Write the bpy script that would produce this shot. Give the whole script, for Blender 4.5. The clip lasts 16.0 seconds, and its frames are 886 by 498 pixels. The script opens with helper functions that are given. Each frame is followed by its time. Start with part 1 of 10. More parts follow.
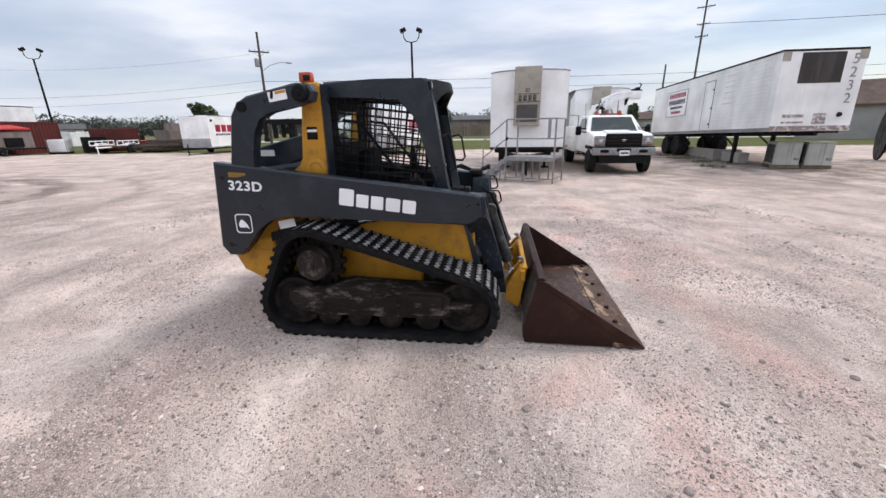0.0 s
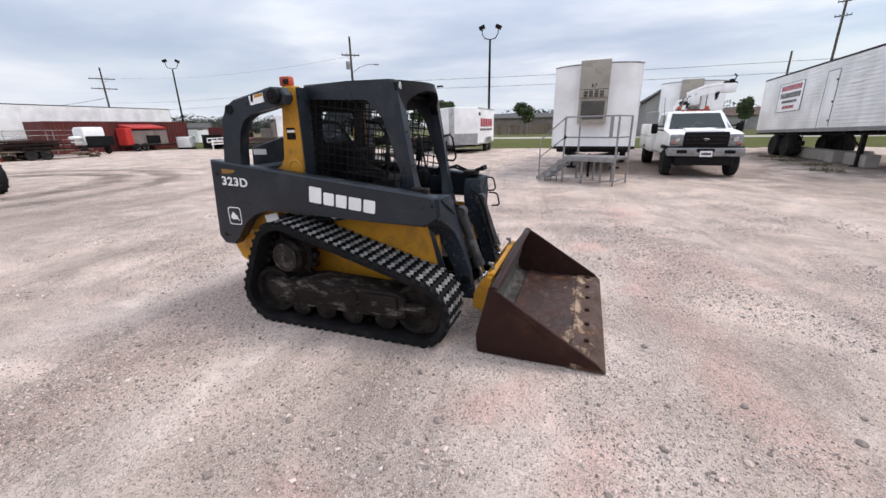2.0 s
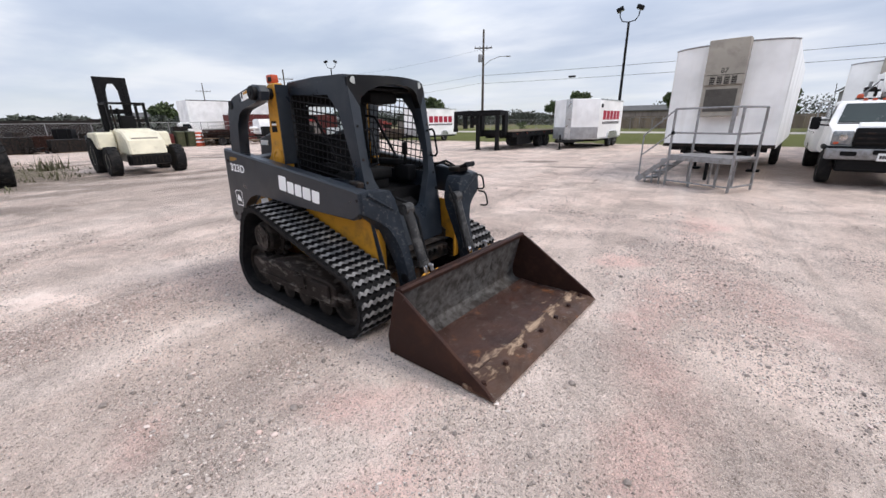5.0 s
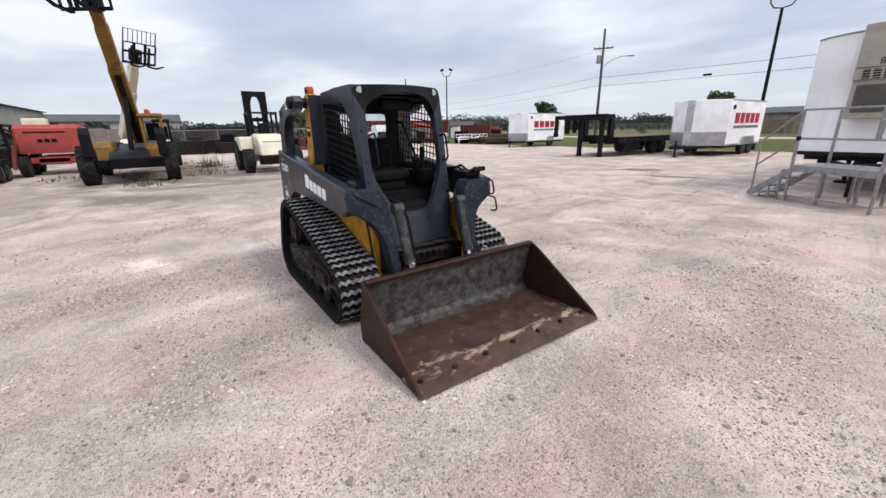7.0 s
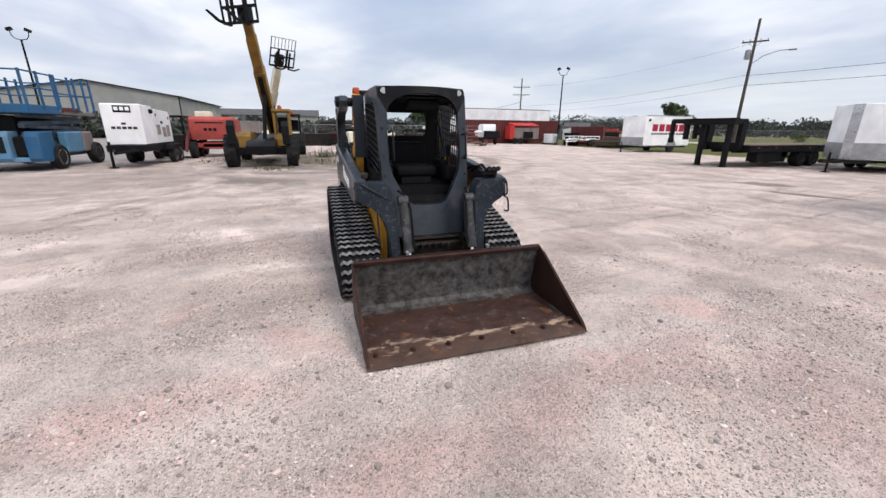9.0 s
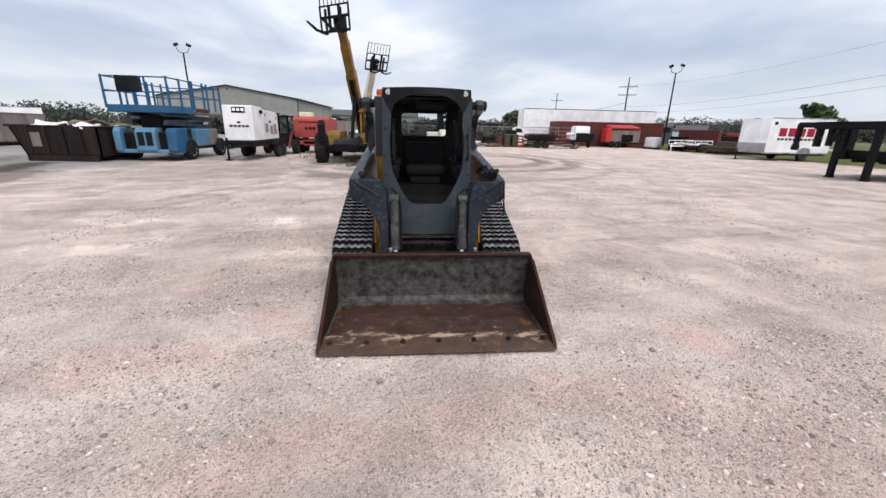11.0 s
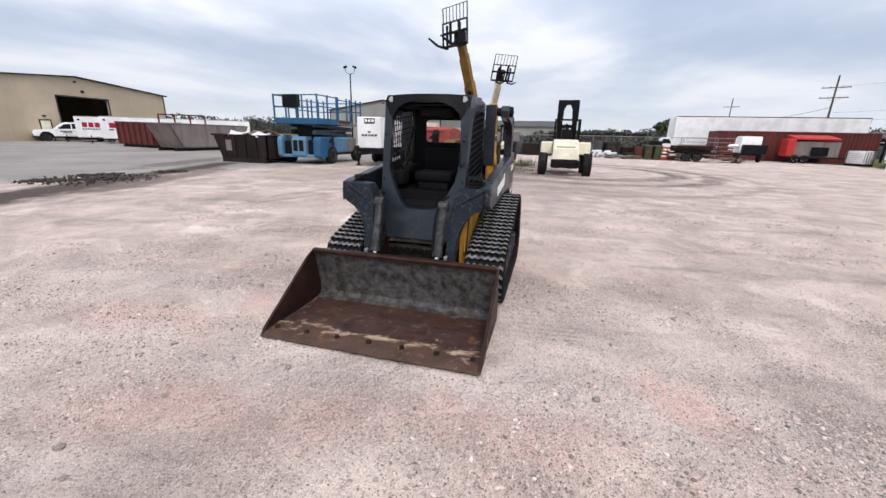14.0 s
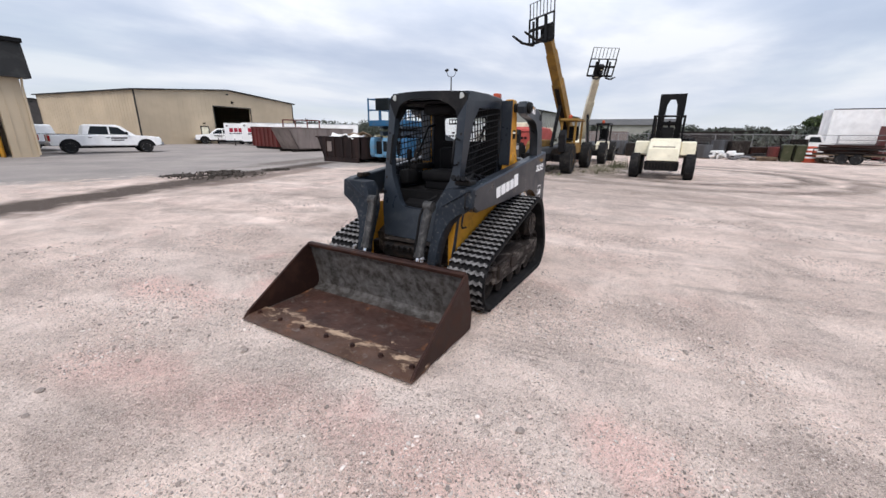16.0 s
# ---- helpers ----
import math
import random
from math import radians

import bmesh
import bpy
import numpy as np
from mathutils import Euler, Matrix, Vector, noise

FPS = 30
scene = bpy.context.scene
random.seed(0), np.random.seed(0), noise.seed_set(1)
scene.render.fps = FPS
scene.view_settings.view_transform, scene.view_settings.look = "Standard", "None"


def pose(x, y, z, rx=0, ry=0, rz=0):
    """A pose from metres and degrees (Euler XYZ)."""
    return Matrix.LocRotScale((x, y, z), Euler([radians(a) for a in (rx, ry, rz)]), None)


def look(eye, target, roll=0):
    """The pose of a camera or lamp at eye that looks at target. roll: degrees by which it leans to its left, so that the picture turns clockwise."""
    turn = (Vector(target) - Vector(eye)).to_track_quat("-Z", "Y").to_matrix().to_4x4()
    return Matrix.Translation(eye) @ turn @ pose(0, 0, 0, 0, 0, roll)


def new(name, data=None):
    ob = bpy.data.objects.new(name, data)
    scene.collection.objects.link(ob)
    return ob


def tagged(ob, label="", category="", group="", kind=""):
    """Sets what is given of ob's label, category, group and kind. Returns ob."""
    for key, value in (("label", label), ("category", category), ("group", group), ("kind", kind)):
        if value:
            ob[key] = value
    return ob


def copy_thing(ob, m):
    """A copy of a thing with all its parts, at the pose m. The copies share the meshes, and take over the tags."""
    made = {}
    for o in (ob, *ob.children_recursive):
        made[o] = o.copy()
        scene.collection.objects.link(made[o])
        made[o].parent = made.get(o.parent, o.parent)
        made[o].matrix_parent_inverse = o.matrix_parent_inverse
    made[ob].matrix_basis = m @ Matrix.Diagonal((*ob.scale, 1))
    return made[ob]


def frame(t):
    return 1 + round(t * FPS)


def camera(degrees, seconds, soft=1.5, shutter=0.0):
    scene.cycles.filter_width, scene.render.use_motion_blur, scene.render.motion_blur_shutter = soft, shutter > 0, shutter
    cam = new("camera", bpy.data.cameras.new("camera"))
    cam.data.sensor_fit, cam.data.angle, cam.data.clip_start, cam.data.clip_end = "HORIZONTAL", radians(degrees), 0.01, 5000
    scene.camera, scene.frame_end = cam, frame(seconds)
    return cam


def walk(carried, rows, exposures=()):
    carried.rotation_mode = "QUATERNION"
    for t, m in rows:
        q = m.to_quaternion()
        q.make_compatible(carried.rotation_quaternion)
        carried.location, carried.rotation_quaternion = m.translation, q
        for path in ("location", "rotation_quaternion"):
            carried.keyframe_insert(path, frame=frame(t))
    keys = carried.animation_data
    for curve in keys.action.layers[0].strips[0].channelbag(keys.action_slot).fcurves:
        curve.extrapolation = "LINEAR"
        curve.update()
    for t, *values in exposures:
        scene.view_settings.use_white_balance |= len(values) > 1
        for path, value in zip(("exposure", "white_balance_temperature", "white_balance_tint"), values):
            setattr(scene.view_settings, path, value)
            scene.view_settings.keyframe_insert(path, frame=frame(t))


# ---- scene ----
cam = camera(97.6, 16.0)
METRES, EYE, TILT, LEAN, TURN = 8.128, 1.65, 0.0, 0.0, 7.9
ROWS = [
    (0.0, 0.0, 0.0, 0.0, -0.25, -17.38, 0.79),
    (0.5, 0.0247, 0.0019, -0.0019, 2.74, -17.23, 0.73),
    (1.0, 0.0558, 0.0114, -0.0017, 5.71, -17.16, 1.13),
    (1.5, 0.0816, 0.0165, -0.001, 8.84, -17.24, 1.33),
    (2.0, 0.116, 0.017, 0.0008, 11.82, -17.5, 0.97),
    (2.5, 0.1407, 0.0254, -0.0013, 14.72, -17.96, 0.35),
    (3.0, 0.1705, 0.0445, -0.0029, 17.85, -18.44, 0.2),
    (3.5, 0.1944, 0.0564, -0.0015, 21.32, -18.58, 0.41),
    (6.0, 0.3432, 0.1266, -0.0003, 38.41, -17.79, 0.95),
    (6.5, 0.3663, 0.1428, -0.0014, 42.82, -17.57, 1.07),
    (7.0, 0.3882, 0.1666, -0.0025, 47.26, -17.25, 1.04),
    (7.5, 0.4139, 0.1859, -0.0019, 51.93, -17.04, 0.73),
    (8.0, 0.4422, 0.2015, -0.0003, 56.32, -17.05, -0.02),
    (8.5, 0.4575, 0.2229, -0.0043, 59.99, -17.13, -0.53),
    (9.0, 0.4733, 0.25, -0.003, 63.46, -17.28, -0.57),
    (9.5, 0.4913, 0.2757, -0.0028, 67.38, -17.43, -0.52),
    (10.0, 0.5059, 0.3005, -0.0011, 71.11, -17.52, -0.79),
    (12.5, 0.5218, 0.4556, -0.0024, 86.26, -16.66, -1.05),
    (13.0, 0.5192, 0.4834, -0.0013, 90.05, -16.5, -0.88),
    (13.5, 0.5229, 0.5192, -0.0001, 93.97, -16.5, -1.03),
    (14.0, 0.5158, 0.5468, -0.0027, 97.45, -16.4, -1.33),
    (14.5, 0.5026, 0.5792, -0.0011, 100.85, -16.19, -1.5),
    (15.0, 0.494, 0.6089, -0.0015, 104.71, -16.31, -1.42),
    (15.5, 0.4859, 0.645, 0.0, 108.59, -16.55, -1.09),
    (16.0, 0.4672, 0.6718, -0.0039, 112.2, -16.52, -0.69),
]
walk(cam, [(t, pose(0, 0, EYE, TILT, LEAN, TURN) @ pose(METRES * x, METRES * y, METRES * z, 90 + pitch, roll, yaw)) for t, x, y, z, yaw, pitch, roll in ROWS])

# ---- sky and light: a high thin overcast with brighter gaps ----
SUN_EL, SUN_AZ = radians(52), radians(60)
world = bpy.data.worlds.new("sky")
scene.world = world
world.use_nodes = True
wn, wl = world.node_tree.nodes, world.node_tree.links
wn.clear()


def wnode(kind, **kw):
    n = wn.new(kind)
    for k, v in kw.items():
        if k == "op":
            n.operation = v
        elif k == "sock":
            for i, s in v.items():
                n.inputs[i].default_value = s
    return n


sky = wn.new("ShaderNodeTexSky")
sky.sky_type = "NISHITA"
sky.sun_disc = False
sky.sun_elevation, sky.sun_rotation = SUN_EL, SUN_AZ
sky.air_density, sky.dust_density = 1.0, 1.5
gen = wn.new("ShaderNodeTexCoord")
sep = wn.new("ShaderNodeSeparateXYZ")
wl.new(gen.outputs["Generated"], sep.inputs[0])
up = wnode("ShaderNodeMath", op="MAXIMUM", sock={1: 0.0})
wl.new(sep.outputs["Z"], up.inputs[0])
lift = wnode("ShaderNodeMath", op="ADD", sock={1: 0.10})
wl.new(up.outputs[0], lift.inputs[0])
flat = []
for axis in "XY":
    d = wnode("ShaderNodeMath", op="DIVIDE")
    wl.new(sep.outputs[axis], d.inputs[0])
    wl.new(lift.outputs[0], d.inputs[1])
    flat.append(d)
plane = wn.new("ShaderNodeCombineXYZ")
wl.new(flat[0].outputs[0], plane.inputs[0])
wl.new(flat[1].outputs[0], plane.inputs[1])
spread = wn.new("ShaderNodeMapping")
spread.inputs["Rotation"].default_value = (0, 0, radians(25))
spread.inputs["Scale"].default_value = (0.50, 0.66, 1)
spread.inputs["Location"].default_value = (1.7, 0.4, 0)
wl.new(plane.outputs[0], spread.inputs[0])


def cloud_noise(scale, detail, rough, distort):
    n = wn.new("ShaderNodeTexNoise")
    for k, v in (("Scale", scale), ("Detail", detail), ("Roughness", rough), ("Distortion", distort)):
        n.inputs[k].default_value = v
    wl.new(spread.outputs[0], n.inputs["Vector"])
    return n


def ramp(src, stops, tree_nodes, tree_links):
    r = tree_nodes.new("ShaderNodeValToRGB")
    while len(r.color_ramp.elements) < len(stops):
        r.color_ramp.elements.new(0.5)
    for e, (p, c) in zip(r.color_ramp.elements, stops):
        e.position, e.color = p, (*c, 1) if len(c) == 3 else c
    tree_links.new(src, r.inputs[0])
    return r


big = cloud_noise(0.42, 4, 0.5, 0.3)
fine = cloud_noise(0.95, 6, 0.52, 0.15)
cover = ramp(big.outputs["Fac"], [(0.38, (0.50, 0.50, 0.50)), (0.54, (1, 1, 1))], wn, wl)
tone = ramp(fine.outputs["Fac"], [(0.34, (0.52, 0.61, 0.79)), (0.49, (0.72, 0.775, 0.90)), (0.62, (0.90, 0.925, 0.985))], wn, wl)
# an overcast sky is brighter overhead than at the horizon
rise = wnode("ShaderNodeMath", op="MULTIPLY_ADD", sock={1: 1.15, 2: 0.86})
wl.new(up.outputs[0], rise.inputs[0])
tone_up = wn.new("ShaderNodeVectorMath")
tone_up.operation = "SCALE"
wl.new(tone.outputs[0], tone_up.inputs[0])
wl.new(rise.outputs[0], tone_up.inputs["Scale"])
blue = wn.new("ShaderNodeVectorMath")
blue.operation = "SCALE"
blue.inputs["Scale"].default_value = 0.13
wl.new(sky.outputs[0], blue.inputs[0])
gap_dot = wn.new("ShaderNodeVectorMath")
gap_dot.operation = "DOT_PRODUCT"
gap_dot.inputs[1].default_value = (0.66, 0.70, 0.27)
wl.new(gen.outputs["Generated"], gap_dot.inputs[0])
gap = wn.new("ShaderNodeMapRange")
gap.inputs["From Min"].default_value, gap.inputs["From Max"].default_value = 0.87, 0.965
gap.inputs["To Min"].default_value, gap.inputs["To Max"].default_value = 0.0, 1.0
wl.new(gap_dot.outputs["Value"], gap.inputs[0])
gap_by = wn.new("ShaderNodeMapRange")
gap_by.inputs["From Min"].default_value, gap_by.inputs["From Max"].default_value = 0.66, 0.50
wl.new(fine.outputs["Fac"], gap_by.inputs[0])
gap_cut = wnode("ShaderNodeMath", op="MULTIPLY")
wl.new(gap.outputs[0], gap_cut.inputs[0])
wl.new(gap_by.outputs[0], gap_cut.inputs[1])
cover_left = wnode("ShaderNodeMath", op="SUBTRACT")
cover_left.use_clamp = True
wl.new(cover.outputs[0], cover_left.inputs[0])
wl.new(gap_cut.outputs[0], cover_left.inputs[1])
mixed = wn.new("ShaderNodeMix")
mixed.data_type = "RGBA"
wl.new(cover_left.outputs[0], mixed.inputs[0])
wl.new(blue.outputs[0], mixed.inputs[6])
wl.new(tone_up.outputs[0], mixed.inputs[7])
# a long blue-grey bank of cloud above the haze
bank_lo = wn.new("ShaderNodeMapRange")
bank_lo.inputs["From Min"].default_value, bank_lo.inputs["From Max"].default_value = 0.07, 0.15
wl.new(up.outputs[0], bank_lo.inputs[0])
bank_hi = wn.new("ShaderNodeMapRange")
bank_hi.inputs["From Min"].default_value, bank_hi.inputs["From Max"].default_value = 0.32, 0.17
wl.new(up.outputs[0], bank_hi.inputs[0])
bank = wnode("ShaderNodeMath", op="MULTIPLY")
wl.new(bank_lo.outputs[0], bank.inputs[0])
wl.new(bank_hi.outputs[0], bank.inputs[1])
ragged_bank = ramp(fine.outputs["Fac"], [(0.40, (0.75, 0.75, 0.75)), (0.60, (0.10, 0.10, 0.10))], wn, wl)
bank_by = wnode("ShaderNodeMath", op="MULTIPLY")
wl.new(bank.outputs[0], bank_by.inputs[0])
wl.new(ragged_bank.outputs[0], bank_by.inputs[1])
banked = wn.new("ShaderNodeMix")
banked.data_type = "RGBA"
banked.inputs[7].default_value = (0.50, 0.575, 0.73, 1)
wl.new(bank_by.outputs[0], banked.inputs[0])
wl.new(mixed.outputs[2], banked.inputs[6])
# thin bright haze low over the horizon
low = wn.new("ShaderNodeMapRange")
low.inputs["From Min"].default_value, low.inputs["From Max"].default_value = 0.0, 0.16
low.inputs["To Min"].default_value, low.inputs["To Max"].default_value = 0.75, 0.0
wl.new(up.outputs[0], low.inputs[0])
hazed = wn.new("ShaderNodeMix")
hazed.data_type = "RGBA"
hazed.inputs[7].default_value = (0.79, 0.84, 0.92, 1)
wl.new(low.outputs[0], hazed.inputs[0])
wl.new(banked.outputs[2], hazed.inputs[6])
back = wn.new("ShaderNodeBackground")
wl.new(hazed.outputs[2], back.inputs[0])
back.inputs[1].default_value = 1.02
wout = wn.new("ShaderNodeOutputWorld")
wl.new(back.outputs[0], wout.inputs[0])

sun = new("sun", bpy.data.lights.new("sun", "SUN"))
sun.data.energy, sun.data.angle, sun.data.color = 1.75, radians(22), (1.0, 0.92, 0.83)
sun.matrix_world = look((math.sin(SUN_AZ) * 50 * math.cos(SUN_EL), math.cos(SUN_AZ) * 50 * math.cos(SUN_EL), 50 * math.sin(SUN_EL)), (0, 0, 0))

# ---- materials ----
def tree(name):
    m = bpy.data.materials.new(name)
    m.use_nodes = True
    nt = m.node_tree
    return m, nt.nodes, nt.links, nt.nodes["Principled BSDF"]


def noise_of(nodes, links, vec, scale, detail=4, rough=0.55, distort=0.0):
    n = nodes.new("ShaderNodeTexNoise")
    for k, v in (("Scale", scale), ("Detail", detail), ("Roughness", rough), ("Distortion", distort)):
        n.inputs[k].default_value = v
    if vec is not None:
        links.new(vec, n.inputs["Vector"])
    return n.outputs["Fac"]


def span(nodes, links, src, a, b, lo=0.0, hi=1.0):
    r = nodes.new("ShaderNodeMapRange")
    for k, v in (("From Min", a), ("From Max", b), ("To Min", lo), ("To Max", hi)):
        r.inputs[k].default_value = v
    links.new(src, r.inputs[0])
    return r.outputs[0]


def blend(nodes, links, fac, a, b):
    x = nodes.new("ShaderNodeMix")
    x.data_type = "RGBA"
    if isinstance(fac, (int, float)):
        x.inputs[0].default_value = fac
    else:
        links.new(fac, x.inputs[0])
    for slot, v in ((6, a), (7, b)):
        if isinstance(v, tuple):
            x.inputs[slot].default_value = (*v, 1)
        else:
            links.new(v, x.inputs[slot])
    return x.outputs[2]


def bump_to(nodes, links, bsdf, height, strength, dist=0.01):
    b = nodes.new("ShaderNodeBump")
    b.inputs["Strength"].default_value, b.inputs["Distance"].default_value = strength, dist
    links.new(height, b.inputs["Height"])
    links.new(b.outputs[0], bsdf.inputs["Normal"])


def surf(name, base, dirt=None, amount=0.5, scale=4.0, rough=0.5, metal=0.0, grain=60.0, bump=0.15, vary=0.12, streak=False, soft=0.12, rand=0.0, stretch=(1, 1, 0.12)):
    """Base colour with slow variation, dirt in uneven patches and a fine grain."""
    m, n, l, b = tree(name)
    tc = n.new("ShaderNodeTexCoord")
    vec = tc.outputs["Object"]
    dvec = vec
    if streak:
        mp = n.new("ShaderNodeMapping")
        mp.inputs["Scale"].default_value = stretch
        l.new(vec, mp.inputs[0])
        dvec = mp.outputs[0]
    slow = noise_of(n, l, vec, scale * 0.35, 3)
    lo = tuple(c * (1 - vary) for c in base)
    hi = tuple(min(1, c * (1 + vary)) for c in base)
    col = blend(n, l, span(n, l, slow, 0.35, 0.65), lo, hi)
    patch = noise_of(n, l, dvec, scale, 8, 0.65, 0.3)
    if dirt:
        edge = 0.62 - 0.30 * amount
        mask = span(n, l, patch, edge - soft * 0.4, edge + soft)
        mask2 = n.new("ShaderNodeMath")
        mask2.operation = "MULTIPLY"
        mask2.inputs[1].default_value = min(1.0, 0.35 + amount * 0.6)
        l.new(mask, mask2.inputs[0])
        col = blend(n, l, mask2.outputs[0], col, dirt)
    if rand:
        info = n.new("ShaderNodeObjectInfo")
        hv = n.new("ShaderNodeHueSaturation")
        l.new(span(n, l, info.outputs["Random"], 0, 1, 1 - rand, 1 + rand), hv.inputs["Value"])
        l.new(col, hv.inputs["Color"])
        col = hv.outputs[0]
    l.new(col, b.inputs["Base Color"])
    fine = noise_of(n, l, vec, grain, 5, 0.6)
    l.new(span(n, l, patch, 0.3, 0.7, max(0.03, rough - 0.12), min(1, rough + 0.15)), b.inputs["Roughness"])
    b.inputs["Metallic"].default_value = metal
    b.inputs["Specular IOR Level"].default_value = 0.45 if rough < 0.37 else 0.25 if max(base) > 0.1 else 0.16
    if bump:
        bump_to(n, l, b, fine, bump, 0.004)
    return m


def glass_mat(name, tint=(0.8, 0.85, 0.86), rough=0.02):
    m, n, l, b = tree(name)
    b.inputs["Base Color"].default_value = (*tint, 1)
    b.inputs["Transmission Weight"].default_value = 1.0
    b.inputs["Roughness"].default_value = rough
    b.inputs["IOR"].default_value = 1.1
    return m


DUST = (0.42, 0.36, 0.32)
MUD = (0.23, 0.185, 0.155)
GREY = surf("machine_grey_paint", (0.012, 0.017, 0.025), (0.045, 0.049, 0.056), 0.18, 5, 0.35, 0.0, 90, 0.06)
GREY_WORN = surf("worn_grey_paint", (0.016, 0.021, 0.029), (0.24, 0.235, 0.23), 0.06, 34, 0.5, 0.0, 70, 0.15)
YELLOW = surf("machine_yellow_paint", (0.53, 0.255, 0.026), (0.15, 0.095, 0.04), 0.28, 6, 0.42, 0.0, 80, 0.06)
YELLOW_OLD = surf("old_yellow_paint", (0.26, 0.145, 0.030), (0.12, 0.075, 0.03), 0.40, 2.5, 0.6, 0.0, 60, 0.12)
RUBBER = surf("black_rubber", (0.007, 0.007, 0.008), (0.034, 0.032, 0.031), 0.25, 7, 0.75, 0.0, 70, 0.2)
RUBBER_TOP = surf("dusty_rubber", (0.22, 0.215, 0.215), (0.035, 0.034, 0.035), 0.5, 26, 0.85, 0.0, 90, 0.3)
TYRE = surf("tyre_rubber", (0.014, 0.014, 0.015), (0.06, 0.054, 0.048), 0.3, 5, 0.8, 0.0, 50, 0.2)
STEEL_MUD = surf("muddy_steel", (0.026, 0.021, 0.019), (0.26, 0.22, 0.19), 0.22, 9, 0.7, 0.2, 60, 0.3)
DARK_STEEL = surf("dark_steel", (0.018, 0.017, 0.017), (0.07, 0.048, 0.036), 0.35, 8, 0.55, 0.5, 70, 0.2)
BLACK = surf("black_paint", (0.005, 0.005, 0.006), (0.026, 0.024, 0.023), 0.2, 6, 0.5, 0.0, 80, 0.08)
BLACK_MATT = surf("black_plastic", (0.005, 0.005, 0.006), (0.016, 0.015, 0.015), 0.3, 8, 0.7, 0.0, 80, 0.15)
SEAT_VINYL = surf("dark_vinyl", (0.005, 0.005, 0.006), (0.012, 0.012, 0.012), 0.3, 9, 0.75, 0.0, 120, 0.1)
CYL_STEEL = surf("dusty_cylinder_steel", (0.045, 0.045, 0.046), (0.16, 0.155, 0.15), 0.35, 18, 0.5, 0.3, 80, 0.1)
CHROME = surf("chrome", (0.62, 0.62, 0.64), (0.3, 0.29, 0.28), 0.3, 12, 0.18, 1.0, 80, 0.03)
RUST = surf("rusty_brown_steel", (0.034, 0.017, 0.014), (0.078, 0.038, 0.026), 0.35, 5, 0.5, 0.35, 60, 0.18)
BUCKET_IN = surf("scuffed_grey_steel", (0.040, 0.034, 0.031), (0.20, 0.195, 0.19), 0.50, 13, 0.62, 0.10, 80, 0.25, 0.3, soft=0.22)
RUST_ORANGE = surf("rusty_steel", (0.20, 0.085, 0.035), (0.42, 0.33, 0.25), 0.45, 9, 0.7, 0.1, 60, 0.25)
SAND = surf("dried_sandy_mud", (0.52, 0.40, 0.29), (0.30, 0.20, 0.12), 0.5, 15, 0.9, 0.0, 50, 0.4)
WHITE = surf("white_paint", (0.92, 0.92, 0.92), (0.74, 0.72, 0.69), 0.08, 3, 0.4, 0.0, 60, 0.04, streak=True)
WHITE_OLD = surf("weathered_white_paint", (0.84, 0.84, 0.83), (0.66, 0.63, 0.59), 0.12, 2.0, 0.5, 0.0, 50, 0.06, streak=True)
WHITE_DECAL = surf("white_vinyl", (0.90, 0.90, 0.90), None, 0, 4, 0.45, 0.0, 60, 0.0)
CREAM = surf("cream_paint", (0.78, 0.73, 0.57), (0.46, 0.40, 0.29), 0.15, 4, 0.5, 0.0, 60, 0.08)
BEIGE = surf("beige_paint", (0.37, 0.34, 0.295), (0.25, 0.23, 0.20), 0.3, 4, 0.5, 0.0, 60, 0.06)
GALV = surf("galvanised_steel", (0.30, 0.30, 0.31), (0.17, 0.155, 0.14), 0.4, 9, 0.5, 0.5, 70, 0.1)
ALU = surf("bright_aluminium", (0.62, 0.63, 0.65), (0.40, 0.40, 0.40), 0.3, 5, 0.3, 0.9, 70, 0.05)
BLUE = surf("blue_paint", (0.018, 0.10, 0.215), (0.07, 0.10, 0.14), 0.35, 4, 0.5, 0.0, 60, 0.08)
BLUE_PALE = surf("faded_blue_paint", (0.10, 0.25, 0.40), (0.20, 0.22, 0.24), 0.35, 4, 0.5, 0.0, 60, 0.08)
RED = surf("red_paint", (0.50, 0.035, 0.03), (0.25, 0.04, 0.03), 0.3, 4, 0.5, 0.0, 60, 0.06)
RED_ORANGE = surf("faded_red_paint", (0.43, 0.075, 0.065), (0.26, 0.07, 0.05), 0.35, 4, 0.55, 0.0, 60, 0.08)
RED_RUST = surf("red_oxide_paint", (0.125, 0.028, 0.026), (0.075, 0.032, 0.027), 0.4, 3, 0.65, 0.0, 40, 0.15, streak=True)
TAN = surf("tan_metal_cladding", (0.52, 0.425, 0.305), (0.48, 0.39, 0.28), 0.3, 0.6, 0.55, 0.0, 20, 0.04)
GREY_CLAD = surf("grey_metal_cladding", (0.33, 0.33, 0.30), (0.27, 0.27, 0.25), 0.3, 0.6, 0.55, 0.0, 20, 0.04)
DARK_TRIM = surf("dark_bronze_trim", (0.030, 0.030, 0.030), (0.06, 0.06, 0.06), 0.3, 2, 0.5, 0.2, 40, 0.05)
GREY_BIN = surf("grey_bin_paint", (0.235, 0.195, 0.18), (0.11, 0.085, 0.075), 0.35, 2, 0.65, 0.0, 40, 0.15, streak=True)
WOOD = surf("weathered_timber", (0.20, 0.145, 0.10), (0.10, 0.075, 0.06), 0.45, 5, 0.85, 0.0, 40, 0.3, rand=0.25)
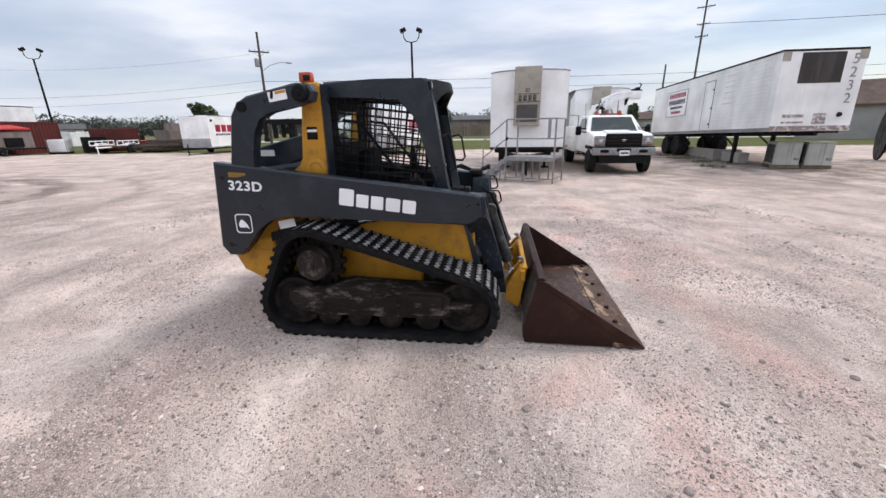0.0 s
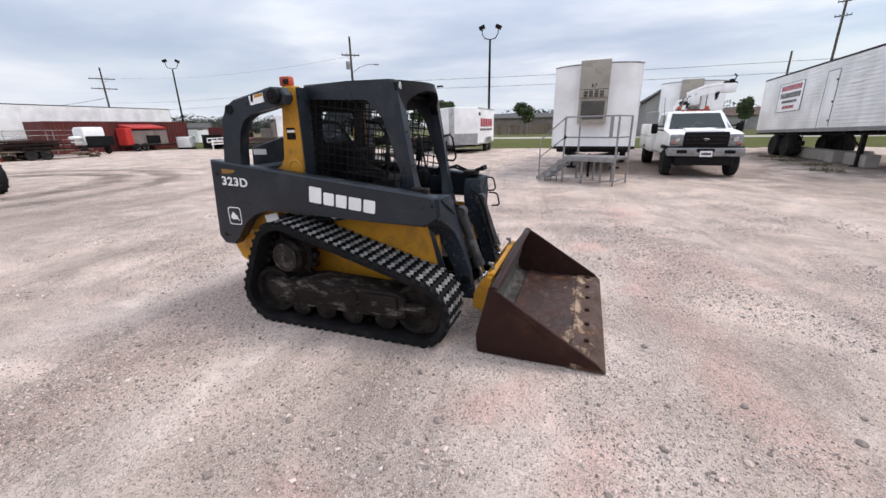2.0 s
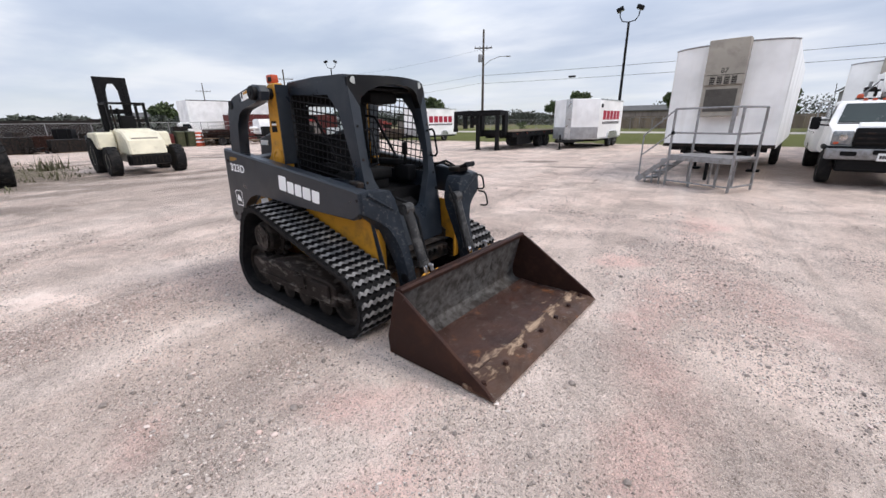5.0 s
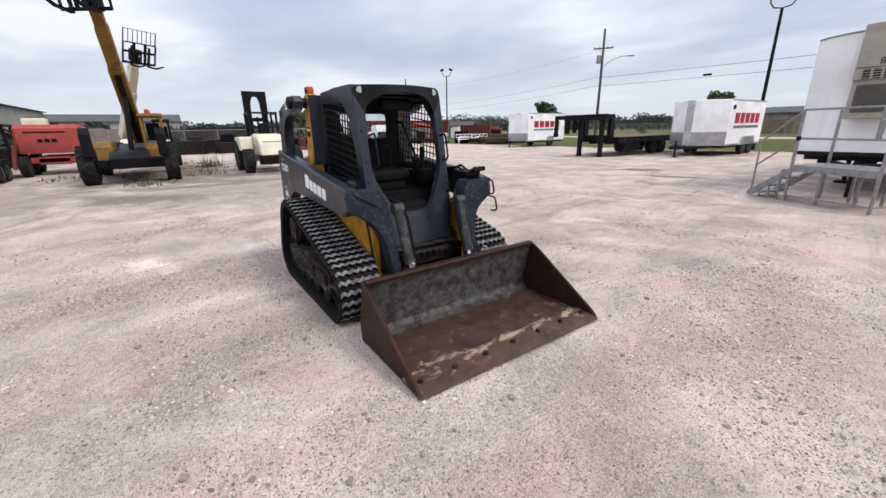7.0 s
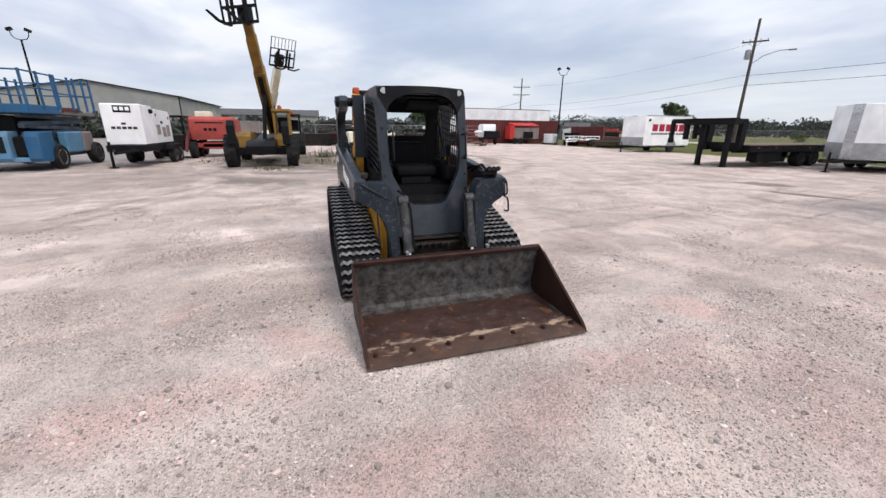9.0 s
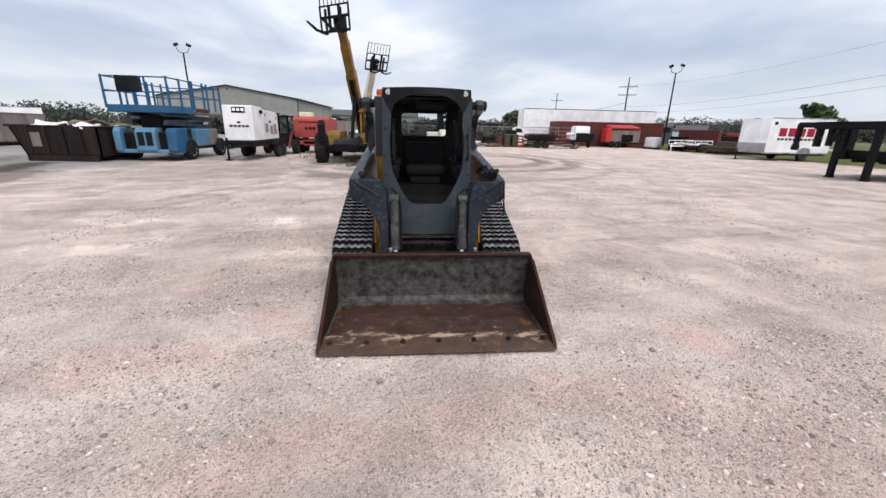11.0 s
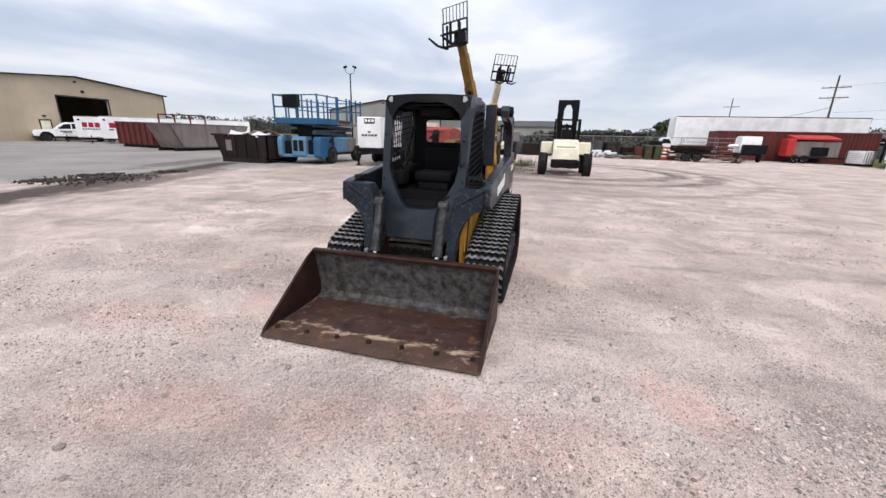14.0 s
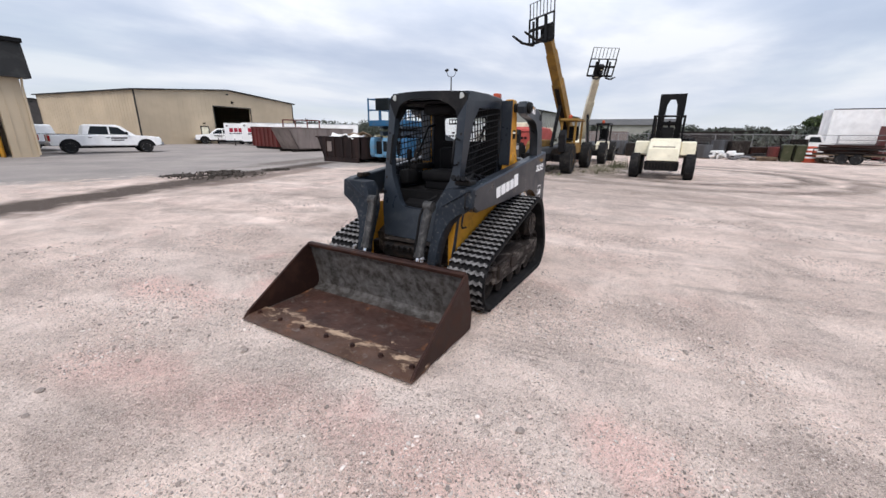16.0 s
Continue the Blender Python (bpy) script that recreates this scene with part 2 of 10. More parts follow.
POLE_WOOD = surf("creosoted_pole", (0.085, 0.070, 0.060), (0.15, 0.13, 0.115), 0.4, 3, 0.85, 0.0, 30, 0.3, streak=True)
CONCRETE = surf("concrete", (0.42, 0.40, 0.37), (0.28, 0.26, 0.24), 0.4, 2, 0.85, 0.0, 40, 0.2)
LENS = surf("lamp_lens", (0.42, 0.44, 0.43), (0.45, 0.47, 0.43), 0.3, 20, 0.2, 0.0, 60, 0.05)
AMBER = surf("red_orange_plastic", (0.50, 0.075, 0.025), (0.28, 0.05, 0.02), 0.3, 20, 0.35, 0.0, 60, 0.03)
TAIL_RED = surf("red_lens", (0.32, 0.012, 0.015), None, 0, 8, 0.25, 0.0, 60, 0.0)
LETTER_RED = surf("crimson_vinyl", (0.36, 0.018, 0.045), None, 0, 4, 0.5, 0.0, 60, 0.0)
LETTER_DARK = surf("dark_grey_vinyl", (0.05, 0.045, 0.05), None, 0, 4, 0.5, 0.0, 60, 0.0)
GLASS = glass_mat("clear_glass")
GLASS_DARK = surf("dark_window_glass", (0.010, 0.013, 0.015), None, 0, 3, 0.06, 0.0, 20, 0.0)
GLASS_DARK.node_tree.nodes["Principled BSDF"].inputs["Specular IOR Level"].default_value = 0.22
GLASS_SKY = surf("windscreen_glass", (0.028, 0.042, 0.042), None, 0, 3, 0.16, 0.0, 20, 0.0)


# wheel lanes and stains on the yard: ends of the line, half width, colour, strength, how stony it is
PALE, DARK_FINES, ROSE, MUDDY, WET_FINES = (0.92, 0.82, 0.77), (0.48, 0.415, 0.385), (0.55, 0.40, 0.37), (0.07, 0.058, 0.052), (0.17, 0.14, 0.125)
LANES = [
    (-3.35, -3.5, -3.15, 6.5, 0.34, PALE, 0.40, -0.4),
    (-1.66, -1.6, -1.36, 2.7, 0.22, PALE, 0.38, -0.4),
    (0.55, -0.6, 0.75, 2.3, 0.20, PALE, 0.30, -0.2),
    (-2.15, 1.0, -2.5, 3.8, 0.40, ROSE, 0.55, 0.35),
    (-0.85, 0.0, -0.30, 2.5, 0.34, DARK_FINES, 0.28, 0.5),
    (-4.25, -2.6, -4.05, 5.5, 0.40, DARK_FINES, 0.35, 0.2),
    (-5.6, -3.0, -5.3, 5.0, 0.25, DARK_FINES, 0.28, 0.1),
    (-4.1, -1.75, -7.2, -0.4, 0.13, DARK_FINES, 0.75, 0.2),
    (-5.2, -2.0, -8.6, -0.6, 0.12, DARK_FINES, 0.75, 0.2),
    (-0.8, -1.3, -2.6, 1.35, 0.13, DARK_FINES, 0.28, 0.2),
    (-6.5, -3.2, -7.0, 6.0, 0.45, PALE, 0.22, -0.3),
    (0.1, 1.6, 0.0, 2.1, 0.30, DARK_FINES, 0.28, 0.8),
    (0.35, 0.3, 0.45, 1.3, 0.42, DARK_FINES, 0.28, 0.5),
    (-1.0, 6.15, 0.75, 6.95, 0.30, DARK_FINES, 0.28, 0.8),
    (1.3, 6.9, 2.4, 6.2, 0.35, DARK_FINES, 0.28, 0.5),
    (-1.9, 6.2, -2.35, 9.8, 0.09, DARK_FINES, 0.70, 0.2),
    (-3.0, 5.0, -3.3, 10.5, 0.10, DARK_FINES, 0.28, 0.1),
    (-1.2, 7.3, -1.5, 11.0, 0.35, PALE, 0.25, -0.3),
    (2.7, 2.9, 3.2, 4.6, 0.40, DARK_FINES, 0.40, 0.4),
    (3.0, -5.2, -6.2, -8.6, 1.25, MUDDY, 0.97, -2.0),
    (-6.2, -8.6, -12.8, -10.9, 0.65, MUDDY, 0.95, -2.0),
    (-2.0, -5.6, -7.5, -6.4, 0.35, DARK_FINES, 0.75, 0.0),
    (-4.2, -6.6, -10.0, -8.7, 0.70, WET_FINES, 0.85, -1.0),
    (9.1, 15.5, 8.9, 23.0, 0.45, WET_FINES, 0.45, 0.1),
]


def ground_material():
    """Crushed pinkish rock: fines, pale wheel lanes, darker turning marks, mud, asphalt and grass by place."""
    m, n, l, b = tree("crushed_rock_yard")
    geo = n.new("ShaderNodeTexCoord")
    P = geo.outputs["Object"]
    xyz = n.new("ShaderNodeSeparateXYZ")
    l.new(P, xyz.inputs[0])

    def mth(op, a, c=None, d=None):
        x = n.new("ShaderNodeMath")
        x.operation = op
        for i, v in enumerate((a, c, d)):
            if v is None:
                continue
            if isinstance(v, (int, float)):
                x.inputs[i].default_value = v
            else:
                l.new(v, x.inputs[i])
        return x.outputs[0]

    def stretched(deg, sx, sy):
        mp = n.new("ShaderNodeMapping")
        mp.vector_type = "POINT"
        mp.inputs["Rotation"].default_value = (0, 0, radians(-deg))
        l.new(P, mp.inputs[0])
        m2 = n.new("ShaderNodeMapping")
        m2.inputs["Scale"].default_value = (sx, sy, 1)
        l.new(mp.outputs[0], m2.inputs[0])
        return m2.outputs[0]

    def cells(scale):
        v = n.new("ShaderNodeTexVoronoi")
        v.inputs["Scale"].default_value = scale
        l.new(P, v.inputs["Vector"])
        sp = n.new("ShaderNodeSeparateColor")
        l.new(v.outputs["Color"], sp.inputs[0])
        return v.outputs["Distance"], sp.outputs[0], sp.outputs[1]

    X, Y = xyz.outputs["X"], xyz.outputs["Y"]
    slow = noise_of(n, l, P, 0.55, 6, 0.62, 0.5)
    ragged = noise_of(n, l, P, 1.1, 7, 0.7)
    coarse = noise_of(n, l, P, 0.85, 8, 0.72, 0.6)
    mid = noise_of(n, l, P, 5.0, 8, 0.75, 0.4)
    base = blend(n, l, span(n, l, slow, 0.36, 0.66), (0.82, 0.685, 0.625), (0.93, 0.80, 0.735))
    base = blend(n, l, span(n, l, noise_of(n, l, P, 0.62, 7, 0.68, 0.8), 0.53, 0.70, 0, 0.6), base, (0.78, 0.575, 0.525))
    # lanes worn by wheels
    lane = noise_of(n, l, stretched(LANE_DEG, 0.10, 1.15), 1.0, 5, 0.6, 0.25)
    base = blend(n, l, span(n, l, lane, 0.50, 0.58, 0, 0.5), base, (0.92, 0.82, 0.77))
    base = blend(n, l, span(n, l, lane, 0.45, 0.37, 0, 0.30), base, (0.55, 0.47, 0.435))
    thin = noise_of(n, l, stretched(LANE_DEG + 3, 0.09, 3.4), 1.0, 4, 0.55, 0.15)
    base = blend(n, l, mth("MULTIPLY", span(n, l, thin, 0.58, 0.66, 0, 0.6), span(n, l, ragged, 0.40, 0.60)), base, (0.40, 0.34, 0.31))
    broad = noise_of(n, l, stretched(LANE_DEG - 4, 0.05, 0.42), 1.0, 4, 0.55, 0.2)
    base = blend(n, l, span(n, l, broad, 0.54, 0.64, 0, 0.6), base, (0.87, 0.77, 0.72))
    base = blend(n, l, span(n, l, broad, 0.44, 0.36, 0, 0.25), base, (0.62, 0.52, 0.475))
    base = blend(n, l, span(n, l, coarse, 0.54, 0.68, 0, 0.32), base, (0.48, 0.415, 0.385))
    base = blend(n, l, span(n, l, mid, 0.55, 0.66, 0, 0.50), base, (0.46, 0.395, 0.365))
    base = blend(n, l, span(n, l, mid, 0.46, 0.34, 0, 0.45), base, (0.90, 0.80, 0.75))
    stony = span(n, l, coarse, 0.40, 0.62, 0.15, 1.0)

    streaky = span(n, l, mth("MULTIPLY_ADD", mid, 0.35, thin), 0.52, 0.78, 0.25, 1.15)

    def ring(cx, cy, r, w, strength, col):
        nonlocal base
        dx, dy = mth("SUBTRACT", X, cx), mth("SUBTRACT", Y, cy)
        d = mth("SQRT", mth("ADD", mth("MULTIPLY", dx, dx), mth("MULTIPLY", dy, dy)))
        d = mth("ADD", d, span(n, l, slow, 0.3, 0.7, -0.35, 0.35))
        k = mth("ABSOLUTE", mth("SUBTRACT", d, r))
        fac = mth("MULTIPLY", span(n, l, k, w * 0.4, w, strength, 0), span(n, l, ragged, 0.35, 0.6, 0.35, 1))
        base = blend(n, l, fac, base, col)

    # turning marks left by tyres on the far side of the yard
    DK = (0.135, 0.11, 0.098)
    ring(-18.2, 6.6, 4.2, 0.75, 0.95, DK)
    ring(-18.0, 6.4, 6.0, 0.6, 0.85, DK)
    ring(-17.0, 5.5, 8.0, 0.30, 0.4, DK)

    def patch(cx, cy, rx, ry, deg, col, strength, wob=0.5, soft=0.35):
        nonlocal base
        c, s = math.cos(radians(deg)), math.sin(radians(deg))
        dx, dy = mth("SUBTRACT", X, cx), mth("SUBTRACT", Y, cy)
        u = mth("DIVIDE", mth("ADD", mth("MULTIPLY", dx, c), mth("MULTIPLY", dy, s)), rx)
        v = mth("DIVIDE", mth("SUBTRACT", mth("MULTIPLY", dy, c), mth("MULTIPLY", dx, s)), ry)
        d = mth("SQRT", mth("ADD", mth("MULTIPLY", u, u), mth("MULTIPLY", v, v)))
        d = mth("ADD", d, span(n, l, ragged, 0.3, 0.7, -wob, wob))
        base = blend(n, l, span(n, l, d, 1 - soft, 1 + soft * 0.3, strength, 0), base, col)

    def band(x0, y0, x1, y1, half, col, strength, stones):
        nonlocal base, stony
        ux, uy = x1 - x0, y1 - y0
        dx, dy = mth("SUBTRACT", X, x0), mth("SUBTRACT", Y, y0)
        k = mth("DIVIDE", mth("ADD", mth("MULTIPLY", dx, ux), mth("MULTIPLY", dy, uy)), ux * ux + uy * uy)
        k = mth("MINIMUM", mth("MAXIMUM", k, 0.0), 1.0)
        ex, ey = mth("SUBTRACT", dx, mth("MULTIPLY", k, ux)), mth("SUBTRACT", dy, mth("MULTIPLY", k, uy))
        d = mth("SQRT", mth("ADD", mth("MULTIPLY", ex, ex), mth("MULTIPLY", ey, ey)))
        d = mth("ADD", d, span(n, l, ragged, 0.3, 0.7, -(0.9 if half < 0.5 else 0.4) * half, (0.9 if half < 0.5 else 0.4) * half))
        fac = mth("MULTIPLY", span(n, l, d, half * 0.45, half * 1.35, strength, 0), streaky if half < 0.5 else 1.0)
        base = blend(n, l, fac, base, col)
        if stones:
            stony = mth("MULTIPLY_ADD", fac, stones, stony)

    # puddle stains, oil spots and rosy dust; shade under machines is painted too
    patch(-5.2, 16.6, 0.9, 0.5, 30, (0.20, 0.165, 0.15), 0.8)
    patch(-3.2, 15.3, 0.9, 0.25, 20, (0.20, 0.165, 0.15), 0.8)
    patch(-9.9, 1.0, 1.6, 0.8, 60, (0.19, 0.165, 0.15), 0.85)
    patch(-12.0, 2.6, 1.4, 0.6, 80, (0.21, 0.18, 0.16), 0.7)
    # shade under and round the telehandlers, painted into the ground colour
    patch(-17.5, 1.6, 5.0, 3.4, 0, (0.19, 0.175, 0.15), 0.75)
    # green weedy ground, greyer mud and brown ground between the machines
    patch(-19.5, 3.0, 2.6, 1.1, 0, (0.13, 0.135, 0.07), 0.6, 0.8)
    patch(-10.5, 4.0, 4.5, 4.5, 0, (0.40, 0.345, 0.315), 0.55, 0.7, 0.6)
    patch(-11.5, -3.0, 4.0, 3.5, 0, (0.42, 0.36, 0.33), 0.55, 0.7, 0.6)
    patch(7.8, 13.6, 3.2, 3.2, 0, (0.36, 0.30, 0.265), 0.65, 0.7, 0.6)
    # shade under the semi-trailer, enclosed trailer, gooseneck and truck, painted as dark ground
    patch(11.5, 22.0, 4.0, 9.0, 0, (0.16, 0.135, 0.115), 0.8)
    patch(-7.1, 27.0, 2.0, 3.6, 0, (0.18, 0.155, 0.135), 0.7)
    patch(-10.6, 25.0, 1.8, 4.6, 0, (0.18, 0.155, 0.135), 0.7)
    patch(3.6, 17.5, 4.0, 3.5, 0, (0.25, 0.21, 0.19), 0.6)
    # spots of rosy dust
    for x, y, r in ((0.5, 2.3, 0.45), (1.1, 2.05, 0.5), (1.75, 3.9, 0.6), (1.65, 4.9, 0.5), (2.05, 2.7, 0.45), (1.2, 1.2, 0.5), (2.3, 5.7, 0.8), (1.0, 6.0, 0.4), (-0.2, 1.35, 0.3), (1.6, 8.2, 0.7)):
        patch(x, y, r, r * 0.55, 60 * x, (0.86, 0.60, 0.555), 0.75, 0.9, 0.8)
    # paved apron beside the sheds
    edge = mth("ADD", mth("ADD", mth("MULTIPLY", X, 0.32), Y), span(n, l, ragged, 0.3, 0.7, -1.2, 1.2))
    asphalt = blend(n, l, span(n, l, noise_of(n, l, P, 0.3, 7, 0.65), 0.35, 0.65), (0.245, 0.235, 0.235), (0.355, 0.335, 0.325))
    base = blend(n, l, span(n, l, edge, -11.2, -12.2), base, asphalt)
    stony = mth("MULTIPLY", stony, span(n, l, edge, -12.2, -11.2))
    patch(-12.5, -13.0, 4.5, 0.9, 20, (0.15, 0.135, 0.125), 0.8, 0.6, 0.5)
    for row in LANES:
        band(*row)
    # marks pressed by the track bars beside the machine
    bars_x = mth("SINE", mth("MULTIPLY_ADD", mth("MULTIPLY_ADD", Y, 0.10, X), 74.0, span(n, l, mid, 0.3, 0.7, -1.2, 1.2)))
    inside = mth("MULTIPLY", mth("MULTIPLY", span(n, l, Y, 4.66, 4.76), span(n, l, Y, 5.46, 5.30)), mth("MULTIPLY", span(n, l, X, -0.55, -0.3), span(n, l, X, 0.55, 0.35)))
    inside = mth("MULTIPLY", inside, span(n, l, ragged, 0.36, 0.52))
    pressed = mth("MULTIPLY", inside, span(n, l, bars_x, 0.1, 0.8))
    base = blend(n, l, mth("MULTIPLY", pressed, 0.45), base, (0.36, 0.30, 0.275))
    # fines, chips and pebbles
    stony = mth("MINIMUM", mth("MAXIMUM", stony, 0.04), 1.25)
    g = noise_of(n, l, P, 34, 6, 0.75)
    base = blend(n, l, span(n, l, g, 0.56, 0.70, 0, 0.35), base, (0.92, 0.86, 0.82))
    base = blend(n, l, mth("MULTIPLY", span(n, l, g, 0.48, 0.36, 0, 0.6), stony), base, (0.22, 0.19, 0.175))
    heights = mth("MULTIPLY", g, 0.5)
    for size, cut, lift_by in ((50.0, 0.84, 0.6), (85.0, 0.68, 0.45), (160.0, 0.54, 0.25)):
        dist, pick, shade = cells(size)
        mask = mth("MULTIPLY", mth("MULTIPLY", span(n, l, dist, 0.42, 0.30), span(n, l, stony, 0.05, 0.16)), span(n, l, mth("MULTIPLY_ADD", stony, 0.28, pick), cut, cut + 0.04))
        tone_of = blend(n, l, span(n, l, shade, 0.25, 0.75), (0.28, 0.225, 0.195), (0.95, 0.86, 0.80))
        base = blend(n, l, mth("MULTIPLY", mask, 0.72), base, tone_of)
        gap = mth("MULTIPLY", span(n, l, dist, 0.40, 0.55), stony)
        base = blend(n, l, mth("MULTIPLY", gap, 0.22), base, (0.20, 0.17, 0.155))
        heights = mth("ADD", heights, mth("MULTIPLY", mask, lift_by))
    # grass beyond the yard, a road through it
    gedge = mth("ADD", mth("MULTIPLY_ADD", X, -0.09, Y), span(n, l, ragged, 0.3, 0.7, -1.4, 1.4))
    grass = blend(n, l, noise_of(n, l, P, 1.3, 7, 0.7), (0.085, 0.105, 0.035), (0.17, 0.185, 0.075))
    grass = blend(n, l, span(n, l, noise_of(n, l, P, 0.12, 4), 0.45, 0.65), grass, (0.145, 0.155, 0.07))
    base = blend(n, l, span(n, l, gedge, 30.6, 31.4), base, grass)
    far = mth("MULTIPLY_ADD", X, -0.02, Y)
    out = mth("MULTIPLY", span(n, l, far, 53.2, 53.5), span(n, l, far, 60.4, 60.1))
    base = blend(n, l, out, base, (0.52, 0.51, 0.49))
    west = mth("ADD", X, span(n, l, ragged, 0.3, 0.7, -2, 2))
    scrub = blend(n, l, noise_of(n, l, P, 0.8, 7, 0.7), (0.10, 0.11, 0.05), (0.24, 0.21, 0.155))
    base = blend(n, l, span(n, l, west, -60, -64), base, scrub)
    warm = n.new("ShaderNodeVectorMath")
    warm.operation = "MULTIPLY"
    warm.inputs[1].default_value = (1.048, 0.997, 0.95)
    l.new(base, warm.inputs[0])
    l.new(warm.outputs[0], b.inputs["Base Color"])
    b.inputs["Roughness"].default_value = 0.97
    b.inputs["Specular IOR Level"].default_value = 0.05
    h = mth("ADD", heights, mth("MULTIPLY", noise_of(n, l, P, 13, 7, 0.72), 1.3))
    h = mth("SUBTRACT", h, mth("MULTIPLY", pressed, 0.5))
    bump_to(n, l, b, h, 1.0, 0.024)
    return m


LANE_DEG = 97
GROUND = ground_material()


def stone_material():
    m, n, l, b = tree("loose_stone")
    g = n.new("ShaderNodeNewGeometry")
    r = ramp(g.outputs["Random Per Island"], [(0.0, (0.17, 0.145, 0.13)), (0.28, (0.32, 0.27, 0.24)), (0.52, (0.56, 0.475, 0.43)), (0.70, (0.70, 0.52, 0.465)), (0.86, (0.80, 0.72, 0.665)), (1.0, (0.38, 0.325, 0.295))], n, l)
    l.new(r.outputs[0], b.inputs["Base Color"])
    b.inputs["Roughness"].default_value = 0.9
    return m


STONE = stone_material()
CLOD = surf("grey_rock", (0.27, 0.23, 0.205), (0.45, 0.39, 0.355), 0.4, 30, 0.9, 0.0, 90, 0.5)


# ---- shape helpers ----
ID = Matrix.Identity(4)


def place(ob, parent=None):
    if parent is not None:
        ob.parent = parent
    return ob


def finish(bm, name, material):
    bmesh.ops.recalc_face_normals(bm, faces=bm.faces)
    me = bpy.data.meshes.new(name)
    bm.to_mesh(me)
    bm.free()
    for mt in material if isinstance(material, (list, tuple)) else [material]:
        me.materials.append(mt)
    for p in me.polygons:
        p.use_smooth = True
    me.set_sharp_from_angle(angle=radians(32))
    return me


def part(name, bm, material, parent, label=""):
    ob = new(name, finish(bm, name, material))
    ob.parent = parent
    if label:
        ob["label"] = label
    return ob


def thing(name, m, label, category, group="", kind=""):
    ob = new(name)
    ob.empty_display_size = 0.2
    ob.matrix_world = m
    return tagged(ob, label, category, group, kind)


def solid(name, bm, material, m, label, category, group="", kind=""):
    ob = new(name, finish(bm, name, material))
    ob.matrix_world = m
    return tagged(ob, label, category, group, kind)


def box(bm, c, s, bev=0.0, m=ID, seg=1):
    r = bmesh.ops.create_cube(bm, size=1, matrix=m @ Matrix.Translation(c) @ Matrix.Diagonal((*s, 1)))
    if bev:
        es = {e for v in r["verts"] for e in v.link_edges}
        bmesh.ops.bevel(bm, geom=list(es), offset=bev, segments=seg, affect="EDGES", profile=0.5)
    return bm


def cyl(bm, p0, p1, r, r2=None, seg=16, m=ID):
    p0, p1 = Vector(p0), Vector(p1)
    d = p1 - p0
    mt = m @ Matrix.Translation((p0 + p1) / 2) @ d.to_track_quat("Z", "Y").to_matrix().to_4x4()
    bmesh.ops.create_cone(bm, cap_ends=True, segments=seg, radius1=r, radius2=r if r2 is None else r2, depth=d.length, matrix=mt)
    return bm


def prism(bm, pts, a, b, axis="y", bev=0.0, m=ID):
    """A polygon drawn in the plane across the axis, made solid from a to b along it."""
    def at(p, h):
        return {"y": (p[0], h, p[1]), "x": (h, p[0], p[1]), "z": (p[0], p[1], h)}[axis]
    va = [bm.verts.new(m @ Vector(at(p, a))) for p in pts]
    vb = [bm.verts.new(m @ Vector(at(p, b))) for p in pts]
    k = len(pts)
    faces = [bm.faces.new(va), bm.faces.new(vb[::-1])]
    for i in range(k):
        faces.append(bm.faces.new((va[i], va[(i + 1) % k], vb[(i + 1) % k], vb[i])))
    if bev:
        es = {e for f in faces[:2] for e in f.edges}
        bmesh.ops.bevel(bm, geom=list(es), offset=bev, segments=1, affect="EDGES", profile=0.5)
    return bm


def tube(bm, pts, r, seg=8, closed=False, m=ID):
    pts = [m @ Vector(p) for p in pts]
    k = len(pts)
    rings = []
    side = None
    for i, p in enumerate(pts):
        a = pts[(i - 1) % k] if closed or i > 0 else None
        c = pts[(i + 1) % k] if closed or i < k - 1 else None
        t = ((p - a).normalized() if a is not None else Vector()) + ((c - p).normalized() if c is not None else Vector())
        t.normalize()
        if side is None:
            side = t.cross(Vector((0, 0, 1)) if abs(t.z) < 0.9 else Vector((1, 0, 0))).normalized()
        else:
            side = (side - t * side.dot(t)).normalized()
        o = t.cross(side)
        rings.append([bm.verts.new(p + (side * math.cos(2 * math.pi * j / seg) + o * math.sin(2 * math.pi * j / seg)) * r) for j in range(seg)])
    for i in range(k if closed else k - 1):
        a, c = rings[i], rings[(i + 1) % k]
        for j in range(seg):
            bm.faces.new((a[j], a[(j + 1) % seg], c[(j + 1) % seg], c[j]))
    if not closed:
        bm.faces.new(rings[0])
        bm.faces.new(rings[-1][::-1])
    return bm


def lathe(bm, prof, m=ID, seg=28):
    """Profile of (radius, height) turned about z of m."""
    rings = []
    for r, h in prof:
        rings.append([bm.verts.new(m @ Vector((r * math.cos(2 * math.pi * j / seg), r * math.sin(2 * math.pi * j / seg), h))) for j in range(seg)])
    for a, c in zip(rings, rings[1:]):
        for j in range(seg):
            bm.faces.new((a[j], a[(j + 1) % seg], c[(j + 1) % seg], c[j]))
    bm.faces.new(rings[0])
    bm.faces.new(rings[-1][::-1])
    return bm


def B():
    return bmesh.new()


def rounded(w, h, r, k=5):
    pts = []
    for cx, cy, a0 in ((w / 2 - r, h / 2 - r, 0), (-w / 2 + r, h / 2 - r, 90), (-w / 2 + r, -h / 2 + r, 180), (w / 2 - r, -h / 2 + r, 270)):
        for i in range(k + 1):
            a = radians(a0 + 90 * i / k)
            pts.append((cx + r * math.cos(a), cy + r * math.sin(a)))
    return pts


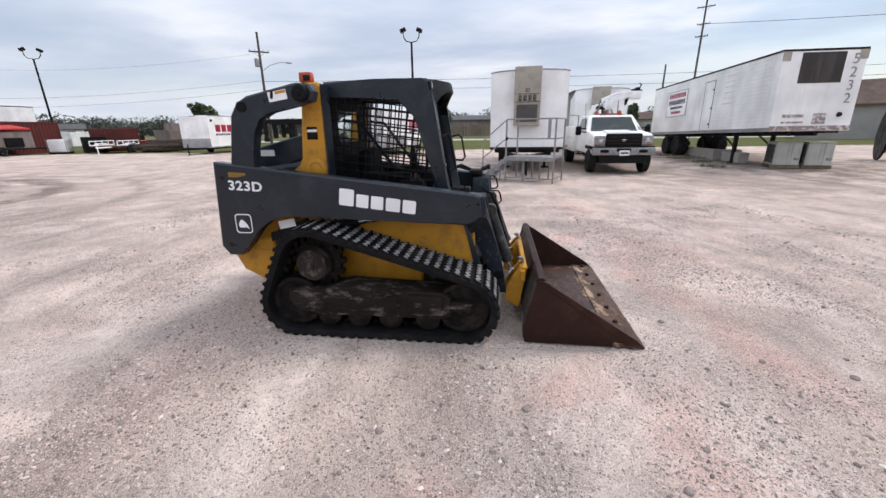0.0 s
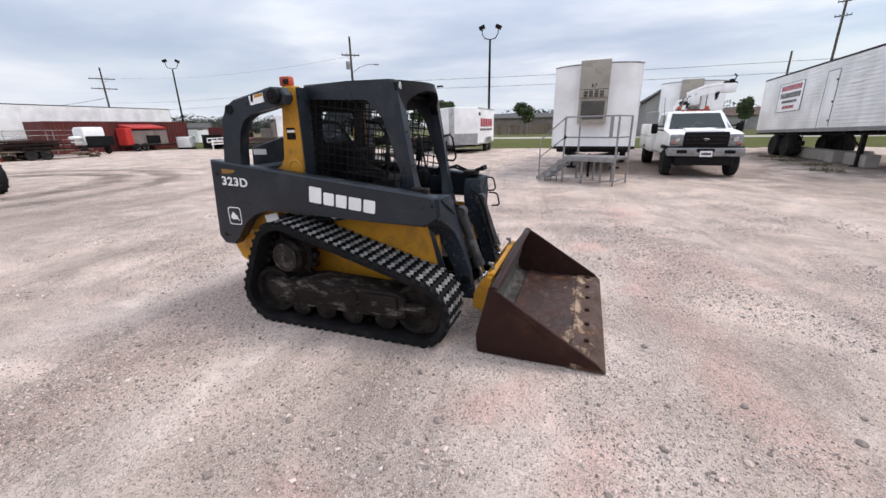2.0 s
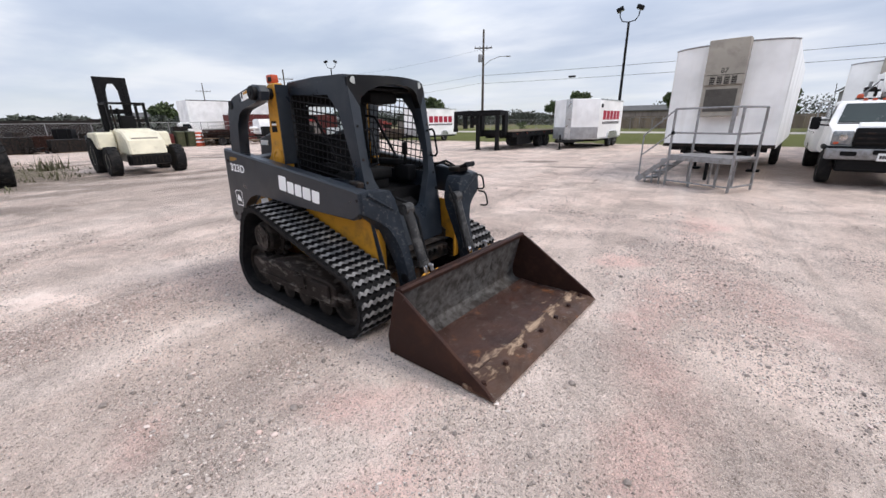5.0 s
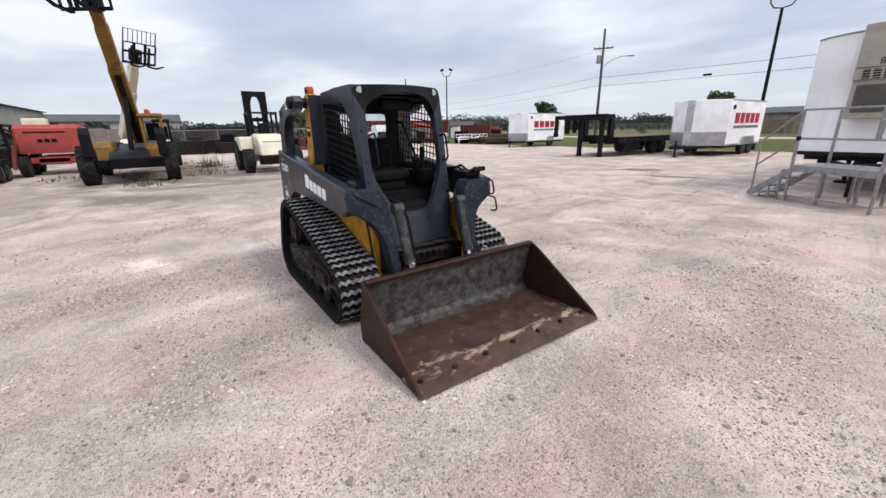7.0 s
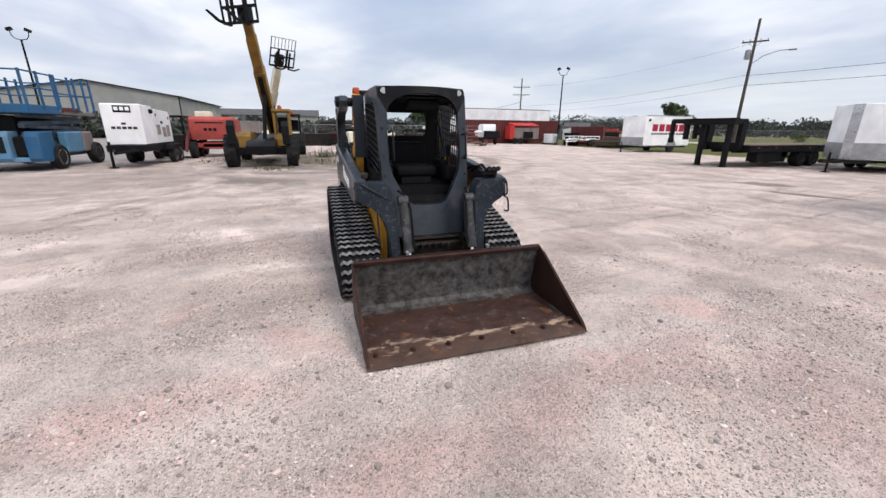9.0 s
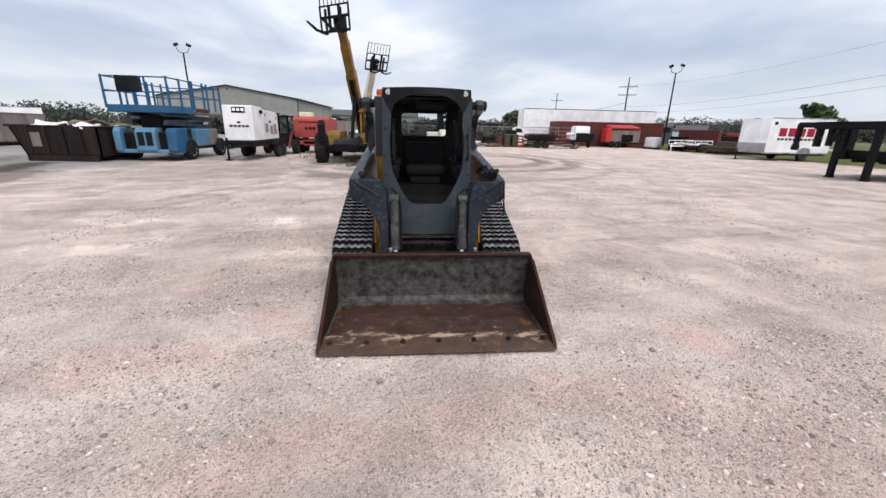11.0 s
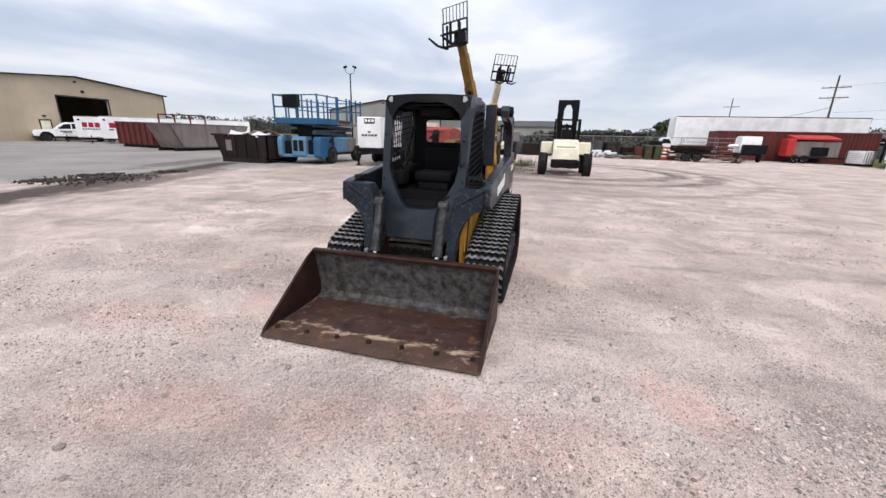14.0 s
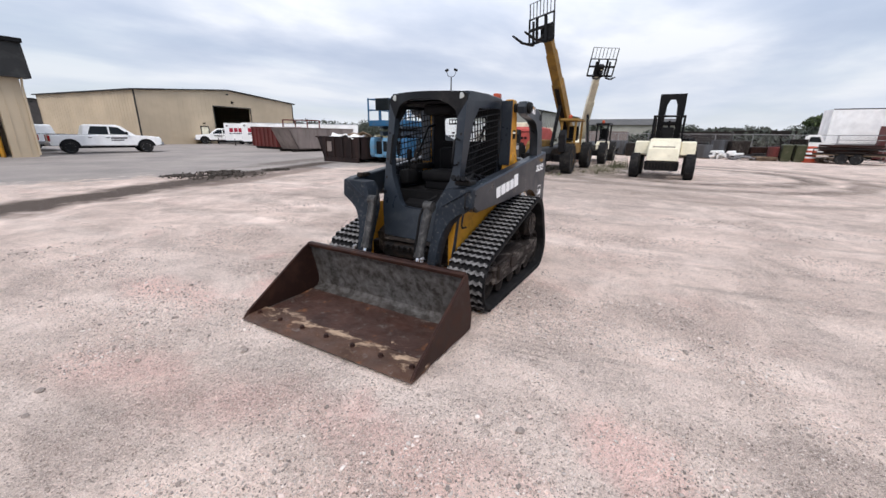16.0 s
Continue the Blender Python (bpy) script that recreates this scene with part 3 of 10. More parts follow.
def lettering(name, body, size, m, material, parent, depth=0.004, spacing=1.0, label="", bold=0.0):
    cu = bpy.data.curves.new(name, "FONT")
    cu.body, cu.size, cu.extrude, cu.space_character = body, size, depth, spacing
    cu.align_x, cu.align_y = "CENTER", "CENTER"
    cu.offset = bold
    tmp = bpy.data.objects.new(name, cu)
    scene.collection.objects.link(tmp)
    bpy.context.view_layer.update()
    me = bpy.data.meshes.new_from_object(tmp.evaluated_get(bpy.context.evaluated_depsgraph_get()))
    bpy.data.objects.remove(tmp)
    me.transform(m)
    me.materials.clear()
    me.materials.append(material)
    ob = new(name, me)
    ob.parent = parent
    if label:
        ob["label"] = label
    return ob


def wheel(parent, c, r, w, rim_r, rim_mat, axis="y", lugs=0, name="wheel", tyre_mat=None, out=1):
    """A wheel as a part with its tyre and rim under it; out: the side on which the rim shows."""
    rot = pose(0, 0, 0, -90 * out, 0, 0) if axis == "y" else pose(0, 0, 0, 0, 90 * out, 0)
    m = Matrix.Translation(c) @ rot
    bm = B()
    lathe(bm, [(rim_r, -w * 0.42), (r * 0.90, -w * 0.5), (r * 0.985, -w * 0.40), (r, -w * 0.2), (r, w * 0.2), (r * 0.985, w * 0.40), (r * 0.90, w * 0.5), (rim_r, w * 0.42)], m, 30)
    if lugs:
        for i in range(lugs):
            a = 2 * math.pi * i / lugs
            for sgn in (-1, 1):
                mm = m @ Matrix.Rotation(a + (math.pi / lugs if sgn > 0 else 0), 4, "Z") @ Matrix.Translation((r * 0.99, 0, sgn * w * 0.24)) @ Matrix.Rotation(radians(28 * sgn), 4, "X")
                box(bm, (0, 0, 0), (r * 0.09, r * 0.10, w * 0.50), 0, mm)
    tyre = part(name, bm, tyre_mat or TYRE, parent)
    bm = B()
    lathe(bm, [(0.02, w * 0.30), (rim_r * 0.28, w * 0.30), (rim_r * 0.34, w * 0.20), (rim_r * 0.72, w * 0.16), (rim_r * 0.86, w * 0.36), (rim_r * 1.03, w * 0.43), (rim_r * 1.03, -w * 0.3), (0.02, -w * 0.3)], m, 24)
    for i in range(5):
        a = 2 * math.pi * i / 5
        cyl(bm, (rim_r * 0.5 * math.cos(a), rim_r * 0.5 * math.sin(a), w * 0.15), (rim_r * 0.5 * math.cos(a), rim_r * 0.5 * math.sin(a), w * 0.24), rim_r * 0.07, None, 6, m)
    part("rim", bm, rim_mat, tyre)
    return tyre


# ---- the yard: one sheet to the horizon ----
def grow(near_lo, near_hi, step, far):
    vals = list(np.arange(near_lo, near_hi + 1e-6, step))
    d, v = step, near_hi
    while v < far:
        d *= 1.22
        v += d
        vals.append(v)
    d, v = step, near_lo
    while v > -far:
        d *= 1.22
        v -= d
        vals.insert(0, v)
    return np.array(vals)


def ground_height(x, y):
    n = noise.noise((x * 0.9, y * 0.9, 3.1)) * 0.011 + noise.noise((x * 3.1, y * 3.1, 7.7)) * 0.007
    return n - 0.016


def yard():
    xs, ys = grow(-5.0, 6.0, 0.085, 2600), grow(-2.5, 9.5, 0.085, 2600)
    verts, faces = [], []
    for y in ys:
        for x in xs:
            d = max(abs(x) - 12, abs(y - 4) - 12, 0)
            verts.append((float(x), float(y), ground_height(float(x), float(y)) * max(0.0, 1 - d / 15)))
    nx = len(xs)
    for j in range(len(ys) - 1):
        for i in range(nx - 1):
            a = j * nx + i
            faces.append((a, a + 1, a + nx + 1, a + nx))
    me = bpy.data.meshes.new("ground")
    me.from_pydata(verts, [], faces)
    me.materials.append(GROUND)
    for p in me.polygons:
        p.use_smooth = True
    return tagged(new("ground", me), "dusty pinkish crushed rock yard with pale wheel lanes", "ground", kind="structure")


yard()


def stoniness(x, y):
    """How thick loose stones lie at a place: thin in the worn lanes, thick between them."""
    k = 0.0
    for x0, y0, x1, y1, half, _, strength, stones in LANES[:19]:
        ux, uy = x1 - x0, y1 - y0
        f = min(1.0, max(0.0, ((x - x0) * ux + (y - y0) * uy) / (ux * ux + uy * uy)))
        d = math.hypot(x - x0 - f * ux, y - y0 - f * uy)
        if d < half * 1.5:
            k += stones * (1.5 - d / half) * 0.75
    return k


def gravel(name, count, area, sizes, seed, label, cluster=0.5, sides=4):
    """Many small loose stones lying on the yard, thicker in some patches than in others."""
    rng = np.random.default_rng(seed)
    bm = bmesh.new()
    if sides > 4:
        bmesh.ops.create_icosphere(bm, subdivisions=1, radius=1.0)
    else:
        bmesh.ops.create_cone(bm, cap_ends=False, segments=sides, radius1=1.0, radius2=0.5, depth=1.1)
        bmesh.ops.contextual_create(bm, geom=[e for e in bm.edges if all(v.co.z > 0 for v in e.verts)])
        bmesh.ops.triangulate(bm, faces=bm.faces)
    bm.verts.index_update()
    bv = np.array([v.co[:] for v in bm.verts])
    bf = np.array([[v.index for v in f.verts] for f in bm.faces])
    bm.free()
    x0, x1, y0, y1 = area
    # a coarse table of densities, read back at each stone
    gx, gy = np.arange(x0, x1 + 0.1, 0.1), np.arange(y0, y1 + 0.1, 0.1)
    table = np.array([[cluster + 1.3 * (noise.noise((x * 0.8, y * 0.8, 1.3)) + 0.7 * noise.noise((x * 2.3, y * 2.3, 5.1))) + stoniness(x, y) for y in gy] for x in gx])
    px, py = np.empty(0), np.empty(0)
    while len(px) < count:
        x, y = rng.uniform(x0, x1, count), rng.uniform(y0, y1, count)
        keep = rng.random(count) < table[((x - x0) / 0.1).astype(int), ((y - y0) / 0.1).astype(int)]
        px, py = np.concatenate([px, x[keep]]), np.concatenate([py, y[keep]])
    pts = np.array([(x, y, ground_height(x, y)) for x, y in zip(px[:count].tolist(), py[:count].tolist())])
    k = len(pts)
    s = sizes[0] + (sizes[1] - sizes[0]) * rng.random(k) ** (3 if sides == 4 else 2)
    sc = s[:, None] * np.stack([rng.uniform(0.65, 1.35, k), rng.uniform(0.65, 1.35, k), rng.uniform(0.5, 1.0, k)], 1)
    ang = rng.uniform(0, 2 * np.pi, k)
    V = bv[None] * (1 + rng.normal(0, 0.22, (k, len(bv), 1))) * sc[:, None, :]
    c, sn = np.cos(ang)[:, None], np.sin(ang)[:, None]
    V = np.stack([V[..., 0] * c - V[..., 1] * sn, V[..., 0] * sn + V[..., 1] * c, V[..., 2]], -1)
    V[..., 2] += (s * 0.22)[:, None]
    V += pts[:, None, :]
    F = bf[None] + (np.arange(k) * len(bv))[:, None, None]
    me = bpy.data.meshes.new(name)
    me.from_pydata(V.reshape(-1, 3).tolist(), [], F.reshape(-1, 3).tolist())
    me.materials.append(STONE)
    tagged(new(name, me), label, "gravel", kind="stuff")


gravel("gravel", 150000, (-4.2, 4.2, -0.7, 8.6), (0.003, 0.0095), 4, "loose pale, grey and pink gravel scattered over the yard", 0.40)
gravel("coarse_gravel", 11000, (-6.5, 5.5, -2.0, 11.0), (0.005, 0.0165), 9, "coarser loose stones lying on the crushed rock", 0.02, 5)


# ---- the compact track loader ----
def hull(points):
    pts = sorted(set(points))
    def half(seq):
        out = []
        for p in seq:
            while len(out) > 1 and (out[-1][0] - out[-2][0]) * (p[1] - out[-2][1]) - (out[-1][1] - out[-2][1]) * (p[0] - out[-2][0]) <= 0:
                out.pop()
            out.append(p)
        return out[:-1]
    return half(pts) + half(pts[::-1])


def belt_line(circles, grow_by, count):
    """Evenly spaced points and tangents of a belt stretched round circles (x, z, r)."""
    pts = hull([(round(x + (r + grow_by) * math.cos(2 * math.pi * i / 96), 5), round(z + (r + grow_by) * math.sin(2 * math.pi * i / 96), 5)) for x, z, r in circles for i in range(96)])
    P = np.array(pts + pts[:1])
    seg = np.hypot(*np.diff(P, axis=0).T)
    s = np.concatenate([[0], np.cumsum(seg)])
    out = []
    for k in range(count):
        d = s[-1] * k / count
        p = [np.interp(d, s, P[:, i]) for i in (0, 1)]
        q = [np.interp((d + 0.02) % s[-1], s, P[:, i]) for i in (0, 1)]
        out.append((p[0], p[1], math.atan2(q[1] - p[1], q[0] - p[0])))
    return out


WHEELS = [(-0.235, 0.270, 0.222), (-1.640, 0.270, 0.222), (-1.46, 0.605, 0.250)]


def track_loader():
    L = thing("track_loader", pose(0, 3.685, 0), "dark grey and yellow compact track loader with lowered bucket", "track loader")

    # undercarriages
    for s in (-1, 1):
        y_in, y_out = 0.56 * s, 0.96 * s
        lo, hi = min(y_in, y_out), max(y_in, y_out)
        mid = (lo + hi) / 2
        bm = B()
        inner = belt_line(WHEELS, 0.0, 150)
        outer = belt_line(WHEELS, 0.045, 150)
        rows = []
        for (ax, az, _), (bx, bz, _) in zip(inner, outer):
            rows.append([bm.verts.new(v) for v in ((ax, lo + 0.012, az), (ax, hi - 0.012, az), (bx, hi, bz), (bx, lo, bz))])
        for a, c in zip(rows, rows[1:] + rows[:1]):
            for j in range(4):
                bm.faces.new((a[j], a[(j + 1) % 4], c[(j + 1) % 4], c[j]))
        belt = part("rubber_track", bm, RUBBER, L, "black rubber track with dusty tread")
        # one wavy tread bar, shared round the belt
        bm = B()
        k = 12
        half = (hi - lo) / 2
        front, rear = [], []
        for i in range(k + 1):
            yy = -half + 0.01 + (2 * half - 0.02) * i / k
            wob = 0.011 if i % 2 else -0.011
            front.append((wob + 0.0185, yy))
            rear.append((wob - 0.0185, yy))
        for i in range(k):
            base = [(front[i], 0.0), (front[i + 1], 0.0), (rear[i + 1], 0.0), (rear[i], 0.0)]
            vb = [bm.verts.new((p[0] * 1.18, p[1], -0.006)) for p, _ in base]
            vt = [bm.verts.new((p[0] * 0.9, p[1], 0.026)) for p, _ in base]
            f = bm.faces.new(vt)
            f.material_index = 1
            for j in ((0, 1), (2, 3)) + (((3, 0),) if i == 0 else ()) + (((1, 2),) if i == k - 1 else ()):
                bm.faces.new((vb[j[0]], vb[j[1]], vt[j[1]], vt[j[0]]))
        bar = finish(bm, "tread_bar", [RUBBER, RUBBER_TOP])
        for x, z, a in belt_line(WHEELS, 0.045, 58):
            ob = new("tread_bar", bar)
            ob.parent = belt
            ob.matrix_basis = pose(x, mid, z) @ Matrix.Rotation(-a, 4, "Y") @ Matrix.Rotation(math.pi, 4, "X")
        # inner drive blocks
        bm = B()
        for x, z, a in belt_line(WHEELS, -0.018, 50):
            box(bm, (0, 0, 0), (0.045, 0.06, 0.036), 0, pose(x, mid, z) @ Matrix.Rotation(-a, 4, "Y"))
        part("inner_belt_lug", bm, RUBBER, belt)["kind"] = "stuff"
        # track frame
        bm = B()
        fy = y_out - 0.05 * s
        prism(bm, [(-1.70, 0.30), (-1.62, 0.20), (-1.40, 0.175), (-0.42, 0.175), (-0.33, 0.20), (-0.33, 0.36), (-0.40, 0.40), (-1.20, 0.43), (-1.34, 0.40), (-1.68, 0.385)], fy - 0.26 * s, fy, "y", 0.012)
        box(bm, (-0.53, fy + 0.012 * s, 0.30), (0.28, 0.03, 0.16), 0.01)
        box(bm, (-0.84, fy + 0.008 * s, 0.31), (0.17, 0.02, 0.12), 0.008)
        box(bm, (-1.2, fy + 0.006 * s, 0.245), (0.75, 0.018, 0.02), 0.004)
        box(bm, (-1.2, fy + 0.006 * s, 0.385), (0.7, 0.018, 0.02), 0.004)
        fr = part("track_frame", bm, SCRAPED, L, "steel track frame caked with pale mud")
        bm = B()
        prism(bm, [(-0.42, 0.24), (-0.16, 0.24), (-0.16, 0.31), (-0.42, 0.33)], fy - 0.2 * s, fy - 0.02 * s, "y", 0.01)
        part("tensioner", bm, SCRAPED, fr)
        for x, z, r in WHEELS[:2]:
            bm = B()
            m = pose(x, mid, z, -90 * s, 0, 0)
            for o in (-1, 1):
                lathe(bm, [(0.03, o * 0.075 - 0.02), (r * 0.5, o * 0.075 - 0.02), (r * 0.84, o * 0.075 - 0.035), (r - 0.012, o * 0.075 - 0.035), (r - 0.012, o * 0.075 + 0.035), (r * 0.80, o * 0.075 + 0.035), (r * 0.74, o * 0.075 + 0.0), (r * 0.34, o * 0.075 - 0.005), (r * 0.26, o * 0.075 + 0.045), (0.03, o * 0.075 + 0.05)], m, 28)
            part("idler_wheel", bm, WHEEL_SHADED, fr)
        for x in (-1.36, -1.10, -0.83, -0.52):
            bm = B()
            m = pose(x, mid, 0.165, -90 * s, 0, 0)
            for o in (-1, 1):
                lathe(bm, [(0.02, o * 0.10 - 0.03), (0.10, o * 0.10 - 0.03), (0.10, o * 0.10 + 0.03), (0.065, o * 0.10 + 0.035), (0.03, o * 0.10 + 0.05)], m, 20)
            cyl(bm, (x, mid - 0.1, 0.165), (x, mid + 0.1, 0.165), 0.03, None, 10)
            part("track_roller", bm, WHEEL_SHADED, fr)
        bm = B()
        m = pose(-1.46, mid, 0.60, -90 * s, 0, 0)
        lathe(bm, [(0.04, -0.05), (0.195, -0.05), (0.195, 0.02), (0.15, 0.03), (0.15, 0.10), (0.13, 0.125), (0.05, 0.13), (0.04, 0.13)], m, 32)
        sp = part("sprocket", bm, WHEEL_SHADED, L, "toothed drive sprocket with round hub")
        for i in range(14):
            a = 2 * math.pi * i / 14
            bm = B()
            box(bm, (0, 0, 0), (0.055, 0.05, 0.06), 0.01, m @ Matrix.Rotation(a, 4, "Z") @ Matrix.Translation((0.205, 0, -0.015)))
            part("tooth", bm, WHEEL_SHADED, sp)
        bm = B()
        lathe(bm, [(0.11, 0.125), (0.125, 0.135), (0.125, 0.145), (0.105, 0.14), (0.10, 0.132)], m, 28)
        for i in range(3):
            a = 2 * math.pi * i / 3 + 0.5
            box(bm, (0, 0, 0), (0.09, 0.018, 0.01), 0.002, m @ Matrix.Rotation(a, 4, "Z") @ Matrix.Translation((0.05, 0, 0.135)))
        for i in range(9):
            a = 2 * math.pi * i / 9
            cyl(bm, (0.165 * math.cos(a), 0.165 * math.sin(a), 0.02), (0.165 * math.cos(a), 0.165 * math.sin(a), 0.04), 0.012, None, 6, m)
        part("hub_cover", bm, STEEL_MUD, sp)

    # chassis
    bm = B()
    prism(bm, [(-2.30, 0.56), (-2.24, 0.43), (-1.98, 0.30), (-0.66, 0.26), (-0.62, 0.34), (-0.62, 0.97), (-2.28, 0.97)], -0.53, 0.53, "y", 0.02)
    ch = part("chassis", bm, YELLOW, L, "yellow welded steel chassis")
    bm = B()
    prism(bm, [(-0.62, 0.27), (-0.40, 0.27), (-0.31, 0.35), (-0.30, 0.56), (-0.62, 0.74)], -0.515, 0.515, "y", 0.012)
    part("nose_frame", bm, STEEL_MUD, ch, "dark muddy nose frame")
    for s in (-1, 1):
        bm = B()
        prism(bm, [(-2.33, 0.585), (-2.26, 0.44), (-2.02, 0.315), (-1.93, 0.36), (-1.93, 0.74), (-2.2, 0.70)], 0.50 * s, 0.62 * s, "y", 0.012)
        box(bm, (-2.08, 0.622 * s, 0.615), (0.24, 0.012, 0.045), 0.004, pose(0, 0, 0))
        part("rear_bumper", bm, YELLOW, ch, "scuffed yellow rear bumper")
        bm = B()
        prism(bm, [(-1.45, 0.98), (-1.35, 0.90), (-0.27, 0.885), (-0.20, 0.83), (-0.115, 0.50), (-0.16, 0.47), (-1.2, 0.50), (-1.55, 0.92)], 0.525 * s, 0.545 * s, "y", 0.006)
        part("side_panel", bm, YELLOW, ch, "yellow side panel with thin dark scuffs")
        bm = B()
        prism(bm, [(-0.27, 0.895), (-0.22, 0.87), (-0.10, 0.50), (-0.13, 0.45), (-0.155, 0.47), (-0.24, 0.82)], 0.546 * s, 0.556 * s, "y", 0.003)
        part("panel_edge", bm, GREY, ch)
        bm = B()
        prism(bm, [(0.475 * s, 0.30), (0.545 * s, 0.30), (0.545 * s, 0.80), (0.53 * s, 0.84), (0.475 * s, 0.84)], -0.185, -0.165, "x", 0.004)
        part("panel_front", bm, YELLOW, ch)
        bm = B()
        box(bm, (-0.60, 0.55 * s, 0.945), (0.16, 0.03, 0.03), 0.012)
        box(bm, (-1.05, 0.552 * s, 0.955), (0.05, 0.03, 0.05), 0.01)
        part("bracket", bm, BEIGE, ch)
    # engine cover behind the cab
    bm = B()
    prism(bm, [(-2.30, 0.95), (-2.31, 1.18), (-2.20, 1.32), (-1.55, 1.40), (-1.45, 1.38), (-1.45, 0.95)], -0.50, 0.50, "y", 0.03)
    part("engine_hood", bm, GREY, L, "dark grey engine hood")
    bm = B()
    for i in range(9):
        box(bm, (-1.62 - 0.06 * i, 0, 1.405 - 0.008 * i), (0.02, 0.62, 0.03), 0)
    part("hood_grille", bm, BLACK, L)
    bm = B()
    prism(bm, [(-2.34, 0.60), (-2.35, 1.1), (-2.31, 1.15), (-2.27, 1.15), (-2.27, 0.60)], -0.5, 0.5, "y", 0.02)
    part("rear_door", bm, GREY, L, "dark grey rear engine door")
    for s in (-1, 1):
        bm = B()
        box(bm, (-2.355, 0.40 * s, 0.92), (0.02, 0.10, 0.14), 0.008)
        part("tail_lamp", bm, TAIL_RED, L)

    # towers and lift arms
    for s in (-1, 1):
        bm = B()
        prism(bm, [(-1.70, 0.75), (-1.66, 1.30), (-1.57, 1.42), (-1.53, 1.98), (-1.50, 2.0), (-1.40, 2.0), (-1.37, 1.96), (-1.37, 0.75)], 0.505 * s, 0.60 * s, "y", 0.012)
        prism(bm, [(-1.70, 1.30), (-1.98, 1.24), (-2.0, 1.1), (-1.6, 1.1), (-1.57, 1.42)], 0.52 * s, 0.58 * s, "y", 0.01)
        tw = part("tower", bm, YELLOW, L, "yellow upright tower")
        bm = B()
        lathe(bm, [(0.02, 0.0), (0.085, 0.0), (0.085, 0.012), (0.06, 0.02), (0.05, 0.012), (0.02, 0.02)], pose(-1.47, 0.60 * s, 1.335, -90 * s, 0, 0), 24)
        part("pivot_boss", bm, YELLOW, tw)
        bm = B()
        box(bm, (-1.475, 0.602 * s, 1.69 - 0.03), (0.085, 0.004, 0.02), 0)
        box(bm, (-1.475, 0.602 * s, 1.60), (0.09, 0.004, 0.055), 0)
        part("warning_label", bm, BLACK_MATT, tw, "small black warning label")
        bm = B()
        box(bm, (-1.475, 0.602 * s, 1.645), (0.075, 0.004, 0.025), 0)
        part("paper_label", bm, WHITE_DECAL, tw)
        bm = B()
        prism(bm, [(-1.372, 1.28), (-1.372, 1.985), (-1.36, 1.985), (-1.36, 1.28)], 0.475 * s, 0.604 * s, "y", 0)
        part("tower_front", bm, GREY, tw)
        # lamp on the tower head
        bm = B()
        box(bm, (-1.50, 0.545 * s if s < 0 else 0.36, 2.040), (0.10, 0.07, 0.075), 0.012, ID, 2)
        if s < 0:
            bea = part("warning_lamp", bm, AMBER, L, "red-orange plastic lamp")
            bm = B()
            box(bm, (-1.485, 0.545 * s, 2.035), (0.06, 0.078, 0.045), 0.006)
            box(bm, (-1.5, 0.545 * s, 1.995), (0.07, 0.05, 0.02), 0.004)
            part("lamp_base", bm, DARK_STEEL, bea)
        else:
            part("warning_lamp", bm, AMBER, L, "red-orange plastic lamp")

        # lift arm: deep rear plate, long box, cranked front end
        bm = B()
        prism(bm, [(-2.275, 1.41), (-2.33, 0.70), (-2.27, 0.625), (-2.15, 0.625), (-2.09, 0.69), (-1.97, 0.86), (-1.86, 0.94), (-1.70, 0.99), (-0.79, 0.945), (-0.20, 0.925), (-0.09, 0.99), (-0.11, 1.15), (-0.16, 1.165)], 0.655 * s, 0.77 * s, "y", 0.014)
        arm = part("lift_arm", bm, GREY, L, "dark blue-grey lift arm with scuffed front")
        bm = B()
        prism(bm, [(-2.13, 1.38), (-2.06, 1.76), (-2.00, 1.85), (-1.91, 1.90), (-1.50, 1.985), (-1.40, 1.975), (-1.36, 1.92), (-1.38, 1.85), (-1.47, 1.83), (-1.74, 1.79), (-1.83, 1.74), (-1.885, 1.65), (-1.91, 1.50), (-1.915, 1.34)], 0.655 * s, 0.755 * s, "y", 0.014)
        rl = part("rear_link", bm, GREY, arm, "curved grey arm bracket")
        bm = B()
        lathe(bm, [(0.012, 0), (0.062, 0), (0.062, 0.035), (0.05, 0.045), (0.022, 0.045), (0.018, 0.052), (0.012, 0.052)], pose(-1.46, 0.75 * s, 1.91, -90 * s, 0, 0), 24)
        cyl(bm, (-1.46, 0.50 * s, 1.91), (-1.46, 0.76 * s, 1.91), 0.05, None, 24)
        part("pivot_pin", bm, BLACK, rl)
        bm = B()
        cyl(bm, (-1.955, 0.755 * s, 1.825), (-1.955, 0.762 * s, 1.825), 0.04, None, 20)
        part("pin_hole", bm, BLACK, rl)
        for px, pz, pr in ((-2.21, 1.285, 0.018), (-2.23, 0.72, 0.022), (-0.11, 0.97, 0.02), (-0.13, 1.09, 0.012)):
            bm = B()
            lathe(bm, [(0.004, 0), (pr, 0), (pr, 0.006), (pr * 0.5, 0.008), (0.004, 0.008)], pose(px, 0.768 * s, pz, -90 * s, 0, 0), 12)
            part("bolt", bm, DARK_STEEL, arm)
        bm = B()
        M9 = pose(-1.645, 0.757 * s, 1.896, 0, -9, 0)
        box(bm, (0, 0, 0), (0.15, 0.004, 0.07), 0, M9)
        lb = part("safety_label", bm, WHITE_DECAL, rl, "white and yellow safety label")
        bm = B()
        box(bm, (0.03, 0.002 * s, 0.021), (0.085, 0.004, 0.02), 0, M9)
        part("yellow_strip", bm, YELLOW, lb)
        bm = B()
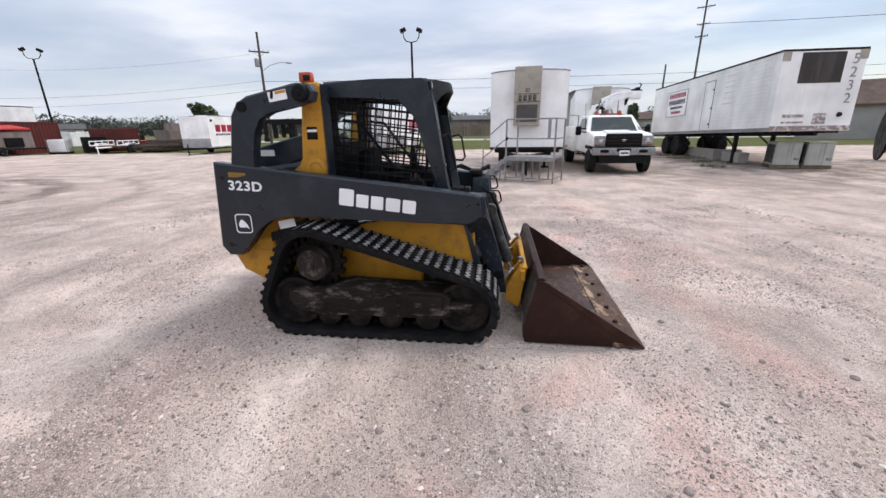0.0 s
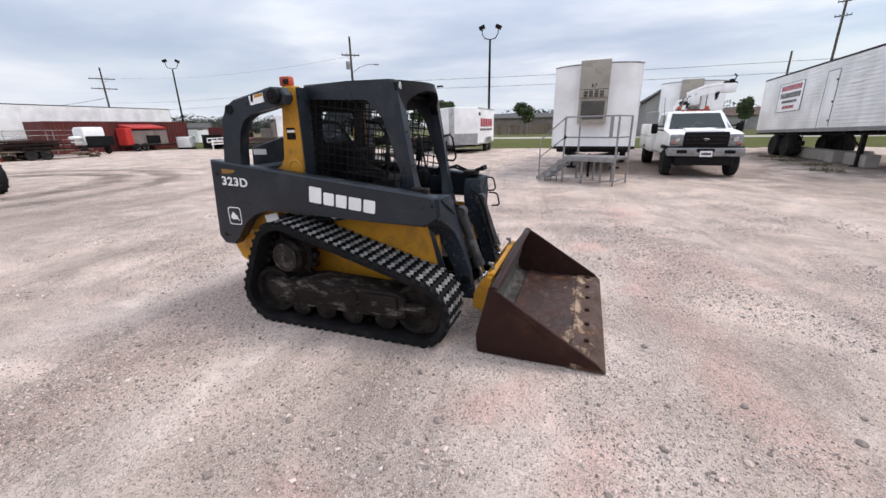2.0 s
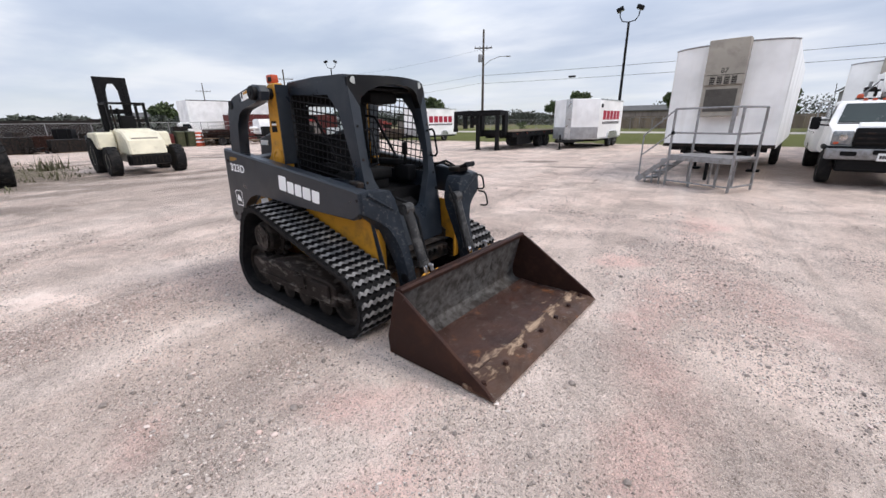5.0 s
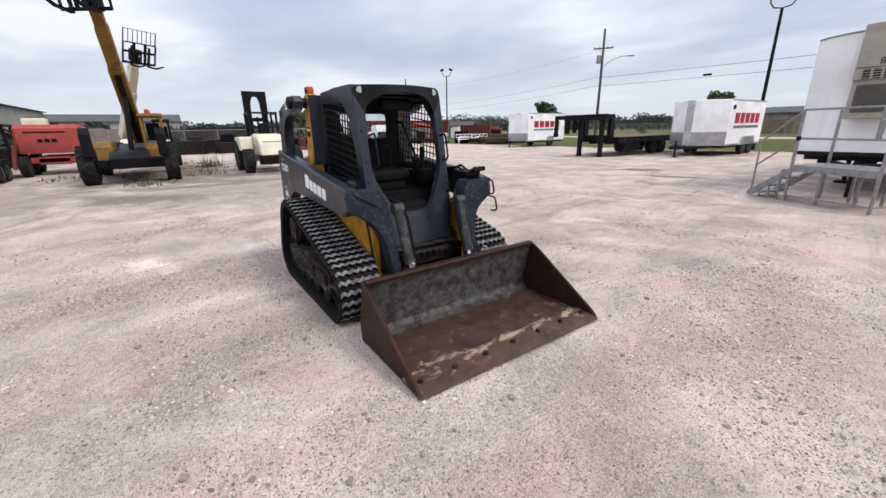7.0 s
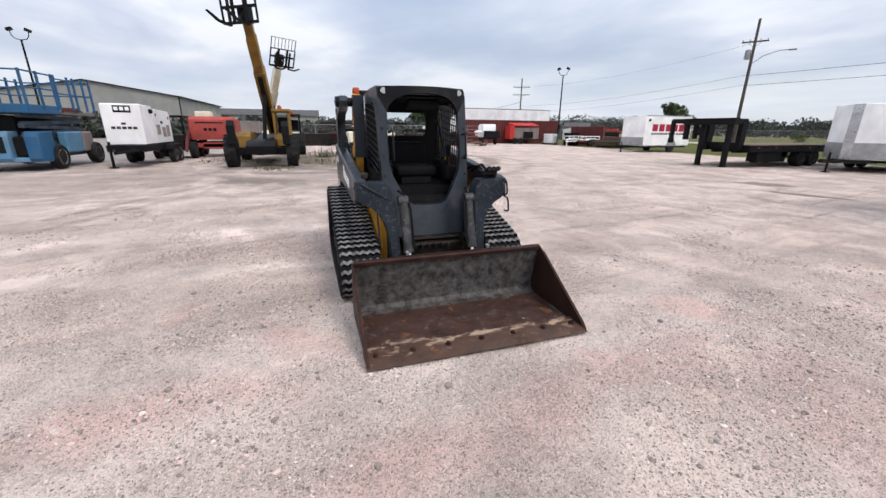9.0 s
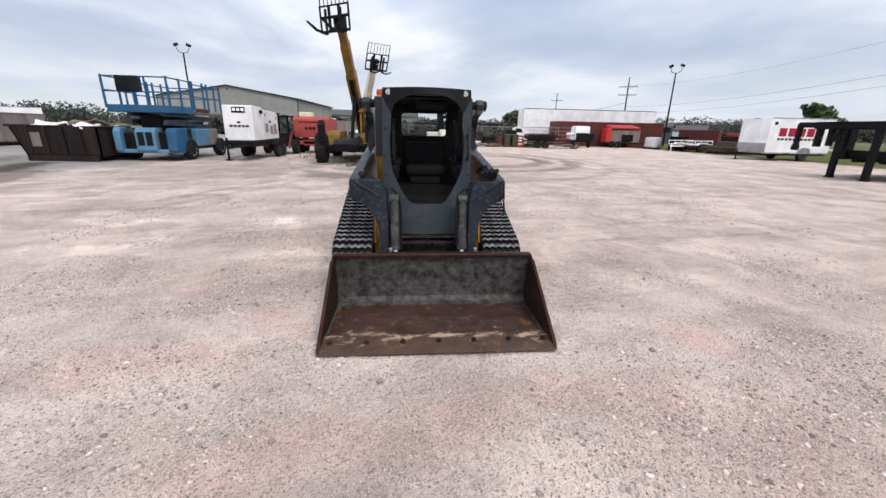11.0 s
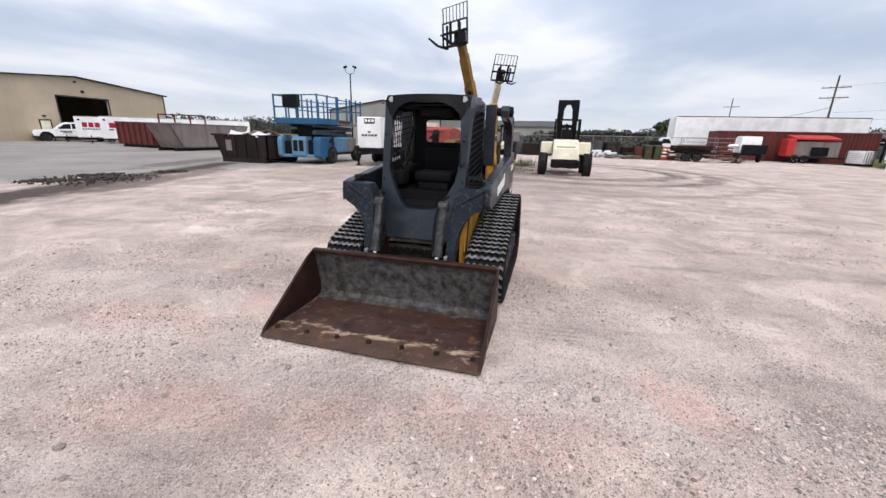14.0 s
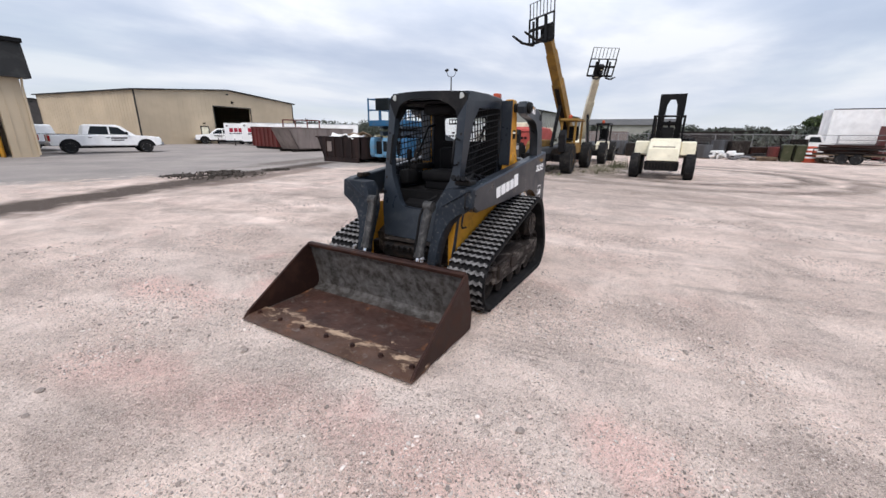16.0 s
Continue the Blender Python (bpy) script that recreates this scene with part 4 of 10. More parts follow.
        box(bm, (-0.045, 0.002 * s, 0.0), (0.022, 0.004, 0.055), 0, M9 @ Matrix.Rotation(0.3, 4, "Y"))
        part("black_mark", bm, BLACK_MATT, lb)
        # white name band drawn as plain blocks, number, badge
        tilt = radians(6.5)
        MD = pose(-1.235, 0.770 * s, 1.075) @ Matrix.Rotation(tilt, 4, "Y")
        x = 0.0
        for w, h in ((0.120, 0.134), (0.10, 0.104), (0.10, 0.104), (0.115, 0.104), (0.105, 0.104)):
            bm = B()
            prism(bm, [(x + p[0] + w / 2, p[1] + h / 2) for p in rounded(w, h, 0.012, 3)], -0.001, 0.0025, "y", 0, MD)
            x += w + 0.020
            part("name_block", bm, WHITE_DECAL, arm)
        lettering("model_number", "323D", 0.105, pose(-2.02 if s < 0 else -2.04, 0.7715 * s, 1.215, 90, 0, 0 if s < 0 else 180) @ pose(0, 0, 0, 0, 0, -3 * -s) @ Matrix.Diagonal((1.18, 1, 1, 1)), WHITE_DECAL, arm, 0.0012, 1.1, "white model number", 0.0028)
        bm = B()
        out = rounded(0.15, 0.165, 0.03, 4)
        inn = rounded(0.132, 0.147, 0.024, 4)
        MB = pose(-2.085, 0.770 * s, 0.905)
        va = [bm.verts.new(MB @ Vector((p[0], 0.002 * s, p[1]))) for p in out]
        vb = [bm.verts.new(MB @ Vector((p[0], 0.002 * s, p[1]))) for p in inn]
        for i in range(len(out)):
            bm.faces.new((va[i], va[(i + 1) % len(out)], vb[(i + 1) % len(out)], vb[i]))
        prism(bm, [(-0.045, 0.0), (-0.02, 0.035), (-0.005, 0.03), (0.03, -0.005), (0.045, -0.045), (0.02, -0.03), (-0.03, -0.035), (-0.045, -0.02)], 0.0 * s, 0.003 * s, "y", 0, MB)
        part("badge", bm, WHITE_DECAL, arm, "white square badge outline")
        bm = B()
        prism(bm, [(-0.06, -0.02), (-0.06, 0.02), (-0.03, 0.02), (0.09, 0.012), (0.09, -0.005), (0.02, -0.02)], 0, 0.002 * s, "y", 0, pose(-2.09, 0.770 * s, 1.31))
        part("dealer_label", bm, YELLOW_OLD, arm)
        # cranked front: one bent plate, wide at the arm and narrow down the leg
        wing = [(0.764, 1.148), (0.764, 0.985), (0.70, 0.945), (0.63, 0.905), (0.565, 0.85), (0.515, 0.76), (0.485, 0.65), (0.475, 0.50), (0.470, 0.24), (0.385, 0.24), (0.388, 0.50), (0.392, 0.65), (0.397, 0.76), (0.40, 0.85), (0.405, 0.945), (0.43, 1.06), (0.475, 1.135)]
        def wing_x(z):
            return float(np.interp(z, [0.2, 0.40, 0.52, 0.76, 0.98, 1.2], [0.12, 0.10, 0.068, 0.0, -0.062, -0.085]))
        bm = B()
        fronts = [bm.verts.new((wing_x(z), y * s, z)) for y, z in wing]
        backs = [bm.verts.new((wing_x(z) - float(np.interp(z, [0.3, 0.55, 0.85, 1.1], [0.12, 0.145, 0.20, 0.17])), y * s, z)) for y, z in wing]
        k = len(wing)
        for i in range(k):
            bm.faces.new((fronts[i], fronts[(i + 1) % k], backs[(i + 1) % k], backs[i]))
        for ring in (fronts, backs):
            for i, j in ((3, 14), (4, 13), (5, 12), (6, 11), (7, 10)):
                bm.faces.new((ring[i], ring[i + 1], ring[j - 1], ring[j]))
            bm.faces.new([ring[i] for i in (0, 1, 2, 3, 14, 15, 16)])
        bmesh.ops.recalc_face_normals(bm, faces=bm.faces)
        bmesh.ops.bevel(bm, geom=[e for e in bm.edges if e.calc_face_angle(0) > 0.9], offset=0.010, segments=2, affect="EDGES", profile=0.6)
        lg = part("arm_leg", bm, GREY_WORN, arm, "scraped grey arm end bent down to the bucket")
        bm = B()
        tube(bm, [(wing_x(1.13) + 0.004, 0.715 * s, 1.13), (wing_x(1.06) + 0.006, 0.60 * s, 1.06), (wing_x(0.985) + 0.004, 0.475 * s, 0.985)], 0.013, 6)
        part("weld_rib", bm, GREY_WORN, lg)
        bm = B()
        cyl(bm, (0.04, 0.468 * s, 0.41), (0.04, 0.476 * s, 0.41), 0.042, None, 20)
        part("pin_hole", bm, BLACK, lg)
        if s > 0:
            for z, x in ((1.13, -0.095), (0.965, -0.05)):
                bm = B()
                tube(bm, [(x, 0.735, z), (x + 0.075, 0.735, z - 0.005), (x + 0.095, 0.735, z - 0.03), (x + 0.115, 0.735, z - 0.115), (x + 0.095, 0.735, z - 0.14), (x + 0.03, 0.735, z - 0.145)], 0.009, 8)
                part("hose_guard", bm, BLACK, arm, "bent black rod guard")
        # tilt cylinder beside the leg
        bm = B()
        p0, p1, p2 = Vector((-0.04, 0.335 * s, 0.965)), Vector((0.125, 0.322 * s, 0.50)), Vector((0.165, 0.318 * s, 0.40))
        cyl(bm, p0, p1, 0.043, None, 20)
        cyl(bm, p1 + (p0 - p1) * 0.10, p1, 0.050, None, 20)
        cyl(bm, p0 - Vector((0, 0.045, 0)), p0 + Vector((0, 0.045, 0)), 0.05, None, 16)
        tc = part("tilt_cylinder", bm, CYL_STEEL, L, "scuffed grey hydraulic cylinder")
        bm = B()
        cyl(bm, p1, p2, 0.024, None, 14)
        part("piston_rod", bm, CHROME, tc)
        bm = B()
        cyl(bm, p2 - Vector((0, 0.05, 0)), p2 + Vector((0, 0.05, 0)), 0.034, None, 14)
        part("rod_eye", bm, CHROME, tc)
        bm = B()
        tube(bm, [(-0.14, 0.36 * s, 1.05), (-0.05, 0.29 * s, 1.0), (0.02, 0.272 * s, 0.88), (0.06, 0.268 * s, 0.72), (0.12, 0.272 * s, 0.54)], 0.012, 7)
        part("hydraulic_hose", bm, BLACK_MATT, tc)

    # couplings on the left arm
    bm = B()
    box(bm, (-0.22, 0.62, 1.19), (0.14, 0.16, 0.05), 0.01)
    hb = part("coupler_block", bm, DARK_STEEL, L, "dark hydraulic coupler block")
    for i in range(3):
        bm = B()
        cyl(bm, (-0.16, 0.57 + 0.05 * i, 1.215), (-0.08, 0.57 + 0.05 * i, 1.24), 0.018, None, 12)
        part("coupler", bm, DARK_STEEL, hb)
        bm = B()
        cyl(bm, (-0.10, 0.57 + 0.05 * i, 1.235), (-0.07, 0.57 + 0.05 * i, 1.245), 0.024, None, 12)
        part("coupler_cap", bm, BLACK, hb)
    bm = B()
    tube(bm, [(-0.25, 0.58, 1.2), (-0.4, 0.60, 1.24), (-0.6, 0.60, 1.22), (-0.8, 0.60, 1.15)], 0.013, 7)
    tube(bm, [(-0.25, 0.63, 1.2), (-0.38, 0.62, 1.26), (-0.5, 0.61, 1.22), (-0.62, 0.61, 1.16)], 0.013, 7)
    part("hydraulic_hose", bm, BLACK_MATT, L)
    bm = B()
    box(bm, (-0.30, -0.64, 1.19), (0.10, 0.05, 0.04), 0.01)
    box(bm, (-0.22, -0.66, 1.185), (0.05, 0.06, 0.05), 0.01)
    part("hose_clamp", bm, DARK_STEEL, L)
    # lift cylinders under the arms
    for s in (-1, 1):
        bm = B()
        cyl(bm, (-1.78, 0.62 * s, 0.78), (-1.15, 0.60 * s, 0.90), 0.045, None, 16)
        lc = part("lift_cylinder", bm, BLACK, L)
        bm = B()
        cyl(bm, (-1.15, 0.60 * s, 0.90), (-0.55, 0.60 * s, 0.99), 0.025, None, 12)
        part("piston_rod", bm, CHROME, lc)
        bm = B()
        box(bm, (-1.76, 0.665 * s, 0.885), (0.15, 0.004, 0.07), 0, Matrix.Translation((-1.76, 0, 0.885)) @ Matrix.Rotation(radians(-12), 4, "Y") @ Matrix.Translation((1.76, 0, -0.885)))
        part("safety_label", bm, WHITE_DECAL, lc)
        bm = B()
        prism(bm, [(-1.93, 0.72), (-1.93, 0.80), (-1.60, 0.93), (-1.55, 0.86)], 0.58 * s, 0.66 * s, "y", 0.006)
        part("cylinder_mount", bm, BLACK, lc)

    # cab
    CX0, CX1 = -1.42, -0.46
    bm = B()
    prism(bm, [(CX0 - 0.01, 1.94), (CX0 + 0.01, 2.015), (-1.0, 2.026), (-0.60, 2.022), (-0.56, 2.02), (-0.555, 1.995), (-0.56, 1.95), (-0.58, 1.96), (CX0, 1.93)], -0.462, 0.462, "y", 0.015)
    cab = part("cab_roof", bm, GREY, L, "dark grey cab roof")
    # arched front frame: header, pillars and the panel below the sill
    RIM_IN = [(0, 1.955), (0.12, 1.950), (0.22, 1.930), (0.30, 1.895), (0.355, 1.84), (0.380, 1.77), (0.392, 1.50), (0.388, 1.32), (0.365, 1.18), (0.305, 1.06), (0.245, 0.955), (0.20, 0.895), (0.15, 0.868), (0, 0.862)]
    RIM_OUT = [(0, 2.020), (0.12, 2.020), (0.25, 2.020), (0.41, 2.018), (0.46, 1.995), (0.470, 1.93), (0.472, 1.50), (0.472, 1.32), (0.472, 1.18), (0.465, 1.02), (0.445, 0.86), (0.40, 0.72), (0.36, 0.565), (0, 0.560)]
    def face_x(z):
        return float(np.interp(z, [0.54, 0.62, 0.86, 1.0, 1.2, 1.9, 2.04], [-0.225, -0.237, -0.318, -0.365, -0.405, -0.515, -0.54]))
    def rim(bm, k0, k1):
        for s in (-1, 1):
            prev = None
            for k in range(k0, k1 + 1):
                ring = []
                for (y, z), dx in ((RIM_IN[k], 0.014), (RIM_IN[k], -0.065), (RIM_OUT[k], -0.065), (RIM_OUT[k], 0.0)):
                    ring.append(bm.verts.new((face_x(z) + dx - (0.0 if dx < 0.01 else 0.008) + (0.12 * max(0.0, 1 - (y / 0.37) ** 2) if z > 1.88 else 0.0), y * 0.978 * s, z)))
                if prev:
                    for j in range(4):
                        bm.faces.new((prev[j], prev[(j + 1) % 4], ring[(j + 1) % 4], ring[j]))
                elif k0 > 0:
                    bm.faces.new(ring)
                prev = ring
            if k1 < len(RIM_IN) - 1:
                bm.faces.new(prev)
        bmesh.ops.remove_doubles(bm, verts=bm.verts, dist=0.0005)
        return bm
    part("roof_front", rim(B(), 0, 5), BLACK, cab, "black arched front header")
    fp = part("front_frame", rim(B(), 5, 13), GREY, L, "dark blue-grey front pillars and panel")
    for s in (-1, 1):
        # side wall with its long window opening
        outer = [(CX0, 1.96), (-0.55, 1.985), (-0.535, 1.90), (-0.40, 1.12), (-0.38, 0.98), (CX0, 0.98)]
        inner = [(-1.375, 1.90), (-0.80, 1.875), (-0.665, 1.73), (-0.505, 1.22), (-0.54, 1.17), (-1.375, 1.17)]
        bm = B()
        ys = (0.437 * s, 0.461 * s)
        rings = [[bm.verts.new((p[0], y, p[1])) for p in poly] for y in ys for poly in (outer, inner)]
        for i in range(6):
            j = (i + 1) % 6
            bm.faces.new((rings[0][i], rings[0][j], rings[1][j], rings[1][i]))
            bm.faces.new((rings[2][i], rings[2][j], rings[3][j], rings[3][i]))
            bm.faces.new((rings[0][i], rings[0][j], rings[2][j], rings[2][i]))
            bm.faces.new((rings[1][i], rings[1][j], rings[3][j], rings[3][i]))
        sw = part("cab_side", bm, GREY, L, "dark grey cab side with mesh guard")
        # woven wire guard
        bm = B()
        def inside(x, z):
            return -1.385 < x and z > 1.16 and z < 1.905 - 0.03 * max(0, (x + 1.375) / 0.6) and x < -0.50 - (z - 1.2) * 0.31
        pitch, lean = 0.065, radians(7)
        ca, sa = math.cos(lean), math.sin(lean)
        for flip in (0, 1):
            for k in range(-16, 17):
                run = []
                for u in np.arange(-0.8, 0.8, 0.008):
                    du, dv = (u, k * pitch) if flip else (k * pitch, u)
                    x, z = -0.95 + du * ca + dv * sa, 1.54 - du * sa + dv * ca
                    if inside(x, z):
                        run.append((x, z))
                if len(run) > 4:
                    tube(bm, [(run[0][0], (0.449 + 0.006 * flip) * s, run[0][1]), (run[-1][0], (0.449 + 0.006 * flip) * s, run[-1][1])], 0.006, 4)
        part("mesh_guard", bm, BLACK, sw, "black welded wire mesh")
        for z in (1.62, 1.35, 1.16):
            bm = B()
            lathe(bm, [(0.003, 0), (0.012, 0), (0.012, 0.008), (0.003, 0.009)], pose(face_x(z) - 0.002, 0.432 * s, z, 0, 86, 0), 10)
            part("bolt", bm, DARK_STEEL, fp)
        # grab handle on the pillar
        bm = B()
        tube(bm, [(-0.47, 0.42 * s, 1.56), (-0.39, 0.42 * s, 1.58), (-0.36, 0.415 * s, 1.55), (-0.325, 0.415 * s, 1.36), (-0.35, 0.415 * s, 1.325), (-0.42, 0.42 * s, 1.33)] if s > 0 else [(-0.455, 0.37 * s, 1.58), (-0.41, 0.34 * s, 1.60), (-0.39, 0.34 * s, 1.57), (-0.345, 0.34 * s, 1.32), (-0.40, 0.37 * s, 1.30)], 0.010, 8)
        part("grab_handle", bm, BLACK, fp)
        # work lamp
        bm = B()
        m = pose(-0.545, 0.388 * s, 1.968, 0, 90, 0)
        lathe(bm, [(0.01, -0.03), (0.046, -0.03), (0.048, 0.016), (0.041, 0.022), (0.041, 0.016), (0.01, 0.016)], m, 24)
        wlp = part("work_lamp", bm, BLACK, L, "round work lamp")
        bm = B()
        lathe(bm, [(0.004, 0.024), (0.022, 0.023), (0.038, 0.019), (0.038, 0.012), (0.004, 0.012)], m, 24)
        part("lens", bm, LENS, wlp)
    # rear wall with its window
    bm = B()
    out = [(-0.45, 0.98), (0.45, 0.98), (0.45, 1.94), (-0.45, 1.94)]
    k = 6
    ring_in = [(p[0], p[1] + 1.67) for p in rounded(0.58, 0.29, 0.05, 4)]
    # frame built from four bands round the window
    for c, sz in (((CX0 + 0.02, 0, 1.25), (0.03, 0.90, 0.55)), ((CX0 + 0.02, 0, 1.88), (0.03, 0.90, 0.13)), ((CX0 + 0.02, -0.37, 1.67), (0.03, 0.16, 0.29)), ((CX0 + 0.02, 0.37, 1.67), (0.03, 0.16, 0.29))):
        box(bm, c, sz, 0.0)
    rw = part("cab_rear_wall", bm, BLACK_MATT, L)
    bm = B()
    box(bm, (CX0 + 0.02, 0, 1.67), (0.006, 0.585, 0.295), 0)
    rg = part("rear_window", bm, GLASS, L, "clear rear window pane")
    rg.visible_shadow = False
    bm = B()
    tube(bm, [(CX0 + 0.03, p[0], p[1]) for p in ring_in], 0.012, 6, True)
    part("window_seal", bm, BLACK_MATT, L)
    bm = B()
    box(bm, (-0.99, 0, 1.925), (0.82, 0.86, 0.02), 0)
    box(bm, (-0.72, 0.05, 1.86), (0.16, 0.34, 0.10), 0.03, ID, 2)
    part("headliner", bm, BLACK_MATT, L)
    # step under the front panel
    bm = B()
    box(bm, (-0.20, 0, 0.543), (0.10, 0.62, 0.014), 0.004)
    part("step_edge", bm, STEEL_MUD, L, "worn muddy step edge")
    bm = B()
    box(bm, (-0.17, 0, 0.45), (0.16, 0.56, 0.13), 0.015)
    for i in range(7):
        box(bm, (-0.08, -0.21 + 0.07 * i, 0.49), (0.05, 0.03, 0.04), 0.006)
    part("step", bm, DARK_STEEL, L, "dark toothed steel step")
    bm = B()
    box(bm, (-1.0, 0, 1.0), (0.80, 0.86, 0.03), 0)
    box(bm, (-0.60, 0, 0.91), (0.03, 0.86, 0.20), 0)
    box(bm, (-0.47, 0, 0.82), (0.28, 0.86, 0.03), 0)
    for y in (-0.43, 0.43):
        box(bm, (-0.48, y, 0.92), (0.24, 0.03, 0.20), 0)
    part("cab_floor", bm, BLACK_MATT, L)
    # seat, bar and levers
    bm = B()
    box(bm, (-0.98, 0, 1.16), (0.44, 0.46, 0.12), 0.04, ID, 3)
    st = part("seat", bm, SEAT_VINYL, L, "dark vinyl operator seat")
    bm = B()
    box(bm, (-1.20, 0, 1.29), (0.12, 0.44, 0.36), 0.045, pose(0, 0, 0), 3)
    part("backrest", bm, SEAT_VINYL, st)
    bm = B()
    box(bm, (-0.98, 0, 1.06), (0.4, 0.36, 0.09), 0.01)
    part("seat_base", bm, BLACK, st)
    for s in (-1, 1):
        bm = B()
        box(bm, (-0.95, 0.33 * s, 1.25), (0.42, 0.10, 0.07), 0.025, ID, 2)
        box(bm, (-0.72, 0.36 * s, 1.15), (0.22, 0.13, 0.16), 0.03, ID, 2)
        ar = part("control_console", bm, BLACK_MATT, L)
        bm = B()
        cyl(bm, (-0.72, 0.35 * s, 1.22), (-0.70, 0.345 * s, 1.34), 0.012, None, 10)
        box(bm, (-0.70, 0.345 * s, 1.39), (0.055, 0.05, 0.13), 0.02, pose(0, 0, 0), 2)
        part("joystick", bm, BLACK_MATT, ar)
        bm = B()
        tube(bm, [(-1.30, 0.37 * s, 1.72), (-1.15, 0.37 * s, 1.70), (-0.88, 0.37 * s, 1.34), (-0.80, 0.32 * s, 1.30)], 0.014, 8)
        part("lap_bar", bm, BLACK, L)
    bm = B()
    prism(bm, [(-0.58, 0.836), (-0.44, 0.836), (-0.45, 0.89), (-0.54, 0.93)], -0.25, 0.25, "y", 0.01)
    part("foot_rest", bm, BLACK_MATT, L)
    # inner rear side strip between arm and tower
    for s in (-1, 1):
        bm = B()
        prism(bm, [(-2.10, 1.30), (-2.08, 1.50), (-1.60, 1.62), (-1.56, 1.45), (-1.9, 1.32)], 0.40 * s, 0.46 * s, "y", 0.01)
        sp = part("hood_side_rail", bm, GREY, L)
        bm = B()
        box(bm, (-1.98, 0.462 * s, 1.46), (0.15, 0.006, 0.05), 0, pose(0, 0, 0))
        part("white_plate", bm, WHITE_DECAL, sp)

    # quick coupler and bucket
    bm = B()
    for s in (-1, 1):
        prism(bm, [(0.10, 0.19), (0.235, 0.11), (0.24, 0.20), (0.285, 0.50), (0.23, 0.545), (0.17, 0.45), (0.11, 0.33)], 0.30 * s, 0.34 * s, "y", 0.006)
        prism(bm, [(0.10, 0.19), (0.235, 0.11), (0.24, 0.20), (0.285, 0.50), (0.23, 0.545), (0.17, 0.45), (0.11, 0.33)], 0.46 * s, 0.50 * s, "y", 0.006)
        box(bm, (0.25, 0.39 * s, 0.465), (0.045, 0.30, 0.11), 0.008)
    box(bm, (0.265, 0, 0.525), (0.045, 1.02, 0.045), 0.008)
    box(bm, (0.205, 0, 0.18), (0.05, 0.9, 0.08), 0.008)
    qc = part("quick_coupler", bm, YELLOW, L, "yellow attachment coupler with worn paint")
    for s in (-1, 1):
        bm = B()
        cyl(bm, (0.26, 0.40 * s, 0.53), (0.24, 0.40 * s, 0.60), 0.014, None, 10)
        box(bm, (0.235, 0.40 * s, 0.60), (0.05, 0.03, 0.03), 0.008)
        part("latch_handle", bm, GALV, qc, "pale latch handle")

    W = 0.91
    shell = [(0.345, 0.555), (0.30, 0.36), (0.262, 0.17), (0.265, 0.085), (0.30, 0.035), (0.37, 0.012), (0.60, 0.008), (0.98, 0.008)]
    bm = B()
    top = []
    for k, (x, z) in enumerate(shell):
        a = Vector(shell[max(0, k - 1)]); c = Vector(shell[min(len(shell) - 1, k + 1)])
        t = (c - a).normalized()
        nrm = Vector((-t.y, t.x))
        if nrm.x < 0 and k < 3 or nrm.y < 0 and k >= 3:
            nrm = -nrm
        top.append((x + nrm.x * 0.016, z + nrm.y * 0.016))
    prism(bm, shell + top[::-1], -W + 0.012, W - 0.012, "y")
    bk = part("bucket", bm, [BUCKET_IN], L, "rusty brown smooth-edged dirt bucket")
    bm = B()
    prism(bm, [(0.40, 0.045), (0.62, 0.0255), (0.985, 0.0255), (0.985, 0.0285), (0.62, 0.0285), (0.40, 0.048)], -W + 0.03, W - 0.03, "y")
    part("bucket_floor", bm, BUCKET_FLOOR, bk, "brown rusted bucket floor")
    for s in (-1, 1):
        bm = B()
        prism(bm, [(0.255, 0.0), (0.24, 0.14), (0.335, 0.565), (0.375, 0.572), (0.42, 0.545), (1.10, 0.075), (1.165, 0.012), (1.15, 0.0), (0.40, 0.0)], (W - 0.012) * s, (W + 0.002) * s, "y", 0.003)
        sd = part("side_plate", bm, RUST, bk, "dark brown rusted side plate")
        bm = B()
        prism(bm, [(0.42, 0.505), (0.435, 0.535), (1.11, 0.07), (1.155, 0.02), (1.02, 0.02), (0.98, 0.085)], (W + 0.002) * s, (W + 0.013) * s, "y", 0.003)
        part("wear_strip", bm, RUST, sd)
        bm = B()
        prism(bm, [(0.245, 0.03), (0.235, 0.14), (0.325, 0.55), (0.345, 0.55), (0.27, 0.15), (0.275, 0.05)], (W - 0.06) * s, (W - 0.0125) * s, "y", 0.002)
        part("back_rib", bm, BUCKET_IN, sd)
    bm = B()
    prism(bm, [(0.325, 0.545), (0.33, 0.575), (0.345, 0.588), (0.38, 0.588), (0.395, 0.575), (0.39, 0.545), (0.375, 0.535)], -W + 0.012, W - 0.012, "y", 0.004)
    part("top_lip", bm, RUST, bk, "rounded rusty top lip")
    bm = B()
    prism(bm, [(0.29, 0.52), (0.33, 0.575), (0.335, 0.592), (0.36, 0.592), (0.36, 0.56), (0.33, 0.52)], -0.52, 0.52, "y", 0.003)
    part("hook_plate", bm, RUST, bk)
    bm = B()
    prism(bm, [(0.93, 0.0), (1.165, 0.0), (1.175, 0.008), (1.12, 0.034), (0.94, 0.042), (0.93, 0.036)], -W - 0.01, W + 0.01, "y", 0.003)
    ce = part("cutting_edge", bm, EDGE_STEEL, bk, "rust and sand stained cutting edge")
    bk.location.y = qc.location.y = 0.035
    bk.scale.z = 0.925
    qc.scale.z = 0.90
